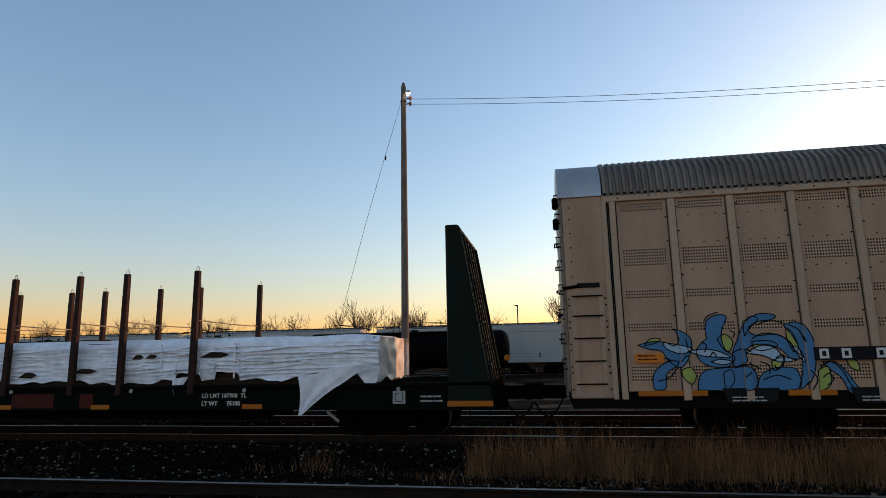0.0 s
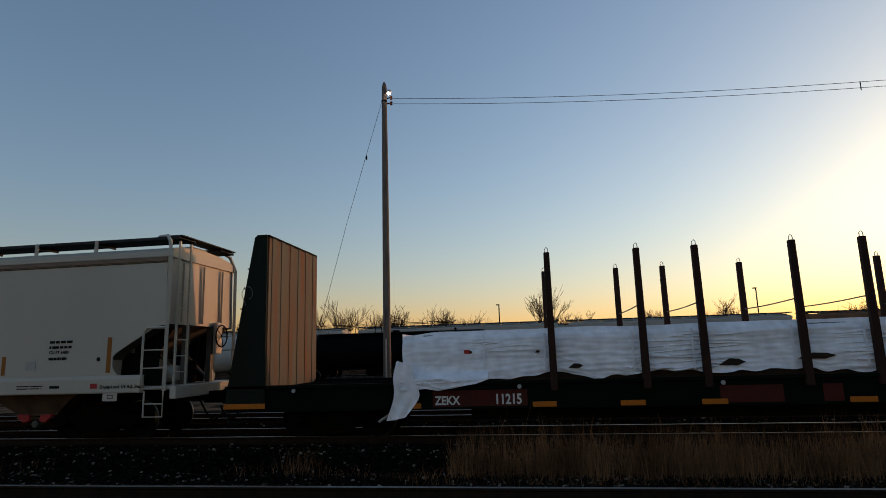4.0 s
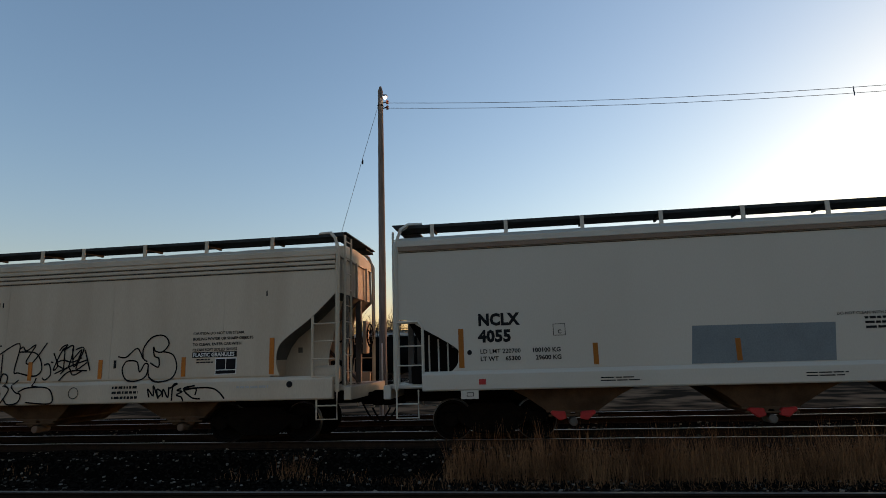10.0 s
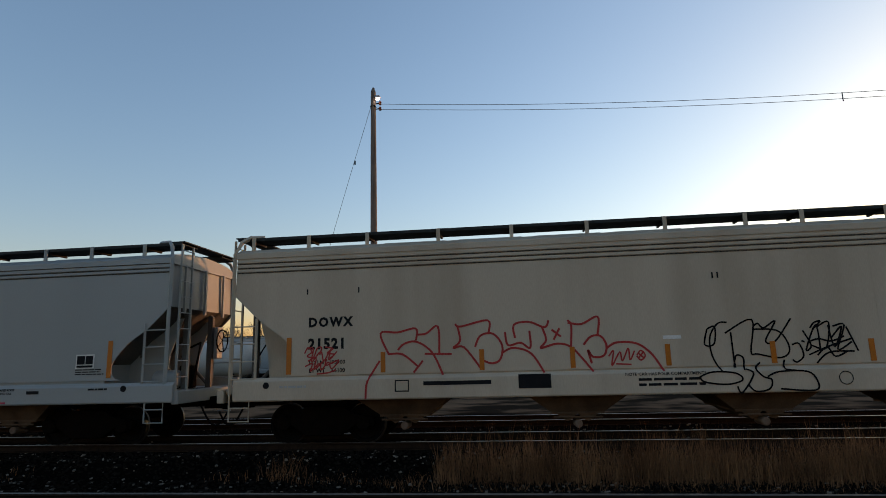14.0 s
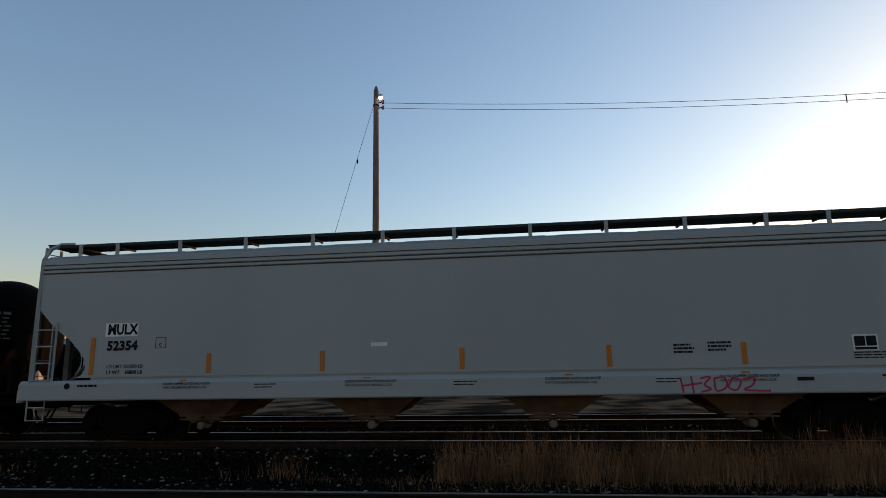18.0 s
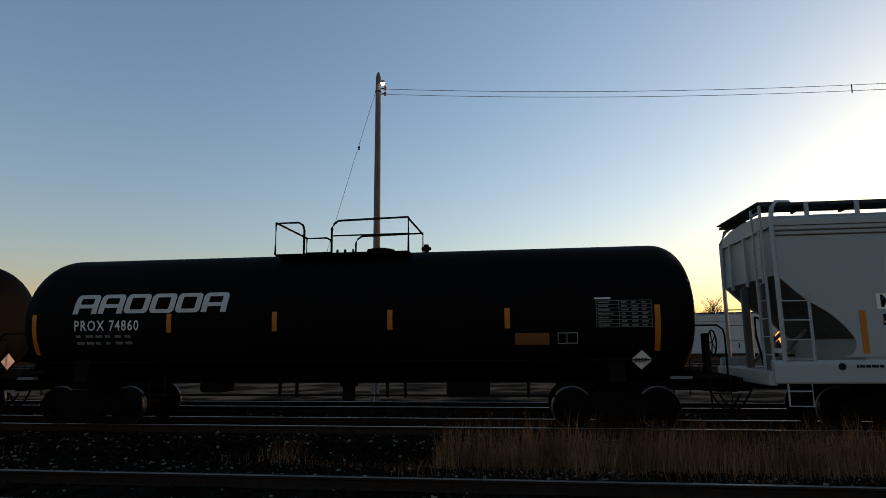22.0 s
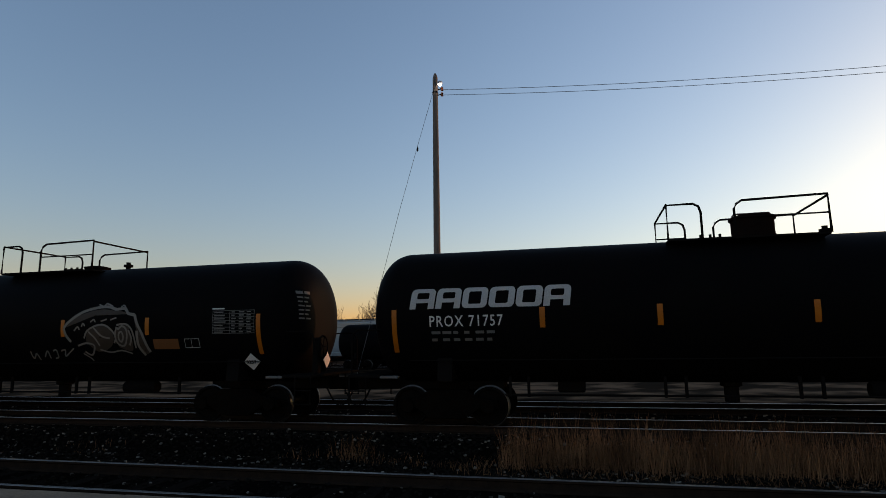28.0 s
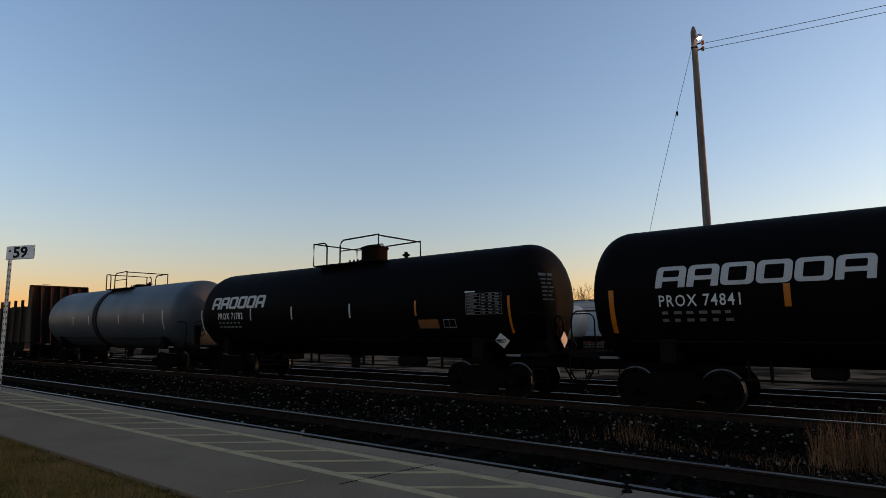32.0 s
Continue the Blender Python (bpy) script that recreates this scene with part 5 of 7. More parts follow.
def lumber_stack(u, x0, x1):
    """Bundled boards in a torn white wrap."""
    t = thing("lumber_stack", "bundled boards in torn white plastic wrap on the flat car", "lumber", at=(u, TRAIN_Y, 0))
    for k in range(5):
        for j in range(6):
            z = 1.14 + k * 0.2
            y = -1.26 + j * 0.42
            # near-black board colour stands for the shade in gaps under the wrap
            part("board", boxes((x0 + 0.45 + 0.05 * ((k * 7 + j) % 4), x1 - 0.1 - 0.04 * ((k * 5 + j) % 3), y, y + 0.41, z, z + 0.19)), "lumberdark", t, "dark bundled boards")
    nx, W, TOP = 330, 1.36, 2.2
    bm = bmesh.new()
    cols = []
    for i in range(nx + 1):
        x = x0 + (x1 - x0) * i / nx
        n1 = noise.noise((x * 0.9, 3.3, 0)) * 0.14 + noise.noise((x * 2.6, 7.7, 0)) * 0.08
        foot = 1.24 + n1 + (0.16 if 3.6 < x < 5.2 and noise.noise((x * 1.7, 1, 1)) > -0.1 else 0)
        foot -= 0.3 * min(1.0, max(0.0, (-5.15 - x) / 0.95))
        if x > x1 - 2.2:
            foot += 0.14 * math.sin((x - x1 + 2.2) * 1.4)
        top = TOP + 0.025 * noise.noise((x * 0.8, 0, 5)) - 0.1 * max(0, 1 - (x - x0) / 1.0) ** 2 - (0.05 if x > x1 - 0.3 else 0)
        col = []
        for k in range(45):
            a = k / 44
            z = foot + (top - 0.08 - foot) * a
            fold = 0.045 * noise.noise((x * 0.5 + z * 0.8, z * 3.0, 2)) + 0.018 * noise.noise((x * 2.2 - z * 2, z * 16, 4)) + 0.08 * max(0, 0.4 - a) * noise.noise((x * 3, 0, 9))
            ridge = 1 - abs(noise.noise((x * 0.55 + z * 0.9, z * 11 - x * 0.35, 12)))
            patch = max(0.0, noise.noise((x * 0.45, z * 0.9, 21)) + 0.28)
            fold -= 0.12 * ridge ** 14 * patch * (1 if a < 0.85 else 0.2)
            slant = 1 - abs(noise.noise((x * 2.2 + z * 5.0, z * 3 + 4, 31)))
            fold -= 0.12 * slant ** 12 * max(0.0, 0.7 - a) * max(0.0, noise.noise((x * 0.7, 5, 3)) + 0.2)
            fold += 0.07 * max(0.0, (a - 0.86) / 0.14) ** 2
            fold += 0.16 * max(0.0, (x - x1 + 0.5) / 0.5) ** 1.5 * (noise.noise((x * 1.5, z * 13 + x * 2, 17)) + 0.1)
            if x < -5.1:
                fold -= 0.23 * min(1.0, max(0.0, (1.36 - z) / 0.14))
            col.append((x, -W + fold, z))
        for k in range(9):
            a = k / 8
            y = -W + 0.12 + (2 * W - 0.2) * a
            col.append((x, y, top + 0.018 * noise.noise((x * 1.5, y * 3, 6))))
        for k in range(8):
            a = k / 7
            col.append((x, W + 0.03 * noise.noise((x, a * 4, 1)), top - 0.08 - (top - 1.3) * a))
        cols.append([bm.verts.new(p) for p in col])
    for a, b in zip(cols, cols[1:]):
        for k in range(len(a) - 1):
            bm.faces.new((a[k], b[k], b[k + 1], a[k + 1]))
    part("wrap_sheet", bm, "wrap", t, "creased white plastic wrap", smooth=True)
    # gathered end sheets
    bm = bmesh.new()
    grid = []
    for i in range(29):
        y = -W + 2 * W * i / 28
        hem = 0.12 * noise.noise((y * 2.2, 3, 1))
        rim = math.sin(math.pi * i / 28) ** 0.5
        grid.append([bm.verts.new((x1 - 0.14 * (1 - rim) + 0.05 * noise.noise((y * 2.2, k * 0.22, 1)) * rim, y * 0.995, 1.2 + hem * (1 - k / 17) + 0.955 * k / 17)) for k in range(18)])
    for a, b in zip(grid, grid[1:]):
        for k in range(17):
            bm.faces.new((a[k], b[k], b[k + 1], a[k + 1]))
    part("end_wrap", bm, "wrap", t, "gathered white end wrap", smooth=True)
    # loose end sheet that bellies out past the boards, its hem lifted in the middle
    bm = bmesh.new()
    grid = []
    for i in range(33):
        a = i / 32
        y = -W + 2 * W * a
        zt, zb = 2.17 - 0.03 * a, 1.42 + 0.26 * math.sin(math.pi * min(1, a * 1.35)) - 0.26 * a ** 2
        near = min(1.0, a * 5)
        xt, xb = x0 + 0.01 + 0.3 * a, x0 + 0.01 - 0.09 * near - 0.1 * a + 0.06 * near * math.sin(9 * a)
        col = []
        for k in range(19):
            q = k / 18
            z = zt + (zb - zt) * q
            x = xt + (xb - xt) * (q ** 0.8) - 0.1 * near * math.sin(math.pi * q) - 0.09 * near * noise.noise((y * 2.6 + q, q * 2.4, 8)) * min(1, q * 4) - 0.03 * near * noise.noise((y * 7, q * 5, 2)) * min(1, q * 4)
            col.append(bm.verts.new((x, y, z)))
        grid.append(col)
    for a, b in zip(grid, grid[1:]):
        for k in range(18):
            bm.faces.new((a[k], b[k], b[k + 1], a[k + 1]))
    part("wrap_tongue", bm, "wrap", t, "loose tongue of wrap over the stack end", smooth=True)
    # loose hanging flaps
    def flap(left, right, y):
        bm = bmesh.new()
        a, b = curve_points(left, 12), curve_points(right, 12)
        rows = []
        for i in range(17):
            p = Vector(a[min(len(a) - 1, round(i / 16 * (len(a) - 1)))])
            q = Vector(b[min(len(b) - 1, round(i / 16 * (len(b) - 1)))])
            row = []
            for j in range(13):
                m = p.lerp(q, j / 12)
                row.append(bm.verts.new((m.x, y - 0.014 * math.sin(j * 0.9 + i * 0.12) - 0.03 * noise.noise((m.x * 2, m.y * 3, y)), m.y + 0.02 * noise.noise((m.x * 5, 0, 1)))))
            rows.append(row)
        for r, s in zip(rows, rows[1:]):
            for j in range(12):
                bm.faces.new((r[j], s[j], s[j + 1], r[j + 1]))
        part("wrap_flap", bm, "wrap", t, "loose hanging flap of wrap", smooth=True)
    flap([(x1 - 1.75, 1.32), (x1 - 1.68, 0.95), (x1 - 1.72, 0.5)], [(x1 - 0.05, 1.6), (x1 - 0.7, 1.2), (x1 - 1.25, 0.85), (x1 - 1.66, 0.5)], -1.6)
    flap([(x1 - 0.5, 1.4), (x1 - 0.32, 1.2), (x1 - 0.16, 1.0)], [(x1 + 0.02, 1.5), (x1 - 0.02, 1.25), (x1 - 0.1, 1.0)], -1.45)
    flap([(-7.02, 1.62), (-7.1, 1.3), (-7.09, 0.9), (-7.25, 0.4)], [(-6.7, 1.5), (-6.62, 1.15), (-6.56, 0.86), (-6.86, 0.46)], -1.6)
    flap([(3.55, 1.3), (3.58, 1.1), (3.62, 0.95)], [(3.95, 1.35), (3.78, 1.1), (3.68, 0.95)], -1.44)
    # tears that show the dark boards
    for x, z, w, h in ((-3.35, 1.42, 0.3, 0.1), (-0.35, 1.42, 0.5, 0.14), (1.2, 1.5, 0.7, 0.12), (2.6, 1.8, 0.3, 0.12), (2.95, 1.81, 0.3, 0.1), (4.55, 1.82, 0.75, 0.14), (-4.1, 1.73, 0.1, 0.06), (-5.5, 1.75, 0.12, 0.07)):
        bm = bmesh.new()
        prism(bm, [(x - w / 2, z - h * 0.4), (x - w * 0.1, z + h / 2), (x + w * 0.25, z + h * 0.42), (x + w / 2, z), (x + w * 0.2, z - h / 2)], -W - 0.05, -W - 0.035)
        part("tear", bm, "lumberdark", t, "dark tear in the wrap")
    for x in (-5.2, -3.95, -2.2, -1.05, 0.8, 2.1, 3.2, 5.05):
        part("strap_mark", boxes((x - 0.02, x + 0.02, -W - 0.045, -W - 0.03, 1.3, 2.1)), "wrap", t, "pale vertical strap")
    panel(t, "print_mark", -5.62, -5.5, 1.72, 1.8, -W - 0.05, "redspray", "small red printed mark")
    return t


load = lumber_stack(flat_u, -6.95, 8.42)
train_cars.append((load, flat_u))

# ---- covered hoppers ----
# black end webs fill the cut-away ends with painted shade
ncl = hopper(2.72, 9.5, "nclx", "pale grey covered hopper car with black numbers and a tan ledge", apex=2.62, posts=0.05, truck_x=7.6, webs=(-1, 1), web_in=0.5, web_mat="black", cuts=((0, 2.56), (0.25, 2.52), (0.5, 2.37), (1.2, 1.95), (1.26, 1.78), (1.24, 1.6), (1.12, 1.46)), fascia=True, red=True, lift=0.08, bays=(-5.95, -2.1, 1.8, 6.0), sill_end=-0.45)
reflectors(ncl, [(-5.45 + 2.72 * k, 1.52, 1.95) for k in range(5)], -1.5, mat="amber")
reflectors(ncl, [(-8.17, 1.52, 2.32), (8.14, 1.52, 2.32)], -1.5, 0.11, mat="amber")
for s in (-1, 1):
    for d in (0.62, 0.82, 1.02) if s < 0 else ():
        part("grab_post", bar([(s * (9.5 - d), -1.3, 1.2), (s * (9.5 - d), -1.3, 2.5 - d * 0.45)], 0.018), "nclx", ncl, "slim upright bar on the end platform")
    part("valve_box", boxes((s * 9.1 - 0.2, s * 9.1 + 0.2, -1.2, -1.04, 1.2, 1.62)), "black", ncl, "dark valve box", bevel=0.03)
bm = bmesh.new()
prism(bm, [(-3.63, 1.48), (-1.00, 1.48), (-0.92, 2.20), (-3.55, 2.22)], -1.504, -1.5)
part("repaint_patch", bm, "patch", ncl, "blue-grey repaint patch")
words("NCLX", 0.33, -7.8, 2.38, -1.506, "ink", ncl, spacing=1.05, stretch=0.92, bold=0.05)
words("4055", 0.33, -7.8, 2.04, -1.506, "ink", ncl, spacing=1.05, stretch=0.98, bold=0.05)
words("LD LMT 220700", 0.125, -7.78, 1.8, -1.506, "ink", ncl)
words("LT WT    65300", 0.125, -7.78, 1.65, -1.506, "ink", ncl)
words("100100 KG", 0.125, -6.72, 1.8, -1.506, "ink", ncl)
words("  29600 KG", 0.125, -6.72, 1.65, -1.506, "ink", ncl)
frame_mark(ncl, -6.27, -6.02, 2.12, 2.36, -1.506)
words("C", 0.11, -6.18, 2.16, -1.506, "ink", ncl)
words("DO NOT CLEAN WITH STEAM OR BOILING WATER", 0.08, -0.88, 2.33, -1.506, "ink", ncl, bold=0.012)
bars(-0.4, 2.24, 0.75, 3, 0.09, 0.045, -1.506, "ink", ncl, seed=4)
bars(1.1, 1.62, 0.9, 2, 0.05, 0.022, -1.506, "ink", ncl, seed=8, gaps=1)
words("CU FT 6400", 0.1, 6.6, 1.98, -1.506, "ink", ncl)
bars(6.6, 2.22, 0.75, 2, 0.12, 0.06, -1.506, "ink", ncl, seed=3)
bars(6.6, 1.84, 0.5, 1, 0.12, 0.06, -1.506, "ink", ncl, seed=6)
panel(ncl, "mesh_plate", 6.02, 6.28, 1.62, 1.82, -1.506, "chalk", "small grey mesh plate")
panel(ncl, "red_square", 7.78, 7.95, 1.18, 1.29, -1.575, "redspray", "small red square sticker")
panel(ncl, "red_square", -7.82, -7.68, 1.18, 1.29, -1.575, "redspray", "small red square sticker")
words("Empty-Load 1/4 Adj. Beam", 0.1, 8.02, 1.18, -1.575, "ink", ncl)
for x in (8.1, -8.2):
    pl = panel(ncl, "tag_plate", x, x + 0.36, 0.9, 1.07, -1.565, "nclx", "white tag plate")
    frame_mark(ncl, x + 0.12, x + 0.26, 0.95, 1.03, -1.571, "ink")
for x in (-5.4, -1.6, 2.9, 5.9):
    bars(x, 1.25, 0.85, 2, 0.055, 0.022, -1.575, "ink", ncl, seed=int(x * 10) % 97, gaps=2)
panel(ncl, "vent_plate", 6.75, 7.0, 1.2, 1.26, -1.575, "ink", "small dark plate")
for x in (-8.0, 7.88):
    bm = bmesh.new()
    lathe(bm, [(-1.506, 0.05), (-1.502, 0.05)], "y", 12, (x, 0, 1.83))
    part("round_mark", bm, "ink", ncl)

dow = hopper(-17.36, 9.2, "dowx", "weathered cream covered hopper car covered in red and black graffiti", apex=3.2, posts=0.04, truck_x=7.3, webs=(-1, 1), cuts=((0, 3.22), (0.57, 2.68), (1.15, 2.25), (1.32, 2.02), (1.34, 1.7), (1.26, 1.47)), ribs=(3.79, 3.893, 3.995), sill=(1.37, 0.95), seams=True, stands=(-8.9, -7.6, -6.25, -4.65, -3.05, -1.45, 0.15, 1.75, 2.85, 4.45, 6.01, 7.62), bays=(-5.5, -1.87, 1.76, 5.44), sill_end=0.0)
reflectors(dow, [(x, 1.5, 1.92) for x in (-5.86, -3.78, -1.94, -0.08, 1.89, 3.67, 5.7)], -1.506)
reflectors(dow, [(-7.93, 1.5, 2.28), (7.76, 1.5, 2.28)], -1.506, 0.11)
words("DOWX", 0.27, -7.5, 2.5, -1.506, "ink", dow, spacing=1.3, stretch=0.95, bold=0.05)
words("21521", 0.3, -7.5, 2.03, -1.506, "ink", dow, spacing=1.2, stretch=0.95, bold=0.05)
words("LD LMT 195900", 0.12, -7.48, 1.7, -1.506, "ink", dow)
words("LT WT    66100", 0.12, -7.48, 1.53, -1.506, "ink", dow)
panel(dow, "logo_bar", -5.0, -3.6, 1.22, 1.3, -1.575, "ink", "dark maker's bar")
frame_mark(dow, -5.6, -5.3, 1.1, 1.34, -1.575, "ink", 0.025)
panel(dow, "card_holder", -3.05, -2.4, 1.12, 1.4, -1.575, "ink", "black card holder")
words("NOTE CAR HAS FOUR COMPARTMENTS", 0.085, -0.95, 1.32, -1.575, "ink", dow)
bars(-0.7, 1.22, 1.4, 2, 0.1, 0.05, -1.575, "ink", dow, seed=11)
panel(dow, "notice_strip", -0.15, 0.2, 2.02, 2.09, -1.506, "white", "small white notice strip")
words("CAUTION DO NOT USE STEAM,", 0.085, 5.9, 2.4, -1.506, "ink", dow)
words("BOILING WATER OR SHARP OBJECTS", 0.085, 5.9, 2.28, -1.506, "ink", dow)
words("TO CLEAN. ENTER CAR WITH", 0.085, 5.9, 2.16, -1.506, "ink", dow)
words("CLEAN SOFT SOLED SHOES", 0.085, 5.9, 2.04, -1.506, "ink", dow)
panel(dow, "word_plate", 5.9, 6.95, 1.9, 2.02, -1.506, "ink", "black lettered plate")
words("PLASTIC GRANULES", 0.115, 5.92, 1.92, -1.513, "white", dow, stretch=0.95)
bars(6.0, 1.84, 0.42, 2, 0.06, 0.03, -1.506, "ink", dow, seed=21)
panel(dow, "data_plate", 6.45, 6.95, 1.52, 1.88, -1.506, "white", "white-edged data plate")
for x0, x1, z0, z1 in ((6.47, 6.69, 1.63, 1.86), (6.71, 6.93, 1.63, 1.86), (6.47, 6.93, 1.54, 1.61)):
    panel(dow, "data_field", x0, x1, z0, z1, -1.511, "ink")
bars(4.05, 1.27, 0.8, 3, 0.11, 0.055, -1.575, "ink", dow, seed=31, gaps=5)
bm = bmesh.new()
ring = [(3.1 + 0.12 * math.cos(a), -1.577, 1.2 + 0.12 * math.sin(a)) for a in np.linspace(0, math.tau, 20, endpoint=False)]
sweep(bm, ring, 0.008, 4, closed=True)
part("ring_mark", bm, "ink", dow)
panel(dow, "spray_dab", 4.0, 4.06, 1.72, 1.9, -1.506, "ink")
for x in (-8.4, 8.2):
    bm = bmesh.new()
    lathe(bm, [(-1.578, 0.07), (-1.572, 0.07)], "y", 14, (x, 0, 1.28))
    part("sill_hole", bm, "ink", dow, "dark oval hole")
bars(-8.1, 1.22, 0.7, 1, 0.1, 0.05, -1.575, "chalk", dow, seed=41)
bars(7.0, 1.22, 0.8, 1, 0.1, 0.05, -1.575, "chalk", dow, seed=42)
for x in (-7.55, -6.4, 0.9, 1.0, 7.6):
    panel(dow, "paint_chip", x, x + 0.03, 3.2, 3.32, -1.506, "ink")

mul = hopper(-37.9, 9.76, "mulx", "cool grey covered hopper car with black numbers and a magenta scrawl", apex=2.95, posts=0.02, truck_x=7.63, webs=(1,), cuts=((0, 3.05), (0.45, 2.6), (0.9, 2.28), (1.22, 1.92), (1.3, 1.7), (1.22, 1.52), (1.05, 1.46)), ribs=(3.905, 4.0, 4.11), sill=(1.33, 0.96), stands=(-9.0, -8.05, -6.47, -4.86, -3.26, -1.65, -0.05, 1.6, 3.2, 4.8, 6.4, 7.6, 8.95), bays=(-5.85, -1.95, 1.9, 5.8), sill_end=0.3)
reflectors(mul, [(x, 1.52, 1.95) for x in (-5.5, -2.92, 0.08, 3.05, 5.62)], -1.506)
reflectors(mul, [(-8.3, 1.52, 2.34), (8.42, 1.52, 2.34)], -1.506, 0.11)
panel(mul, "name_plate", -8.02, -7.22, 2.36, 2.66, -1.504, "white", "white repaint rectangle")
words("MULX", 0.32, -7.96, 2.41, -1.51, "ink", mul, stretch=0.84, bold=0.1)
words("52354", 0.28, -7.95, 2.06, -1.506, "ink", mul, spacing=1.06, bold=0.05)
words("LD LMT 220200 LB", 0.11, -7.93, 1.66, -1.506, "ink", mul)
words("LT WT    65800 LB", 0.11, -7.93, 1.53, -1.506, "ink", mul)
frame_mark(mul, -6.78, -6.53, 2.08, 2.32, -1.506)
words("C", 0.11, -6.7, 2.12, -1.506, "ink", mul)
panel(mul, "notice_strip", -1.85, -1.5, 2.02, 2.1, -1.506, "white", "small white notice strip")
for x in (-6.5, -2.4, 1.75, 5.1):
    words("CLOSE HOPPER GATES AND ROOF", 0.07, x, 1.28, -1.575, "ink", mul)
    words("HATCHES BEFORE MOVING CAR", 0.07, x, 1.2, -1.575, "ink", mul)
    panel(mul, "arrow_mark", x + 0.4, x + 0.55, 1.36, 1.39, -1.575, "yellow")
for x in (-4.4, -0.1, 3.9):
    bars(x, 1.26, 0.5, 2, 0.06, 0.022, -1.575, "ink", mul, seed=int(x * 7) % 50, gaps=2)
bars(4.3, 1.9, 0.4, 3, 0.07, 0.04, -1.506, "ink", mul, seed=51)
bars(4.95, 1.93, 0.45, 3, 0.07, 0.04, -1.506, "ink", mul, seed=52)
panel(mul, "data_plate", 7.6, 8.05, 1.74, 2.05, -1.506, "white", "white-edged data plate")
for x0, x1, z0, z1 in ((7.63, 7.82, 1.83, 2.02), (7.84, 8.02, 1.83, 2.02), (7.63, 8.02, 1.76, 1.81)):
    panel(mul, "data_field", x0, x1, z0, z1, -1.511, "ink")
bars(7.6, 1.7, 0.7, 3, 0.05, 0.022, -1.506, "ink", mul, seed=53)
for x in (-8.8, 8.85):
    bm = bmesh.new()
    lathe(bm, [(-1.578, 0.07), (-1.572, 0.07)], "y", 14, (x, 0, 1.28))
    part("sill_hole", bm, "ink", mul, "dark oval hole")
bars(-8.55, 1.26, 0.5, 1, 0.1, 0.05, -1.575, "ink", mul, seed=54)
bars(8.0, 1.26, 0.6, 1, 0.1, 0.04, -1.575, "ink", mul, seed=55)
panel(mul, "vent_plate", 6.5, 6.8, 1.2, 1.27, -1.575, "ink", "small dark plate")
for c, u in ((ncl, 2.72), (dow, -17.36), (mul, -37.9)):
    train_cars.append((c, u))

# ---- tank cars ----
A_REFL = [(-6.85, 1.6, 2.52)] + [(x, 2.08, 2.5) for x in (-3.52, -1.05, 1.52, 4.0)] + [(7.0, 1.6, 2.52)]
B_REFL = [(-6.8, 1.6, 2.52)] + [(x, 2.08, 2.5) for x in (-3.6, -1.3, 1.48, 4.1)] + [(7.1, 1.6, 2.52)]
tank_a = tank_marks(tank_car(-56.80, 15.5, "tank", "black tank car with white block lettering and a low manway"), "PROX 74860", A_REFL, seed=1)
tank_b = tank_marks(tank_car(-73.80, 15.4, "tank", "black tank car with a rusty domed valve housing", dome=0.72, p0=-1.17, p1=1.87), "PROX 71757", B_REFL, seed=2, xs=-0.55, logo_w=3.45, nudge=0.38)
tank_c = tank_marks(tank_car(-90.90, 15.5, "tank", "black tank car with a pale sprayed graffiti face", p0=-1.45, p1=1.53), "PROX 74841", A_REFL, seed=3)
# most strips here are chalk-pale, their sheen painted on
tank_d = tank_marks(tank_car(-107.45, 15.0, "tank", "black tank car with a rusty domed valve housing", dome=0.83, p0=-1.05, p1=1.98), "PROX 71782", B_REFL, seed=4, strip="chalk", wide=0.035, xs=-0.2, logo_w=3.3, nudge=0.36)
tank_e = tank_car(-123.6, 14.6, "greytank", "blue-grey tank car with a dark band round its middle", R=1.5, p0=-0.85, p1=1.35)
bm = bmesh.new()
lathe(bm, [(-0.95, 1.515), (-0.94, 1.535), (-0.5, 1.535), (-0.49, 1.515)], "x", 64, (0, 0, TANK_Z))
part("dark_band", bm, "ink", tank_e, "dark stained band round the shell", smooth=True)
# strips with the pale sheen in their colour
for x, z0, z1 in [(-3.3, 2.1, 2.5), (-1.4, 2.1, 2.5), (1.9, 2.1, 2.5), (4.3, 2.1, 2.5), (6.0, 1.8, 2.6)]:
    part("reflector", curved_patch(x - 0.05, x + 0.05, z0, z1, 1.5, TANK_Z), "chalk", tank_e, "reflective strip, pale angled sheen painted in")
for c, u in ((tank_a, -56.80), (tank_b, -73.80), (tank_c, -90.90), (tank_d, -107.45), (tank_e, -123.6)):
    train_cars.append((c, u))


def head_x(y, z, L=15.5, head=0.78):
    q = min(1.0, math.hypot(y, z - TANK_Z) / TANK_R)
    a = math.acos(q ** (1 / 0.54))
    return L / 2 - head * (1 - math.sin(a))


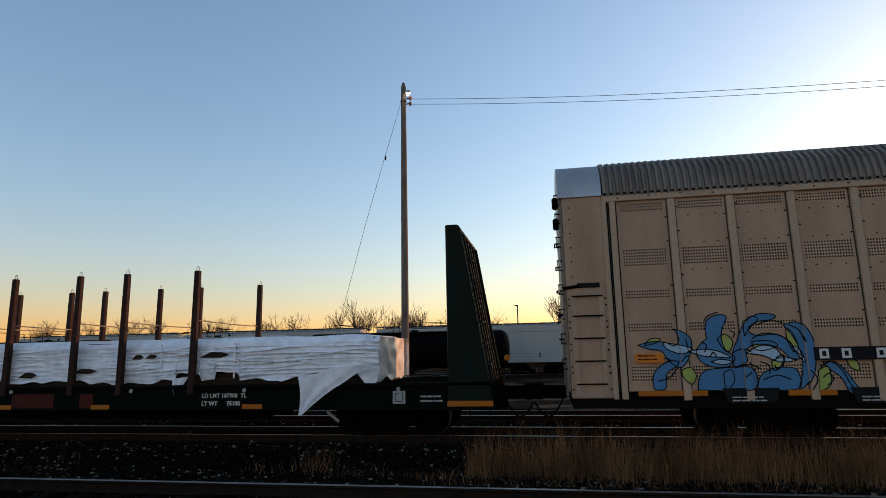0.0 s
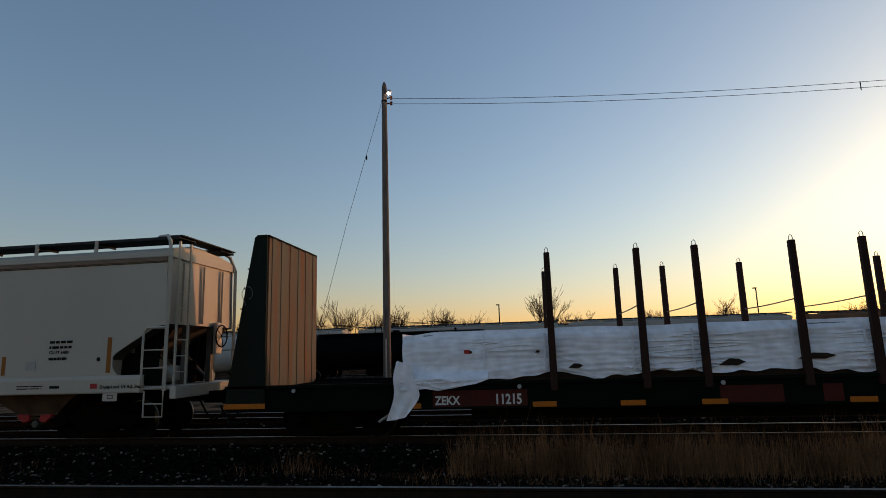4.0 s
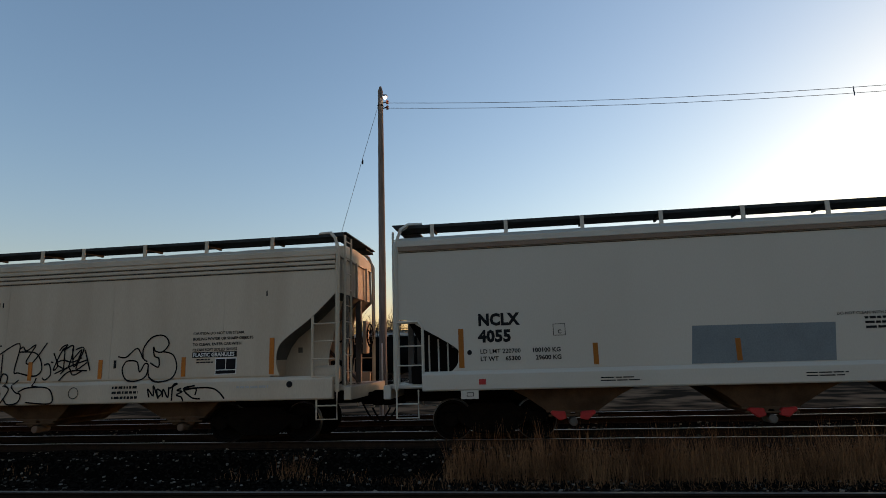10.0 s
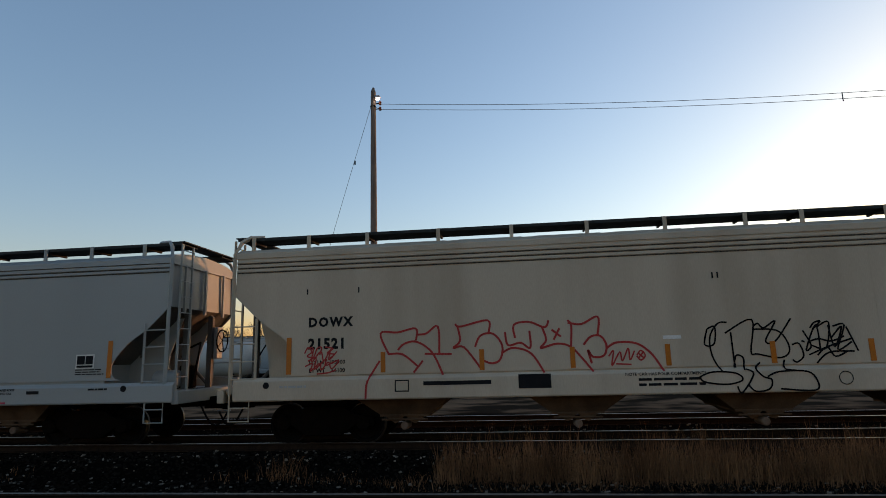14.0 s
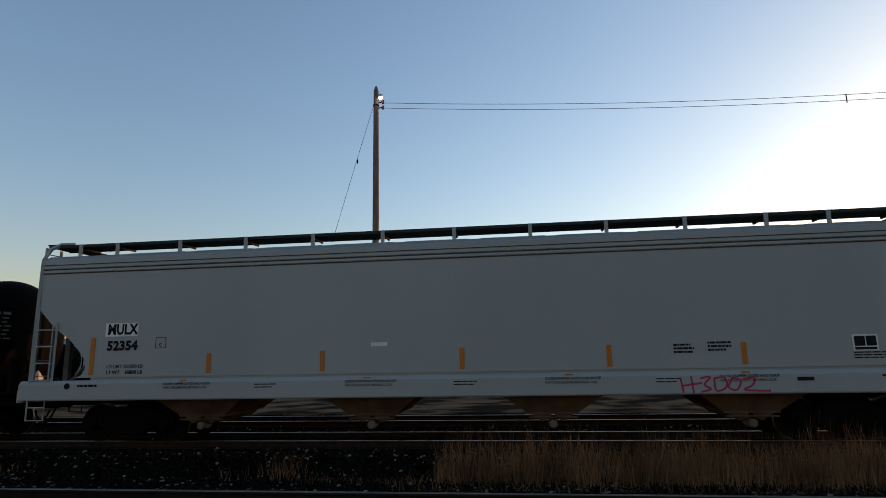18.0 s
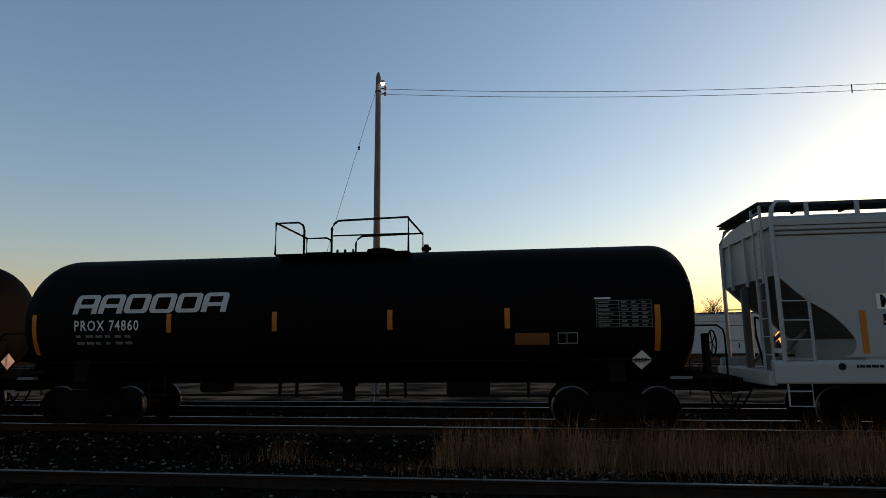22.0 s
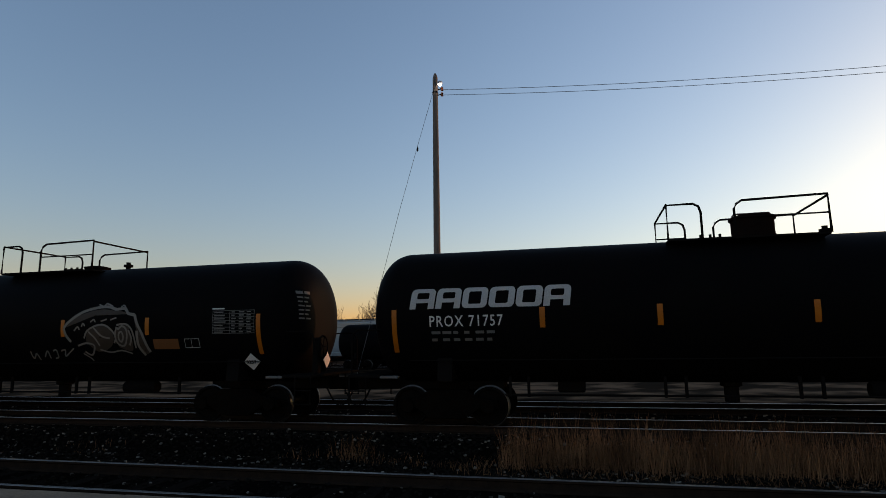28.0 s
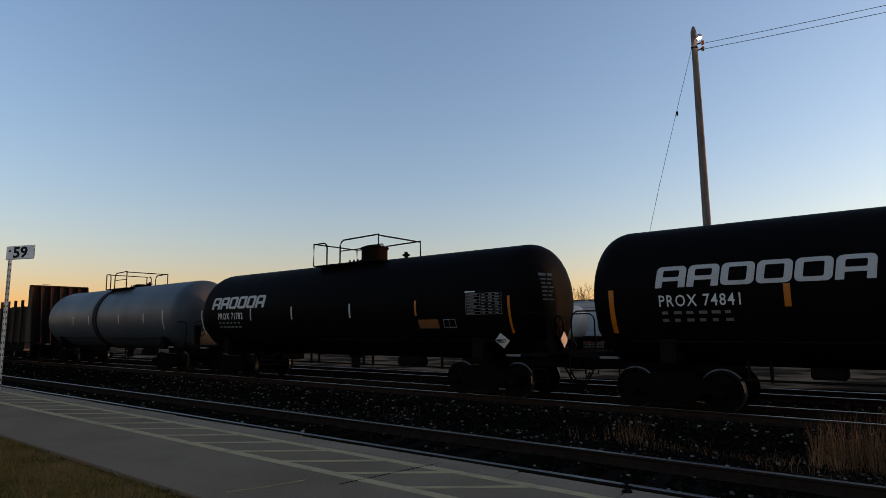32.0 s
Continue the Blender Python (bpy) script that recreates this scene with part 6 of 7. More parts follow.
for c, half in ((tank_a, 7.75), (tank_b, 7.7), (tank_c, 7.75), (tank_d, 7.5)):
    # small white print on the right-hand head
    for r in range(7):
        z = 3.0 - 0.1 * r
        bm = bmesh.new()
        y0 = -1.12
        y1 = -0.72 - 0.05 * (r % 3)
        for ya, yb in ((y0, (y0 + y1) / 2 - 0.02), ((y0 + y1) / 2 + 0.02, y1)):
            for p, q in (((ya, z), (yb, z)),):
                hgt = 0.07 if r == 0 else 0.035
                vs = [bm.verts.new((head_x(yy, zz) + 0.006, yy, zz)) for yy, zz in ((ya, z), (yb, z), (yb, z + hgt), (ya, z + hgt))]
                bm.faces.new(vs)
        part("head_print", bm, "dim", c)
    pl = part("placard", boxes((-0.006, 0.0, -0.15, 0.15, -0.15, 0.15)), "white", c, "white diamond hazard placard")
    pl.matrix_local = Matrix.Translation((half - 0.02, 0.25, 1.42)) @ Matrix.Rotation(radians(45), 4, "X")
    part("placard_holder", boxes((half - 0.2, half - 0.03, 0.22, 0.28, 1.1, 1.5)), "black", c)

f_u = -143.5
flat_f = bulkhead_flat(f_u, "brown bulkhead flat car stacked with dark boards", mats=("brownpost", "brownpost"), sill_mat="black", group="")
for k in range(16):
    x = -9.4 + k * 1.22
    for s in (-1, 1):
        part("stake", boxes((x - 0.09, x + 0.09, s * 1.5 - 0.06, s * 1.5 + 0.06, 1.0, 3.65)), "brownpost", flat_f, "brown steel side stake", bevel=0.01)
train_cars.append((flat_f, f_u))
stack_f = thing("board_stack", "dark bundled boards stacked high on the flat car", "lumber", at=(f_u, TRAIN_Y, 0))
for k in range(8):
    for j in range(3):
        part("board", boxes((-9.6 + j * 6.5, -3.3 + j * 6.5, -1.38, 1.38, 1.12 + k * 0.27, 1.37 + k * 0.27)), "lumberdark", stack_f, "dark bundled boards", bevel=0.01)
train_cars.append((stack_f, f_u))

spray(dow, 'red_graffiti', 'redspray', 0.043, -1.506,
      ((-6.22, 0.97), (-6.18, 1.33), (-5.93, 1.74)),
      ((-5.73, 1.86), (-5.91, 2.31), (-5.54, 2.32), (-5.15, 2.39), (-5.15, 2.14)),
      ((-5.15, 2.26), (-4.93, 2.28), (-4.68, 2.42), (-4.66, 1.87)),
      ((-4.97, 1.86), (-4.4, 1.84)),
      ((-5.73, 1.87), (-5.44, 1.86), (-5.11, 1.6)),
      ((-5.01, 1.72), (-5.21, 1.48)),
      ((-5.54, 1.95), (-5.4, 2.08), (-5.13, 2.11), (-4.81, 1.88), (-4.59, 1.42)),
      ((-4.31, 2.46), (-4.2, 2.4), (-3.63, 2.51), (-3.62, 2.25)),
      ((-4.27, 2.43), (-4.22, 2.11), (-4.36, 1.96), (-4.14, 1.97), (-3.8, 1.53)),
      ((-3.91, 1.97), (-3.79, 2.2), (-3.53, 2.23), (-3.35, 1.99), (-3.4, 1.71), (-3.57, 1.63), (-3.75, 1.69)))
spray(dow, 'red_graffiti', 'redspray', 0.043, -1.506,
      ((-3.28, 2.26), (-3.23, 1.99), (-2.97, 2.03), (-2.78, 1.92), (-2.78, 2.27)),
      ((-3.08, 2.13), (-3.09, 2.4), (-2.78, 2.45), (-2.47, 2.33), (-2.38, 2.47)),
      ((-3.37, 1.83), (-3.12, 1.93), (-2.77, 1.81), (-2.52, 1.42)),
      ((-2.52, 2.33), (-2.45, 2.07), (-2.57, 1.91), (-2.23, 1.99), (-1.93, 1.89), (-1.55, 1.42)),
      ((-2.33, 2.28), (-2.15, 2.13)),
      ((-2.17, 2.3), (-2.3, 2.07)),
      ((-2, 2.46), (-1.93, 2.34), (-1.96, 1.93)),
      ((-2, 2.41), (-1.73, 2.37), (-1.39, 2.51), (-1.42, 2.13)),
      ((-1.71, 1.95), (-1.56, 2.11), (-1.37, 2.12), (-1.26, 1.94), (-1.32, 1.73), (-1.54, 1.71), (-1.63, 1.85), (-1.57, 1.58)))
spray(dow, 'red_graffiti', 'redspray', 0.043, -1.506,
      ((-1.26, 1.87), (-1.06, 1.98), (-0.67, 1.95), (-0.39, 1.73), (-0.19, 1.4)))
spray(dow, 'red_scrawl', 'redspray', 0.03, -1.508,
      ((-7.55, 2.02), (-7.39, 2.04), (-7.42, 1.75), (-7.22, 1.97), (-7.15, 1.77), (-7, 2.01), (-7.04, 1.79), (-6.86, 1.96)),
      ((-7.5, 1.77), (-7.32, 1.84), (-7.35, 1.6), (-7.1, 1.81), (-7.11, 1.67), (-6.82, 1.78), (-6.92, 1.64)),
      ((-1.23, 1.71), (-1.13, 1.82), (-1.18, 1.52), (-1.01, 1.79), (-0.97, 1.61), (-0.84, 1.86), (-0.82, 1.63), (-0.72, 1.81)),
      ((-0.68, 1.72), (-0.6, 1.81), (-0.52, 1.71), (-0.61, 1.62), (-0.69, 1.71)),
      ((-0.65, 1.76), (-0.56, 1.67)), ((-0.56, 1.77), (-0.65, 1.67)),
      ((-7.58, 1.93), (-7.5, 2.06), (-7.42, 1.96), (-7.52, 1.88), (-7.38, 1.85), (-7.3, 2.03), (-7.2, 2.05), (-7.24, 1.9)),
      ((-7.12, 2.06), (-6.95, 2.02), (-7.08, 1.93), (-6.92, 1.9), (-7.02, 1.82)),
      ((-7.56, 1.66), (-7.4, 1.72), (-7.44, 1.56), (-7.24, 1.72), (-7.2, 1.58), (-7.05, 1.74), (-6.98, 1.6), (-6.84, 1.72)),
      ((-7.3, 1.5), (-7.05, 1.52), (-6.88, 1.58)), ((-1.1, 1.56), (-0.8, 1.54)))
spray(dow, 'black_graffiti', 'blackspray', 0.033, -1.508,
      ((0.89, 1.36), (0.75, 1.67), (0.74, 2.03), (0.91, 2.29), (1.09, 2.31)),
      ((0.7, 2.19), (0.85, 2.23), (0.81, 1.9), (0.63, 1.89), (0.7, 2.19)),
      ((1.03, 2.1), (1.56, 2.35), (1.48, 1.73), (1.6, 1.68), (2, 1.6), (2.18, 1.71), (2.15, 1.94), (1.98, 2.13), (1.55, 2.16)),
      ((1.14, 2.12), (1.15, 1.43)),
      ((1.13, 1.43), (1.19, 1.66), (1.32, 1.61), (1.3, 1.38)),
      ((1.58, 2.22), (1.66, 2.27), (1.76, 2.18), (1.99, 2.31), (1.77, 1.93), (1.95, 1.92), (2.28, 2.35)),
      ((2.24, 1.84), (2.37, 1.86), (2.43, 1.63), (2.3, 1.51), (2.22, 1.56)))
spray(dow, 'black_graffiti', 'blackspray', 0.033, -1.508,
      ((0.45, 1.27), (0.71, 1.36), (1.12, 1.33), (1.24, 1.2), (0.96, 1.12), (0.55, 1.17), (0.45, 1.27)),
      ((1.13, 1.08), (1.21, 0.96), (1.45, 1.3), (1.33, 1.4)),
      ((1.34, 1.1), (1.46, 0.98), (1.71, 1.02), (1.77, 1.19), (1.63, 1.25), (1.51, 1.4), (1.62, 1.52)),
      ((1.7, 1.25), (1.93, 1.34), (2.43, 1.33), (2.59, 1.13), (2.51, 0.98), (1.91, 1.02)),
      ((2.07, 1.56), (2.04, 1.39), (2.21, 1.36)))
spray(dow, 'black_graffiti', 'blackspray', 0.033, -1.508,
      ((2.47, 2.11), (2.59, 1.82), (2.49, 1.74), (2.72, 2.21), (2.75, 1.74)),
      ((2.75, 2.18), (2.96, 2.25), (2.85, 1.76), (2.6, 1.82)),
      ((2.61, 2.15), (2.69, 2.25), (2.81, 2.28), (2.66, 2.13)),
      ((2.94, 2.2), (3.01, 1.78), (3.18, 2.17), (2.96, 1.94)),
      ((3.02, 2.17), (3.23, 2.19), (3.06, 1.73), (3.33, 1.87)),
      ((3.26, 2.16), (3.42, 1.69)),
      ((2.53, 1.64), (2.95, 1.81), (3.33, 1.93)),
      ((2.65, 1.48), (2.9, 1.68), (3.35, 1.69)),
      ((2.42, 1.91), (2.48, 1.89)),
      ((2.58, 1.9), (2.74, 1.94), (2.96, 1.89), (3.2, 1.98)),
      ((2.68, 1.63), (2.87, 1.78), (3, 1.6), (3.24, 1.7)),
      ((4.1, 1.98), (4.3, 1.96), (4.56, 2.15), (4.72, 1.92), (4.83, 1.85)),
      ((4.72, 1.92), (4.72, 2.15), (4.92, 2.39), (5.2, 2.41), (5.33, 2.23), (5.19, 2.06), (5.02, 2.07), (4.96, 2.17), (4.99, 1.97), (5.1, 1.91), (5.1, 1.72), (4.9, 1.82)))
spray(dow, 'black_graffiti', 'blackspray', 0.033, -1.508,
      ((5.19, 2.06), (5.44, 1.98), (5.54, 1.71), (5.43, 1.47), (5.14, 1.4), (4.89, 1.5), (4.85, 1.77)),
      ((4.29, 1.86), (4.22, 1.69), (4.32, 1.47), (4.58, 1.43), (4.8, 1.53), (4.85, 1.77), (4.76, 1.8), (4.65, 1.63), (4.57, 1.85), (4.38, 1.88), (4.29, 1.86)))
spray(dow, 'arrow_graffiti', 'blackspray', 0.036, -1.576,
      ((4.96, 1.07), (4.92, 1.25), (5.06, 1.1), (5.05, 1.32), (5.18, 1.04)),
      ((5.18, 1.04), (5.14, 1.24), (5.26, 1.17), (5.18, 1.07)),
      ((5.28, 1.07), (5.29, 1.24), (5.41, 1.06), (5.42, 1.29)),
      ((5.43, 1.25), (5.62, 1.35), (5.52, 1.31), (5.5, 0.99)),
      ((5.72, 1.25), (5.62, 1.21), (5.74, 1.18), (5.61, 1.11), (5.73, 1.06), (5.77, 0.97)),
      ((6.04, 1.3), (5.77, 1.24), (5.97, 1.05), (6.17, 1.02)),
      ((5.79, 1.21), (6.06, 1.24), (6.05, 1.1)),
      ((5.77, 1.24), (6.36, 1.25), (6.59, 1.16), (6.73, 1.01)))
spray(mul, 'magenta_scrawl', 'magenta', 0.037, -1.576,
      ((4.36, 1.29), (4.4, 1)),
      ((4.56, 1.31), (4.59, 0.99)),
      ((4.39, 1.13), (4.76, 1.18)),
      ((4.73, 1.27), (4.92, 1.29), (4.8, 1.15), (4.91, 1.06), (4.72, 1.01)),
      ((4.99, 1.27), (5.01, 1.03), (5.2, 1.1), (5.18, 1.27), (4.99, 1.27)),
      ((5.33, 1.28), (5.24, 1.1), (5.38, 1.04), (5.47, 1.2), (5.33, 1.28)),
      ((5.51, 1.24), (5.73, 1.27), (5.68, 1.13), (5.53, 1.04), (6, 1.02)))
# a sprayed face with a pale crown, brown cheeks and a scrawl beside it
tank_fill(tank_c, 'faded_graffiti', 'brownspray', ((2.0, 1.95), (2.1, 2.24), (2.4, 2.34), (2.7, 2.28), (2.84, 2.05), (2.7, 1.8), (2.3, 1.7)))
tank_fill(tank_c, 'faded_graffiti', 'brownspray', ((2.95, 1.8), (2.9, 2.1), (3.0, 2.32), (3.25, 2.3), (3.36, 2.0), (3.3, 1.7)))
tank_fill(tank_c, 'faded_graffiti', 'brownspray', ((3.42, 2.5), (3.5, 2.2), (3.6, 1.7), (3.78, 1.68), (3.62, 2.15)))
tank_fill(tank_c, 'faded_graffiti', 'brownspray', ((1.4, 2.3), (1.7, 2.5), (2.3, 2.68), (3.0, 2.68), (3.2, 2.6), (2.5, 2.74), (1.8, 2.6)))
spray(tank_c, 'pale_graffiti', 'duskspray', 0.07, None,
      ((1.35, 2.28), (1.46, 2.41), (1.68, 2.57), (1.91, 2.69), (2.17, 2.76), (2.45, 2.8), (2.68, 2.79), (2.87, 2.73), (3.12, 2.74), (3.24, 2.62), (3.43, 2.58)))
spray(tank_c, 'pale_graffiti', 'duskspray', 0.07, None,
      ((3.43, 2.58), (3.52, 2.36), (3.65, 2.12), (3.74, 1.85), (3.81, 1.67)))
spray(tank_c, 'pale_graffiti', 'duskspray', 0.07, None,
      ((1.35, 2.28), (1.43, 2.1), (1.55, 1.95)))
spray(tank_c, 'pale_graffiti', 'duskspray', 0.07, None,
      ((3.51, 2.19), (3.52, 1.83), (3.65, 1.6)))
spray(tank_c, 'pale_graffiti', 'duskspray', 0.045, None,
      ((1.96, 2.03), (2.06, 2.21), (2.3, 2.33), (2.56, 2.35), (2.78, 2.22), (2.89, 2.05), (2.83, 1.9)))
spray(tank_c, 'pale_graffiti', 'duskspray', 0.045, None,
      ((2.1, 2.19), (2.28, 2.03), (2.39, 1.84)))
spray(tank_c, 'pale_graffiti', 'duskspray', 0.045, None,
      ((2.24, 2.3), (2.48, 2.08), (2.72, 2.02)))
spray(tank_c, 'pale_graffiti', 'duskspray', 0.045, None,
      ((2.93, 2.29), (2.98, 2.24), (3.08, 2.31), (3.2, 2.24), (3.22, 2.05), (3.14, 1.86), (3.01, 1.84), (2.91, 1.93), (2.88, 2.1), (2.93, 2.29)))
spray(tank_c, 'pale_graffiti', 'duskspray', 0.045, None,
      ((2.99, 2.14), (3.07, 2.17), (3.11, 2.05), (3.05, 1.93), (2.98, 2), (2.99, 2.14)))
spray(tank_c, 'pale_graffiti', 'duskspray', 0.045, None,
      ((2.93, 2.34), (3.18, 2.36), (3.35, 2.24), (3.42, 2.01), (3.43, 1.77)))
spray(tank_c, 'pale_graffiti', 'duskspray', 0.045, None,
      ((3.27, 2.21), (3.34, 2.01), (3.26, 1.84)))
spray(tank_c, 'pale_graffiti', 'duskspray', 0.045, None,
      ((1.74, 1.85), (2.01, 1.91), (2.23, 1.84), (2.09, 1.62), (1.91, 1.7)))
spray(tank_c, 'pale_graffiti', 'duskspray', 0.036, None,
      ((1.84, 1.66), (2.01, 1.54), (2.05, 1.47)))
spray(tank_c, 'pale_graffiti', 'duskspray', 0.036, None,
      ((2.37, 1.75), (2.68, 1.68), (3, 1.72), (3.29, 1.64)))
spray(tank_c, 'pale_graffiti', 'duskspray', 0.036, None,
      ((1.67, 2.22), (1.78, 2.32), (1.83, 2.24)))
spray(tank_c, 'pale_graffiti', 'duskspray', 0.036, None,
      ((1.89, 2.32), (1.94, 2.4), (1.99, 2.33)))
spray(tank_c, 'pale_graffiti', 'duskspray', 0.036, None,
      ((2.15, 2.43), (2.25, 2.49), (2.3, 2.42)))
spray(tank_c, 'pale_graffiti', 'duskspray', 0.036, None,
      ((2.46, 2.44), (2.64, 2.49)))
spray(tank_c, 'pale_graffiti', 'duskspray', 0.036, None,
      ((2.74, 2.47), (2.91, 2.52)))
spray(tank_c, 'pale_graffiti', 'duskspray', 0.036, None,
      ((2.32, 2.87), (2.48, 2.81), (2.55, 2.88), (2.74, 2.81)))
spray(tank_c, 'pale_graffiti', 'duskspray', 0.036, None,
      ((3, 2.78), (3.08, 2.82), (3.18, 2.7)))
spray(tank_c, 'pale_graffiti', 'duskspray', 0.036, None,
      ((0.22, 1.73), (0.25, 1.54), (0.39, 1.67), (0.44, 1.5)))
spray(tank_c, 'pale_graffiti', 'duskspray', 0.036, None,
      ((0.61, 1.58), (0.76, 1.73), (0.78, 1.54)))
spray(tank_c, 'pale_graffiti', 'duskspray', 0.036, None,
      ((0.93, 1.73), (1.04, 1.75), (1.03, 1.58), (0.92, 1.54)))
spray(tank_c, 'pale_graffiti', 'duskspray', 0.036, None,
      ((1.18, 1.73), (1.32, 1.75), (1.26, 1.6), (1.44, 1.69), (1.59, 1.79)))
# sprayed letters over panels and posts
letter(rack, 'lime_graffiti', 'limespray', 0, ((2.89, 1.93), (3.04, 2.02), (3.17, 1.88), (3.09, 1.69), (2.99, 1.74)))
letter(rack, 'lime_graffiti', 'limespray', 0.0002, ((3.51, 1.87), (3.82, 1.88), (3.96, 1.78), (3.72, 1.7), (3.55, 1.73)))
letter(rack, 'lime_graffiti', 'limespray', 0.0004, ((4.14, 2.12), (4.25, 2.01), (4.32, 1.74), (4.23, 1.67), (4.14, 1.9)))
letter(rack, 'lime_graffiti', 'limespray', 0.0006, ((3.82, 1.49), (4.03, 1.57), (3.98, 1.4), (3.85, 1.32)))
letter(rack, 'lime_graffiti', 'limespray', 0.0008, ((2.18, 1.35), (2.36, 1.4), (2.45, 1.24), (2.36, 1.08), (2.2, 1.21)))
letter(rack, 'lime_graffiti', 'limespray', 0.001, ((2.95, 1.29), (3.1, 1.34), (3.13, 1.13), (2.97, 0.97)))
letter(rack, 'lime_graffiti', 'limespray', 0.0012, ((4.62, 1.32), (4.79, 1.37), (4.8, 1.06), (4.59, 0.96)))
letter(rack, 'lime_graffiti', 'limespray', 0.0014, ((5.1, 1.55), (5.28, 1.48), (5.31, 1.31), (5.17, 1.36)))
letter(rack, 'lime_graffiti', 'limespray', 0.0016, ((3.37, 2.25), (3.56, 2.35), (3.66, 2.28), (3.46, 2.12), (3.38, 1.98)))
letter(rack, 'lime_graffiti', 'limespray', 0.0018, ((1.53, 1.83), (1.65, 1.96), (1.84, 1.96), (1.75, 1.88)))
letter(rack, 'blue_graffiti', 'bluespray', 0.002, ((1.66, 0.98), (1.64, 1.14), (1.68, 1.3), (1.8, 1.43), (1.98, 1.52), (2.14, 1.51), (2.09, 1.41), (1.91, 1.28), (1.87, 1.0)))
letter(rack, 'blue_graffiti', 'bluespray', 0.0022, ((1.4, 1.84), (1.64, 1.9), (1.91, 1.89), (2.08, 1.82), (2.17, 1.9), (2.15, 2.08), (2.09, 2.14), (2.24, 2.09), (2.41, 1.94), (2.38, 1.67), (2.18, 1.4), (1.98, 1.52), (1.84, 1.72), (1.63, 1.76)))
letter(rack, 'blue_graffiti', 'bluespray', 0.0024, ((2.7, 1.94), (2.7, 2.21), (2.8, 2.35), (3.0, 2.4), (3.1, 2.34), (3.01, 2.15), (2.97, 1.93), (3.03, 1.72), (3.18, 1.58), (3.06, 1.41), (2.77, 1.4), (2.56, 1.51), (2.49, 1.7), (2.59, 1.85)))
letter(rack, 'blue_graffiti', 'bluespray', 0.0026, ((3.26, 1.92), (3.34, 2.14), (3.48, 2.3), (3.72, 2.4), (3.97, 2.36), (3.91, 2.28), (3.65, 2.24), (3.48, 2.08), (3.63, 1.98), (3.93, 2.0), (4.16, 1.88), (4.27, 1.67), (4.38, 1.56), (4.18, 1.53), (4.0, 1.72), (3.76, 1.81), (3.5, 1.79), (3.37, 1.69), (3.37, 1.49), (3.16, 1.41), (3.15, 1.66)))
letter(rack, 'blue_graffiti', 'bluespray', 0.0028, ((4.1, 2.17), (4.3, 2.22), (4.44, 2.16), (4.54, 1.98), (4.59, 1.74), (4.55, 1.37), (4.44, 1.11), (4.26, 0.98), (4.34, 1.27), (4.36, 1.58), (4.29, 1.85), (4.21, 2.01)))
letter(rack, 'blue_graffiti', 'bluespray', 0.003, ((2.46, 0.97), (2.51, 1.21), (2.64, 1.34), (2.85, 1.37), (3.11, 1.39), (3.36, 1.41), (3.53, 1.28), (3.42, 0.97)))
letter(rack, 'blue_graffiti', 'bluespray', 0.0032, ((3.52, 0.97), (3.59, 1.2), (3.76, 1.33), (4.01, 1.38), (4.25, 1.32), (4.23, 0.98)))
letter(rack, 'blue_graffiti', 'bluespray', 0.0034, ((4.7, 1.47), (4.9, 1.47), (5.07, 1.31), (5.22, 1.05), (5.34, 0.85), (5.11, 0.9), (5.0, 1.16), (4.83, 1.32)))
letter(rack, 'pale_graffiti', 'paleblue', 0.0036, ((1.88, 1.89), (2.22, 1.82), (2.42, 1.75), (2.21, 1.66), (1.95, 1.76)))
letter(rack, 'pale_graffiti', 'paleblue', 0.0038, ((2.32, 1.71), (2.63, 1.74), (2.88, 1.7), (3.1, 1.58), (2.79, 1.59), (2.57, 1.62)))
letter(rack, 'pale_graffiti', 'paleblue', 0.004, ((3.37, 1.65), (3.66, 1.79), (3.9, 1.75), (4.03, 1.59), (4.27, 1.51), (3.97, 1.48), (3.68, 1.6)))
letter(rack, 'pale_graffiti', 'paleblue', 0.0042, ((2.74, 1.5), (2.92, 1.54), (3.13, 1.5), (2.96, 1.44)))
letter(rack, 'pale_graffiti', 'paleblue', 0.0044, ((4.2, 1.78), (4.34, 1.71), (4.41, 1.48), (4.35, 1.52)))
spray(rack, 'graffiti_line', 'ink', 0.024, RACK_SIDE, ((2.59, 1.88), (2.69, 1.81), (2.64, 1.68)))
spray(rack, 'graffiti_line', 'ink', 0.024, RACK_SIDE, ((2.19, 1.51), (2.31, 1.62), (2.35, 1.46)))
spray(rack, 'graffiti_line', 'ink', 0.024, RACK_SIDE, ((2.73, 1.59), (2.8, 1.68), (2.85, 1.59)))
spray(rack, 'graffiti_line', 'ink', 0.024, RACK_SIDE, ((3.15, 1.66), (3.3, 1.73), (3.49, 1.68)))
spray(rack, 'graffiti_line', 'ink', 0.024, RACK_SIDE, ((3.52, 1.92), (3.73, 2.02), (4.03, 1.97), (4.22, 1.8)))
spray(rack, 'graffiti_line', 'ink', 0.024, RACK_SIDE, ((3.63, 2.18), (3.86, 2.26), (4.1, 2.21)))
spray(rack, 'graffiti_line', 'ink', 0.024, RACK_SIDE, ((3.9, 1.55), (4.03, 1.61), (4.05, 1.48), (3.92, 1.34), (3.87, 1.43)))
spray(rack, 'graffiti_line', 'ink', 0.024, RACK_SIDE, ((3.42, 1.49), (3.46, 1.33), (3.32, 1.2)))
spray(rack, 'graffiti_line', 'ink', 0.024, RACK_SIDE, ((3.62, 1.49), (3.77, 1.42), (3.77, 1.26)))
spray(rack, 'graffiti_line', 'ink', 0.024, RACK_SIDE, ((3.16, 1.37), (3.42, 1.44), (3.61, 1.36)))
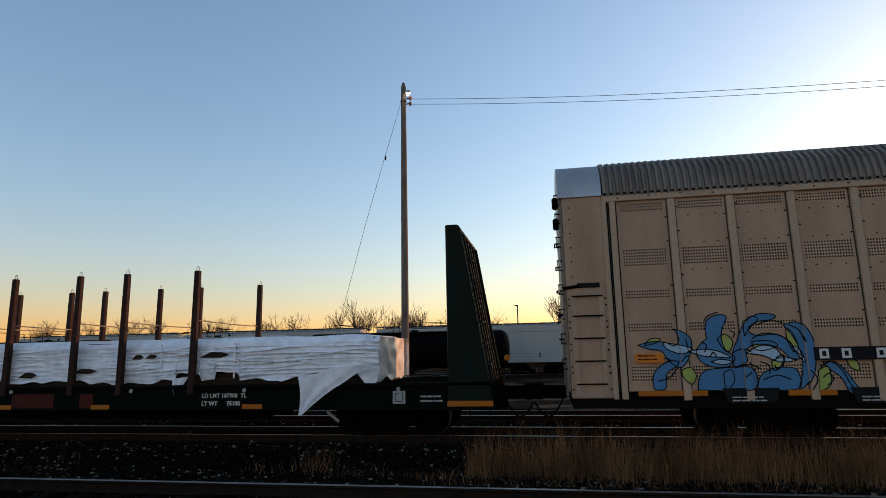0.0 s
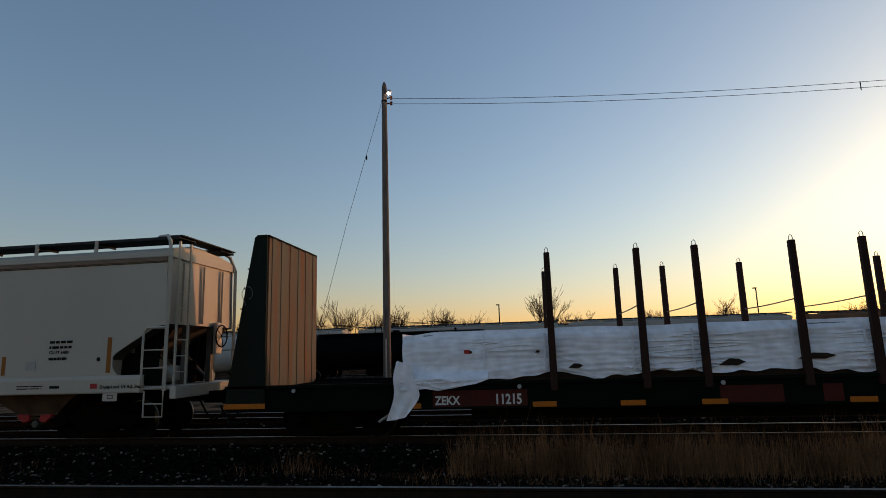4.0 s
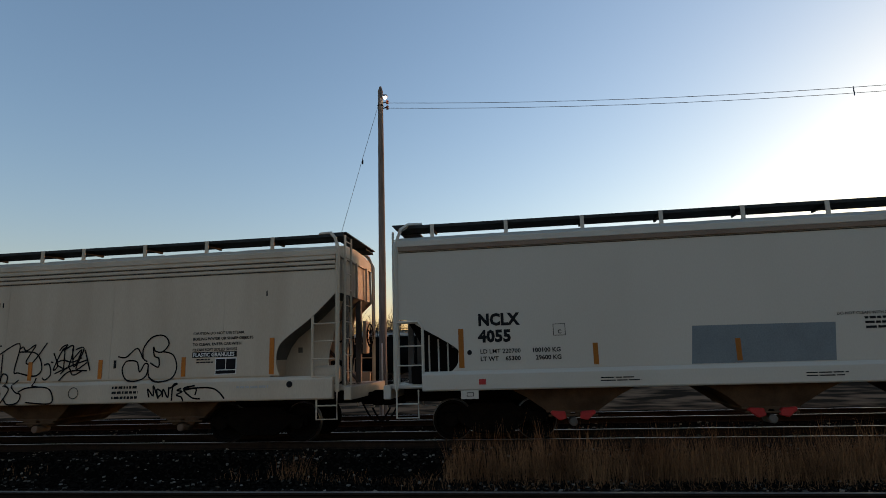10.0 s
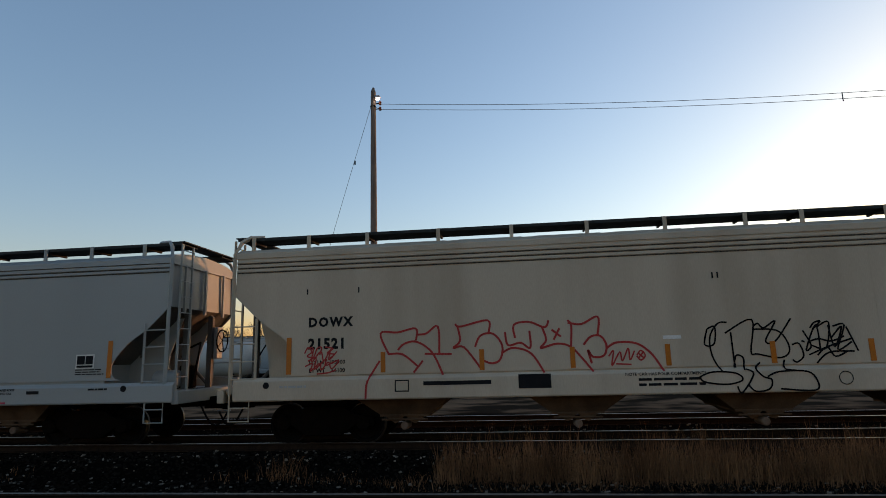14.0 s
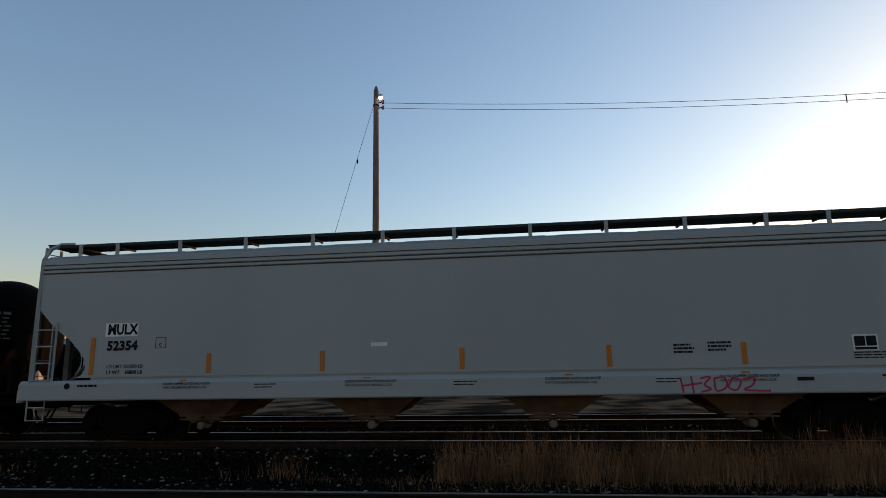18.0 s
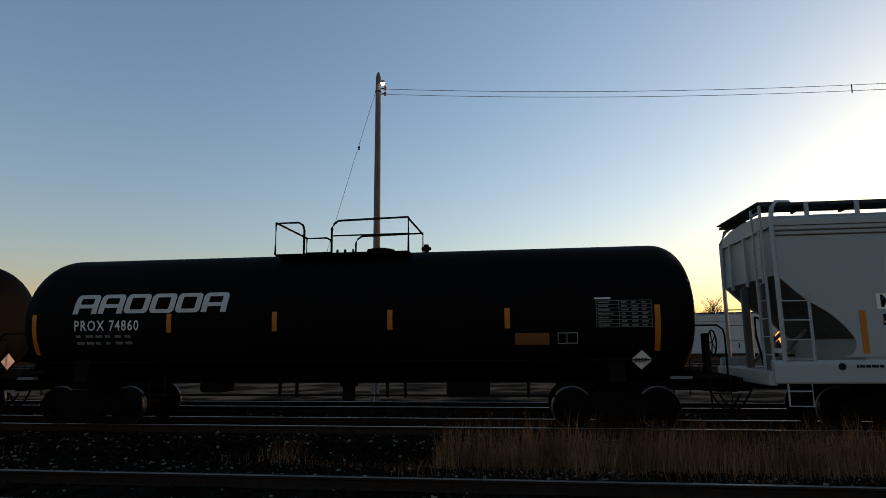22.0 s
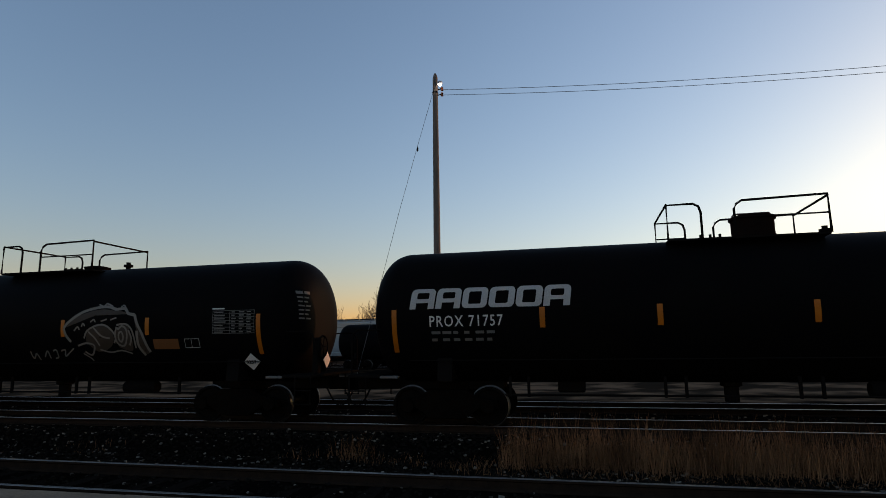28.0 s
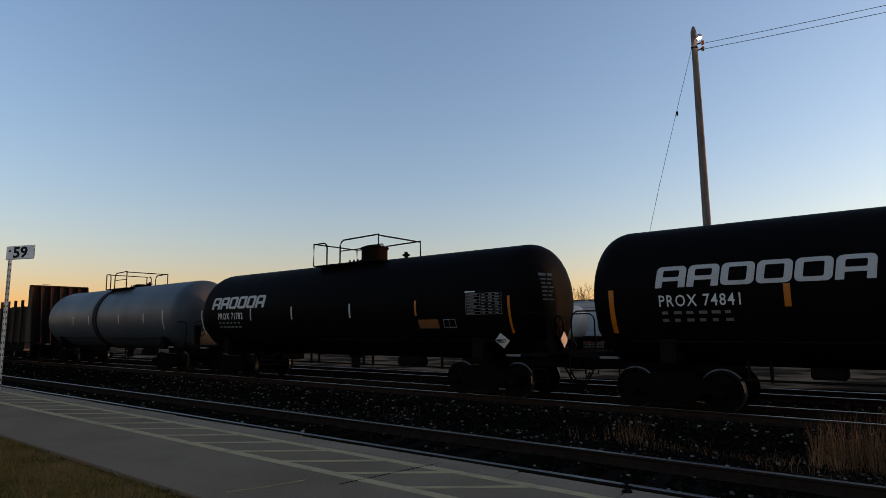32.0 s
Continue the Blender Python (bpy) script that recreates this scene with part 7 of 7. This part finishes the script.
spray(rack, 'graffiti_line', 'ink', 0.024, RACK_SIDE, ((4.46, 1.32), (4.56, 1.16), (4.46, 0.96)))
spray(rack, 'graffiti_line', 'ink', 0.024, RACK_SIDE, ((4.66, 1.37), (4.85, 1.47), (5.02, 1.31), (5.13, 1.06), (5.29, 0.8)))
spray(rack, 'graffiti_line', 'ink', 0.024, RACK_SIDE, ((4.68, 1.18), (4.8, 1.26), (4.85, 1.14), (4.74, 1.04)))
spray(rack, 'graffiti_line', 'ink', 0.024, RACK_SIDE, ((1.72, 1.52), (1.89, 1.58), (2.04, 1.52)))
spray(rack, 'graffiti_line', 'ink', 0.024, RACK_SIDE, ((3.13, 2.09), (3.22, 2.04), (3.18, 1.95)))
spray(rack, 'graffiti_line', 'ink', 0.024, RACK_SIDE, ((4.2, 2.17), (4.36, 2.07), (4.45, 1.84)))
spray(rack, 'graffiti_line', 'ink', 0.024, RACK_SIDE, ((1.74, 1.14), (1.96, 1.21), (2.13, 1.41)))
spray(rack, 'graffiti_line', 'ink', 0.024, RACK_SIDE, ((2.68, 2.27), (2.76, 2.38), (2.96, 2.45)))
spray(rack, 'graffiti_line', 'ink', 0.024, RACK_SIDE, ((2.3, 1.95), (2.33, 1.75)))
spray(rack, 'graffiti_line', 'ink', 0.024, RACK_SIDE, ((3.64, 1.15), (3.9, 1.23), (4.13, 1.15)))

# ---- utility pole, guy and wires ----
POLE_X, POLE_Y = -5.05, 20.3
pole = thing("utility_pole", "tall weathered wooden pole with a lit lamp, insulators and wires", "utility pole", at=(POLE_X, POLE_Y, -0.3))
bm = bmesh.new()
lathe(bm, [(-0.2, 0.145), (3, 0.135), (6, 0.125), (9, 0.112), (12.1, 0.095), (12.26, 0.05), (12.3, 0.02)], "z", 16)
part("shaft", bm, "pole", pole, "grey-brown weathered shaft", smooth=True)
for z in (11.62, 11.4):
    part("bracket", bar([(0.1, 0, z), (0.26, -0.02, z + 0.02)], 0.022), "black", pole)
    bm = bmesh.new()
    lathe(bm, [(z - 0.07, 0.02), (z - 0.06, 0.05), (z - 0.02, 0.055), (z, 0.03), (z + 0.03, 0.055), (z + 0.07, 0.04), (z + 0.09, 0.015)], "z", 12, (0.27, -0.02, 0))
    part("insulator", bm, "ceramic", pole, "brown ceramic insulator", smooth=True)
part("lamp_arm", bar([(0.08, -0.05, 11.86), (0.18, -0.12, 11.9), (0.26, -0.16, 11.86)], 0.02), "black", pole)
bm = bmesh.new()
lathe(bm, [(11.86, 0.03), (11.84, 0.09), (11.78, 0.11), (11.75, 0.1)], "z", 16, (0.22, -0.2, 0))
part("lamp_hood", bm, "galv", pole, smooth=True)
bm = bmesh.new()
lathe(bm, [(11.755, 0.03), (11.745, 0.06), (11.715, 0.068), (11.675, 0.045), (11.66, 0.015)], "z", 16, (0.22, -0.2, 0))
part("lamp_globe", bm, "glow", pole, "glowing white lamp globe", smooth=True)
part("pole_band", boxes((-0.11, 0.11, -0.11, 0.11, 11.48, 11.54)), "black", pole, bevel=0.03)
part("cable_guard", boxes((-0.02, 0.03, -0.18, -0.13, 0.0, 2.6)), "galv", pole, "pale metal cable guard", bevel=0.008)
part("guy_wire", bar([(-0.1, 0, 11.5), (-0.76, 0, 9.3), (-1.46, 0, 6.9), (-3.35, 0, -0.1)], 0.008, 5), "wire", pole)
bm = bmesh.new()
lathe(bm, [(9.25, 0.015), (9.27, 0.03), (9.4, 0.03), (9.42, 0.015)], "z", 8, (-0.71, 0, 0))
part("guy_strain", bm, "black", pole, "dark strain insulator on the guy")
for k, (z, d) in enumerate(((11.59, 0.0), (11.38, 0.03))):
    span = 42.0
    pts = [(0.27 + span * i / 24, -0.02 - 0.05 * d, z + 0.25 * i / 24 - 4.45 * (i / 24) * (1 - i / 24)) for i in range(25)]
    part("overhead_wire", bar(pts, 0.0095, 5), "wire", pole, "thin overhead wire")
part("wire_spacer", bar([(16.43, -0.02, 10.34), (16.43, -0.02, 10.66)], 0.018, 5), "wire", pole)

# ---- mile sign beside the platform ----
sign = thing("number_sign", "white metal number sign with black digits on a thin post", "sign", at=(-12.1, 3.2, 0.16))
part("post", boxes((-0.025, 0.025, -0.02, 0.02, 0, 2.84)), "galv", sign, "dark perforated metal post", bevel=0.005)
for k in range(26):
    part("post_hole", boxes((0.0252, 0.0262, -0.008, 0.008, 0.2 + k * 0.1, 0.24 + k * 0.1), (-0.01, 0.01, -0.0212, -0.0202, 0.2 + k * 0.1, 0.24 + k * 0.1)), "ink", sign)
face = part("plate", boxes((-0.06, 0.58, -0.035, -0.03, 2.8, 3.02)), "signwhite", sign, "white plate with a dark edge", bevel=0.002)
rim = boxes((-0.065, 0.585, -0.03, -0.027, 2.795, 3.025))
part("plate_rim", rim, "ink", sign)
words("59", 0.25, 0.1, 2.83, -0.038, "ink", sign, stretch=1.35)
panel(sign, "dot", 0.0, 0.045, 2.93, 2.96, -0.036, "ink")
sign.rotation_euler = (0, 0, radians(20))

# ---- parked cars in the yard ----
PARK = "parked freight cars in the yard"
LINE_A, LINE_B = 48.0, 56.0
for x, L, mat, label in ((-11.9, 17.2, "tank", "parked black tank car with railings on top"), (-29.8, 15.4, "farwhite", "parked white tank car with coloured decals"), (-47.2, 15.6, "tank", "parked black tank car in the yard"), (-64.5, 15.6, "farwhite", "parked white tank car in the yard"), (-82.0, 15.6, "tank", "parked black tank car in the yard"), (-99.5, 15.6, "farwhite", "parked white tank car in the yard")):
    c = tank_car(x, L, mat, label, keyed=False, y0=LINE_A, group=PARK, z0=-0.25, near=False, p0=-5.5 if x == -11.9 else -1.6, p1=5.5 if x == -11.9 else 1.6, seg=32, R=1.5, zc=2.35)
    if x == -29.8:
        panel(c, "decal", -7.0, -5.4, 1.6, 2.35, -1.52, "purple", "purple decal")
        panel(c, "decal", -5.0, -4.3, 1.6, 2.3, -1.52, "yellow", "yellow decal")
        panel(c, "decal", 0.2, 1.2, 1.3, 1.8, -1.52, "teal", "teal valve box")
    if x == -11.9:
        words("TILX", 0.25, 6.6, 2.9, -1.47, "white", c)
        bars(5.2, 2.4, 1.6, 3, 0.35, 0.09, -1.56, "chalk", c, seed=77)
        bm = bmesh.new()
        lathe(bm, [(-1.6, 0.24), (-1.58, 0.25), (-1.5, 0.25)], "y", 18, (8.5, 0, 1.6))
        part("yellow_disc", bm, "yellow", c, "round yellow disc")
# cars at 53.4 and 73.5 are unseen; they lengthen the row against low sun
for x, mat, label in ((-7.0, "farwhite", "parked white covered hopper car"), (12.9, "farwhite", "parked white covered hopper car with a dark roof edge"), (-27.5, "farwhite", "parked white covered hopper car"), (-47.6, "farwhite", "parked white covered hopper car"), (33.2, "farbrown", "parked rusty brown covered hopper car"), (53.4, "farbrown", "parked rusty brown covered hopper car"), (73.5, "farwhite", "parked white covered hopper car")):
    h = hopper(x, 9.4, mat, label, keyed=False, y0=LINE_B, z0=-0.25, group=PARK, near=False, lift=0.08, ribs=(3.9,), bays=(-5.6, -1.9, 1.9, 5.6))
    if x == 12.9:
        words("SAHX", 0.5, -8.2, 2.2, -1.52, "ink", h)
        words("CAI", 0.5, 8.0, 3.4, -1.52, "ink", h)
    reflectors(h, [(-6, 1.5, 1.95), (-2, 1.5, 1.95), (2, 1.5, 1.95), (6, 1.5, 1.95)], -1.51, mat="ink")
hopper(4.6, 9.4, "farwhite", "parked white covered hopper car on the far line", keyed=False, y0=62.0, z0=-0.3, group=PARK, near=False, lift=0.08, ribs=(3.9,), bays=(-5.6, -1.9, 1.9, 5.6))
track("track_6", 62.0, -120, 120, "farthest yard rails behind the hopper cars", z=-0.3)
track("track_5", LINE_B, -200, 160, "far yard rails under parked hopper cars", z=-0.25)

# ---- bare trees and yard lights ----
def bare_tree(x, y, height, spread, seed, z0=-0.45):
    rnd = random.Random(seed)
    t = thing("bare_tree", "leafless winter tree with fine bare twigs", "tree", "bare trees behind the yard", at=(x, y, z0))
    trunk, crown = bmesh.new(), bmesh.new()

    def grow(bm, p, d, length, r, level):
        pts = [p]
        n = 4 if level < 2 else 3
        for k in range(n):
            d = (d + Vector((rnd.uniform(-1, 1), rnd.uniform(-1, 1), rnd.uniform(-0.3, 0.8))) * 0.16).normalized()
            pts.append(pts[-1] + d * length / n)
        sweep(bm, pts, r, 5 if level < 2 else 3, r_end=r * 0.55)
        if level >= 5:
            return
        kids = (5, 4, 4, 3, 2)[level]
        for k in range(kids):
            at = pts[-1] if k == 0 else pts[rnd.randint(max(1, n - 2), n)]
            side = Vector((rnd.uniform(-1, 1), rnd.uniform(-1, 1), rnd.uniform(-0.1, 0.7)))
            nd = (d * 0.75 + side * spread).normalized()
            grow(crown, at, nd, length * rnd.uniform(0.58, 0.85), max(0.026, r * 0.6), level + 1)

    grow(trunk, Vector((0, 0, 0)), Vector((rnd.uniform(-0.05, 0.05), 0, 1)), height * 0.34, height * 0.02, 0)
    part("trunk", trunk, "bark", t)
    part("crown", crown, "bark", t, "crown of fine bare twigs")
    return t


TREES = ((-77, 95, 9.6, 0.75), (-70, 97, 8.8, 0.8), (-83, 96, 8.6, 0.8), (-58, 95, 8.8, 0.7), (-48, 95, 10.0, 0.75), (-43, 98, 9.0, 0.7), (-31, 94, 11.4, 0.7), (-26, 97, 10.0, 0.7), (-22, 95, 10.8, 0.7), (-14.5, 95, 9.5, 0.75), (-9, 96, 9.3, 0.7), (2.5, 95, 10.6, 0.5), (7, 97, 8.9, 0.7), (18.3, 95, 8.6, 0.5), (28.3, 95, 8.9, 0.8), (-100, 100, 10, 0.75), (-118, 102, 10, 0.75), (-140, 104, 10, 0.75), (-38, 100, 9.0, 0.7), (50, 98, 9, 0.75))
for i, (x, y, h, s) in enumerate(TREES):
    bare_tree(x, y, h, s, 40 + i)
for x, h in ((-5.0, 9.6), (34.2, 10.6)):
    yl = thing("yard_light", "slim dark yard light on a tall post", "street lamp", "yard lights", at=(x, 95, -0.45))
    part("post", bar([(0, 0, 0), (0, 0, h)], 0.09, 8), "black", yl)
    part("lamp_head", boxes((-0.45, 0.1, -0.15, 0.15, h - 0.05, h + 0.12)), "black", yl, bevel=0.03)

# distant low tree line
rnd = random.Random(9)
bm = bmesh.new()
x = -900.0
while x < 900:
    w, h = rnd.uniform(6, 14), rnd.uniform(2.5, 4.5)
    for k in range(10):
        a = x + rnd.uniform(0, w)
        top = h * rnd.uniform(0.6, 1.0)
        bx = rnd.uniform(0.25, 0.6)
        va = [bm.verts.new(p) for p in ((a - bx, 260 + rnd.uniform(-8, 8), -1), (a + bx, 260, -1), (a + bx * 0.3, 261, top), (a - bx * 0.4, 261, top * 0.9))]
        bm.faces.new(va)
    x += w * 0.6
treeline = part("far_scrub", bm, "bark", None)
tagged(treeline, "distant band of low leafless scrub along the horizon", "scrub", kind="stuff")


# ---- grass and stones ----
def blades(name, label, roots, mat, width=(0.006, 0.011), category="grass"):
    verts, faces = [], []
    rnd = random.Random(len(roots))
    for x, y, z, h, lean in roots:
        a = rnd.uniform(0, math.pi)
        w = rnd.uniform(*width) / 2
        cx, cy = math.cos(a) * w, math.sin(a) * w
        lx, ly = rnd.uniform(-1, 1) * lean * h, rnd.uniform(-1, 1) * lean * h
        i = len(verts)
        verts += [(x - cx, y - cy, z), (x + cx, y + cy, z), (x + lx * 0.4 + cx * 0.8, y + ly * 0.4 + cy * 0.8, z + h * 0.6), (x + lx * 0.4 - cx * 0.8, y + ly * 0.4 - cy * 0.8, z + h * 0.6), (x + lx, y + ly, z + h)]
        faces += [(i, i + 1, i + 2, i + 3), (i + 3, i + 2, i + 4)]
    me = bpy.data.meshes.new(name)
    me.from_pydata(verts, [], faces)
    me.materials.append(M[mat])
    return tagged(new(name, me), label, category, kind="stuff")


def lie(y, x):
    return ground_height(y) + noise.noise((x * 0.8, y * 0.8, 0)) * 0.03


rnd = random.Random(3)
roots = []
for _ in range(21000):
    x, y = rnd.uniform(-1.6, 17), rnd.triangular(10.3, 11.75, 11.0)
    clump = noise.noise((x * 1.1, y * 1.1, 3)) + 0.5 * noise.noise((x * 3.1, y * 2.0, 8))
    if clump < -0.75 + 0.1 * max(0.0, x - 3.0) or rnd.random() > 0.45 + (x + 1.6) * 0.16:
        continue
    tall = 1.0 if rnd.random() < 0.25 else 0.62
    roots.append((x, y, lie(y, x) - 0.02, rnd.uniform(0.45, 0.98) * tall * (0.9 + 0.4 * clump), 0.3))
blades("tall_dry_grass", "tall dry tan grass standing between the tracks", roots, "drygrass", (0.005, 0.01))
roots = []
for cx, cy, n, r, h in ((-4.45, 11.0, 130, 0.45, 0.55), (-3.6, 10.7, 90, 0.7, 0.25), (-2.4, 10.5, 110, 0.6, 0.22), (-5.4, 10.9, 50, 0.6, 0.25), (-10.5, 11.0, 70, 0.9, 0.2), (-14, 10.8, 50, 1.0, 0.2), (-20, 11, 60, 1.5, 0.2)):
    for _ in range(n):
        a, d = rnd.uniform(0, math.tau), r * rnd.random() ** 0.7
        x, y = cx + d * math.cos(a), cy + d * math.sin(a) * 0.6
        roots.append((x, y, lie(y, x) - 0.02, h * rnd.uniform(0.3, 0.85), 0.6))
for _ in range(1500):
    x, y = rnd.uniform(-2.2, 16), rnd.triangular(9.3, 11.2, 10.6)
    roots.append((x, y, lie(y, x) - 0.01, rnd.uniform(0.06, 0.28), 1.0))
for _ in range(700):
    x, y = rnd.uniform(-1.8, 15), rnd.uniform(9.0, 10.5)
    roots.append((x, y, lie(y, x) + 0.03, rnd.uniform(0.05, 0.09), 3.0))
blades("weed_tufts", "low dry weed tufts among the ballast stones", roots, "drygrass", (0.004, 0.007))
roots = []
for _ in range(26000):
    x, y = rnd.uniform(-13, -2), rnd.uniform(0.8, 3.13)
    roots.append((x, y, 0.14, rnd.uniform(0.025, 0.07), 0.9))
blades("lawn_grass", "short dry lawn grass beside the platform", roots, "turf", (0.006, 0.012))


def stones(name, label, areas, mat, size=(0.014, 0.036)):
    rng = np.random.default_rng(7)
    cube = np.array([(x, y, z) for x in (-1, 1) for y in (-1, 1) for z in (-1, 1)], float)
    quad = np.array([(0, 1, 3, 2), (4, 6, 7, 5), (0, 4, 5, 1), (2, 3, 7, 6), (0, 2, 6, 4), (1, 5, 7, 3)])
    allv, allf, n = [], [], 0
    for x0, x1, y0, y1, count, lift in areas:
        for _ in range(count):
            x, y = rng.uniform(x0, x1), rng.uniform(y0, y1)
            s = rng.uniform(*size) * np.array([1, rng.uniform(0.6, 1), rng.uniform(0.45, 0.85)])
            v = cube * s * rng.uniform(0.55, 1.1, (8, 3))
            a, b = rng.uniform(0, math.tau), rng.uniform(-0.5, 0.5)
            c, d = math.cos(a), math.sin(a)
            e, f = math.cos(b), math.sin(b)
            v = v @ np.array([[c, d, 0], [-d, c, 0], [0, 0, 1]]) @ np.array([[1, 0, 0], [0, e, f], [0, -f, e]])
            v += (x, y, lie(y, x) + lift + 0.008)
            allv.append(v)
            allf.append(quad + n)
            n += 8
    me = bpy.data.meshes.new(name)
    me.from_pydata(np.concatenate(allv).tolist(), [], np.concatenate(allf).tolist())
    me.materials.append(M[mat])
    return tagged(new(name, me), label, "ballast", kind="stuff")


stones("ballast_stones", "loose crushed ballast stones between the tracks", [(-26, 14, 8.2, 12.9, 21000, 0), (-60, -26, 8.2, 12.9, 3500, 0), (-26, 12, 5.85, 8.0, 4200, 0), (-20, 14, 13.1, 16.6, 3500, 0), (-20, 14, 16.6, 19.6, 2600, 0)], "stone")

# ---- ties ----
for tr, y, x0, x1, lift in ((near_track, NEAR_Y, -32, 8, 0.0), (train_track, TRAIN_Y, -42, 22, 0.0), (back_track, BACK_Y, -34, 18, 0.0)):
    cx = tr.location.x
    k = 0
    x = x0
    while x < x1:
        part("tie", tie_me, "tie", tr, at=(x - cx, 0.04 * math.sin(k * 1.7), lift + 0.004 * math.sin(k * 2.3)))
        k += 1
        x += 0.56


def motions():
    for car, u in train_cars:
        walk(car, [(t, pose(u + s, TRAIN_Y, 0)) for t, s in ROLLED])
    for w, x in wheel_spins:
        walk(w, [(t, pose(x, 0, WHEEL_R, 0, math.degrees(s / WHEEL_R) % 360, 0)) for t, s in SPIN])


motions()
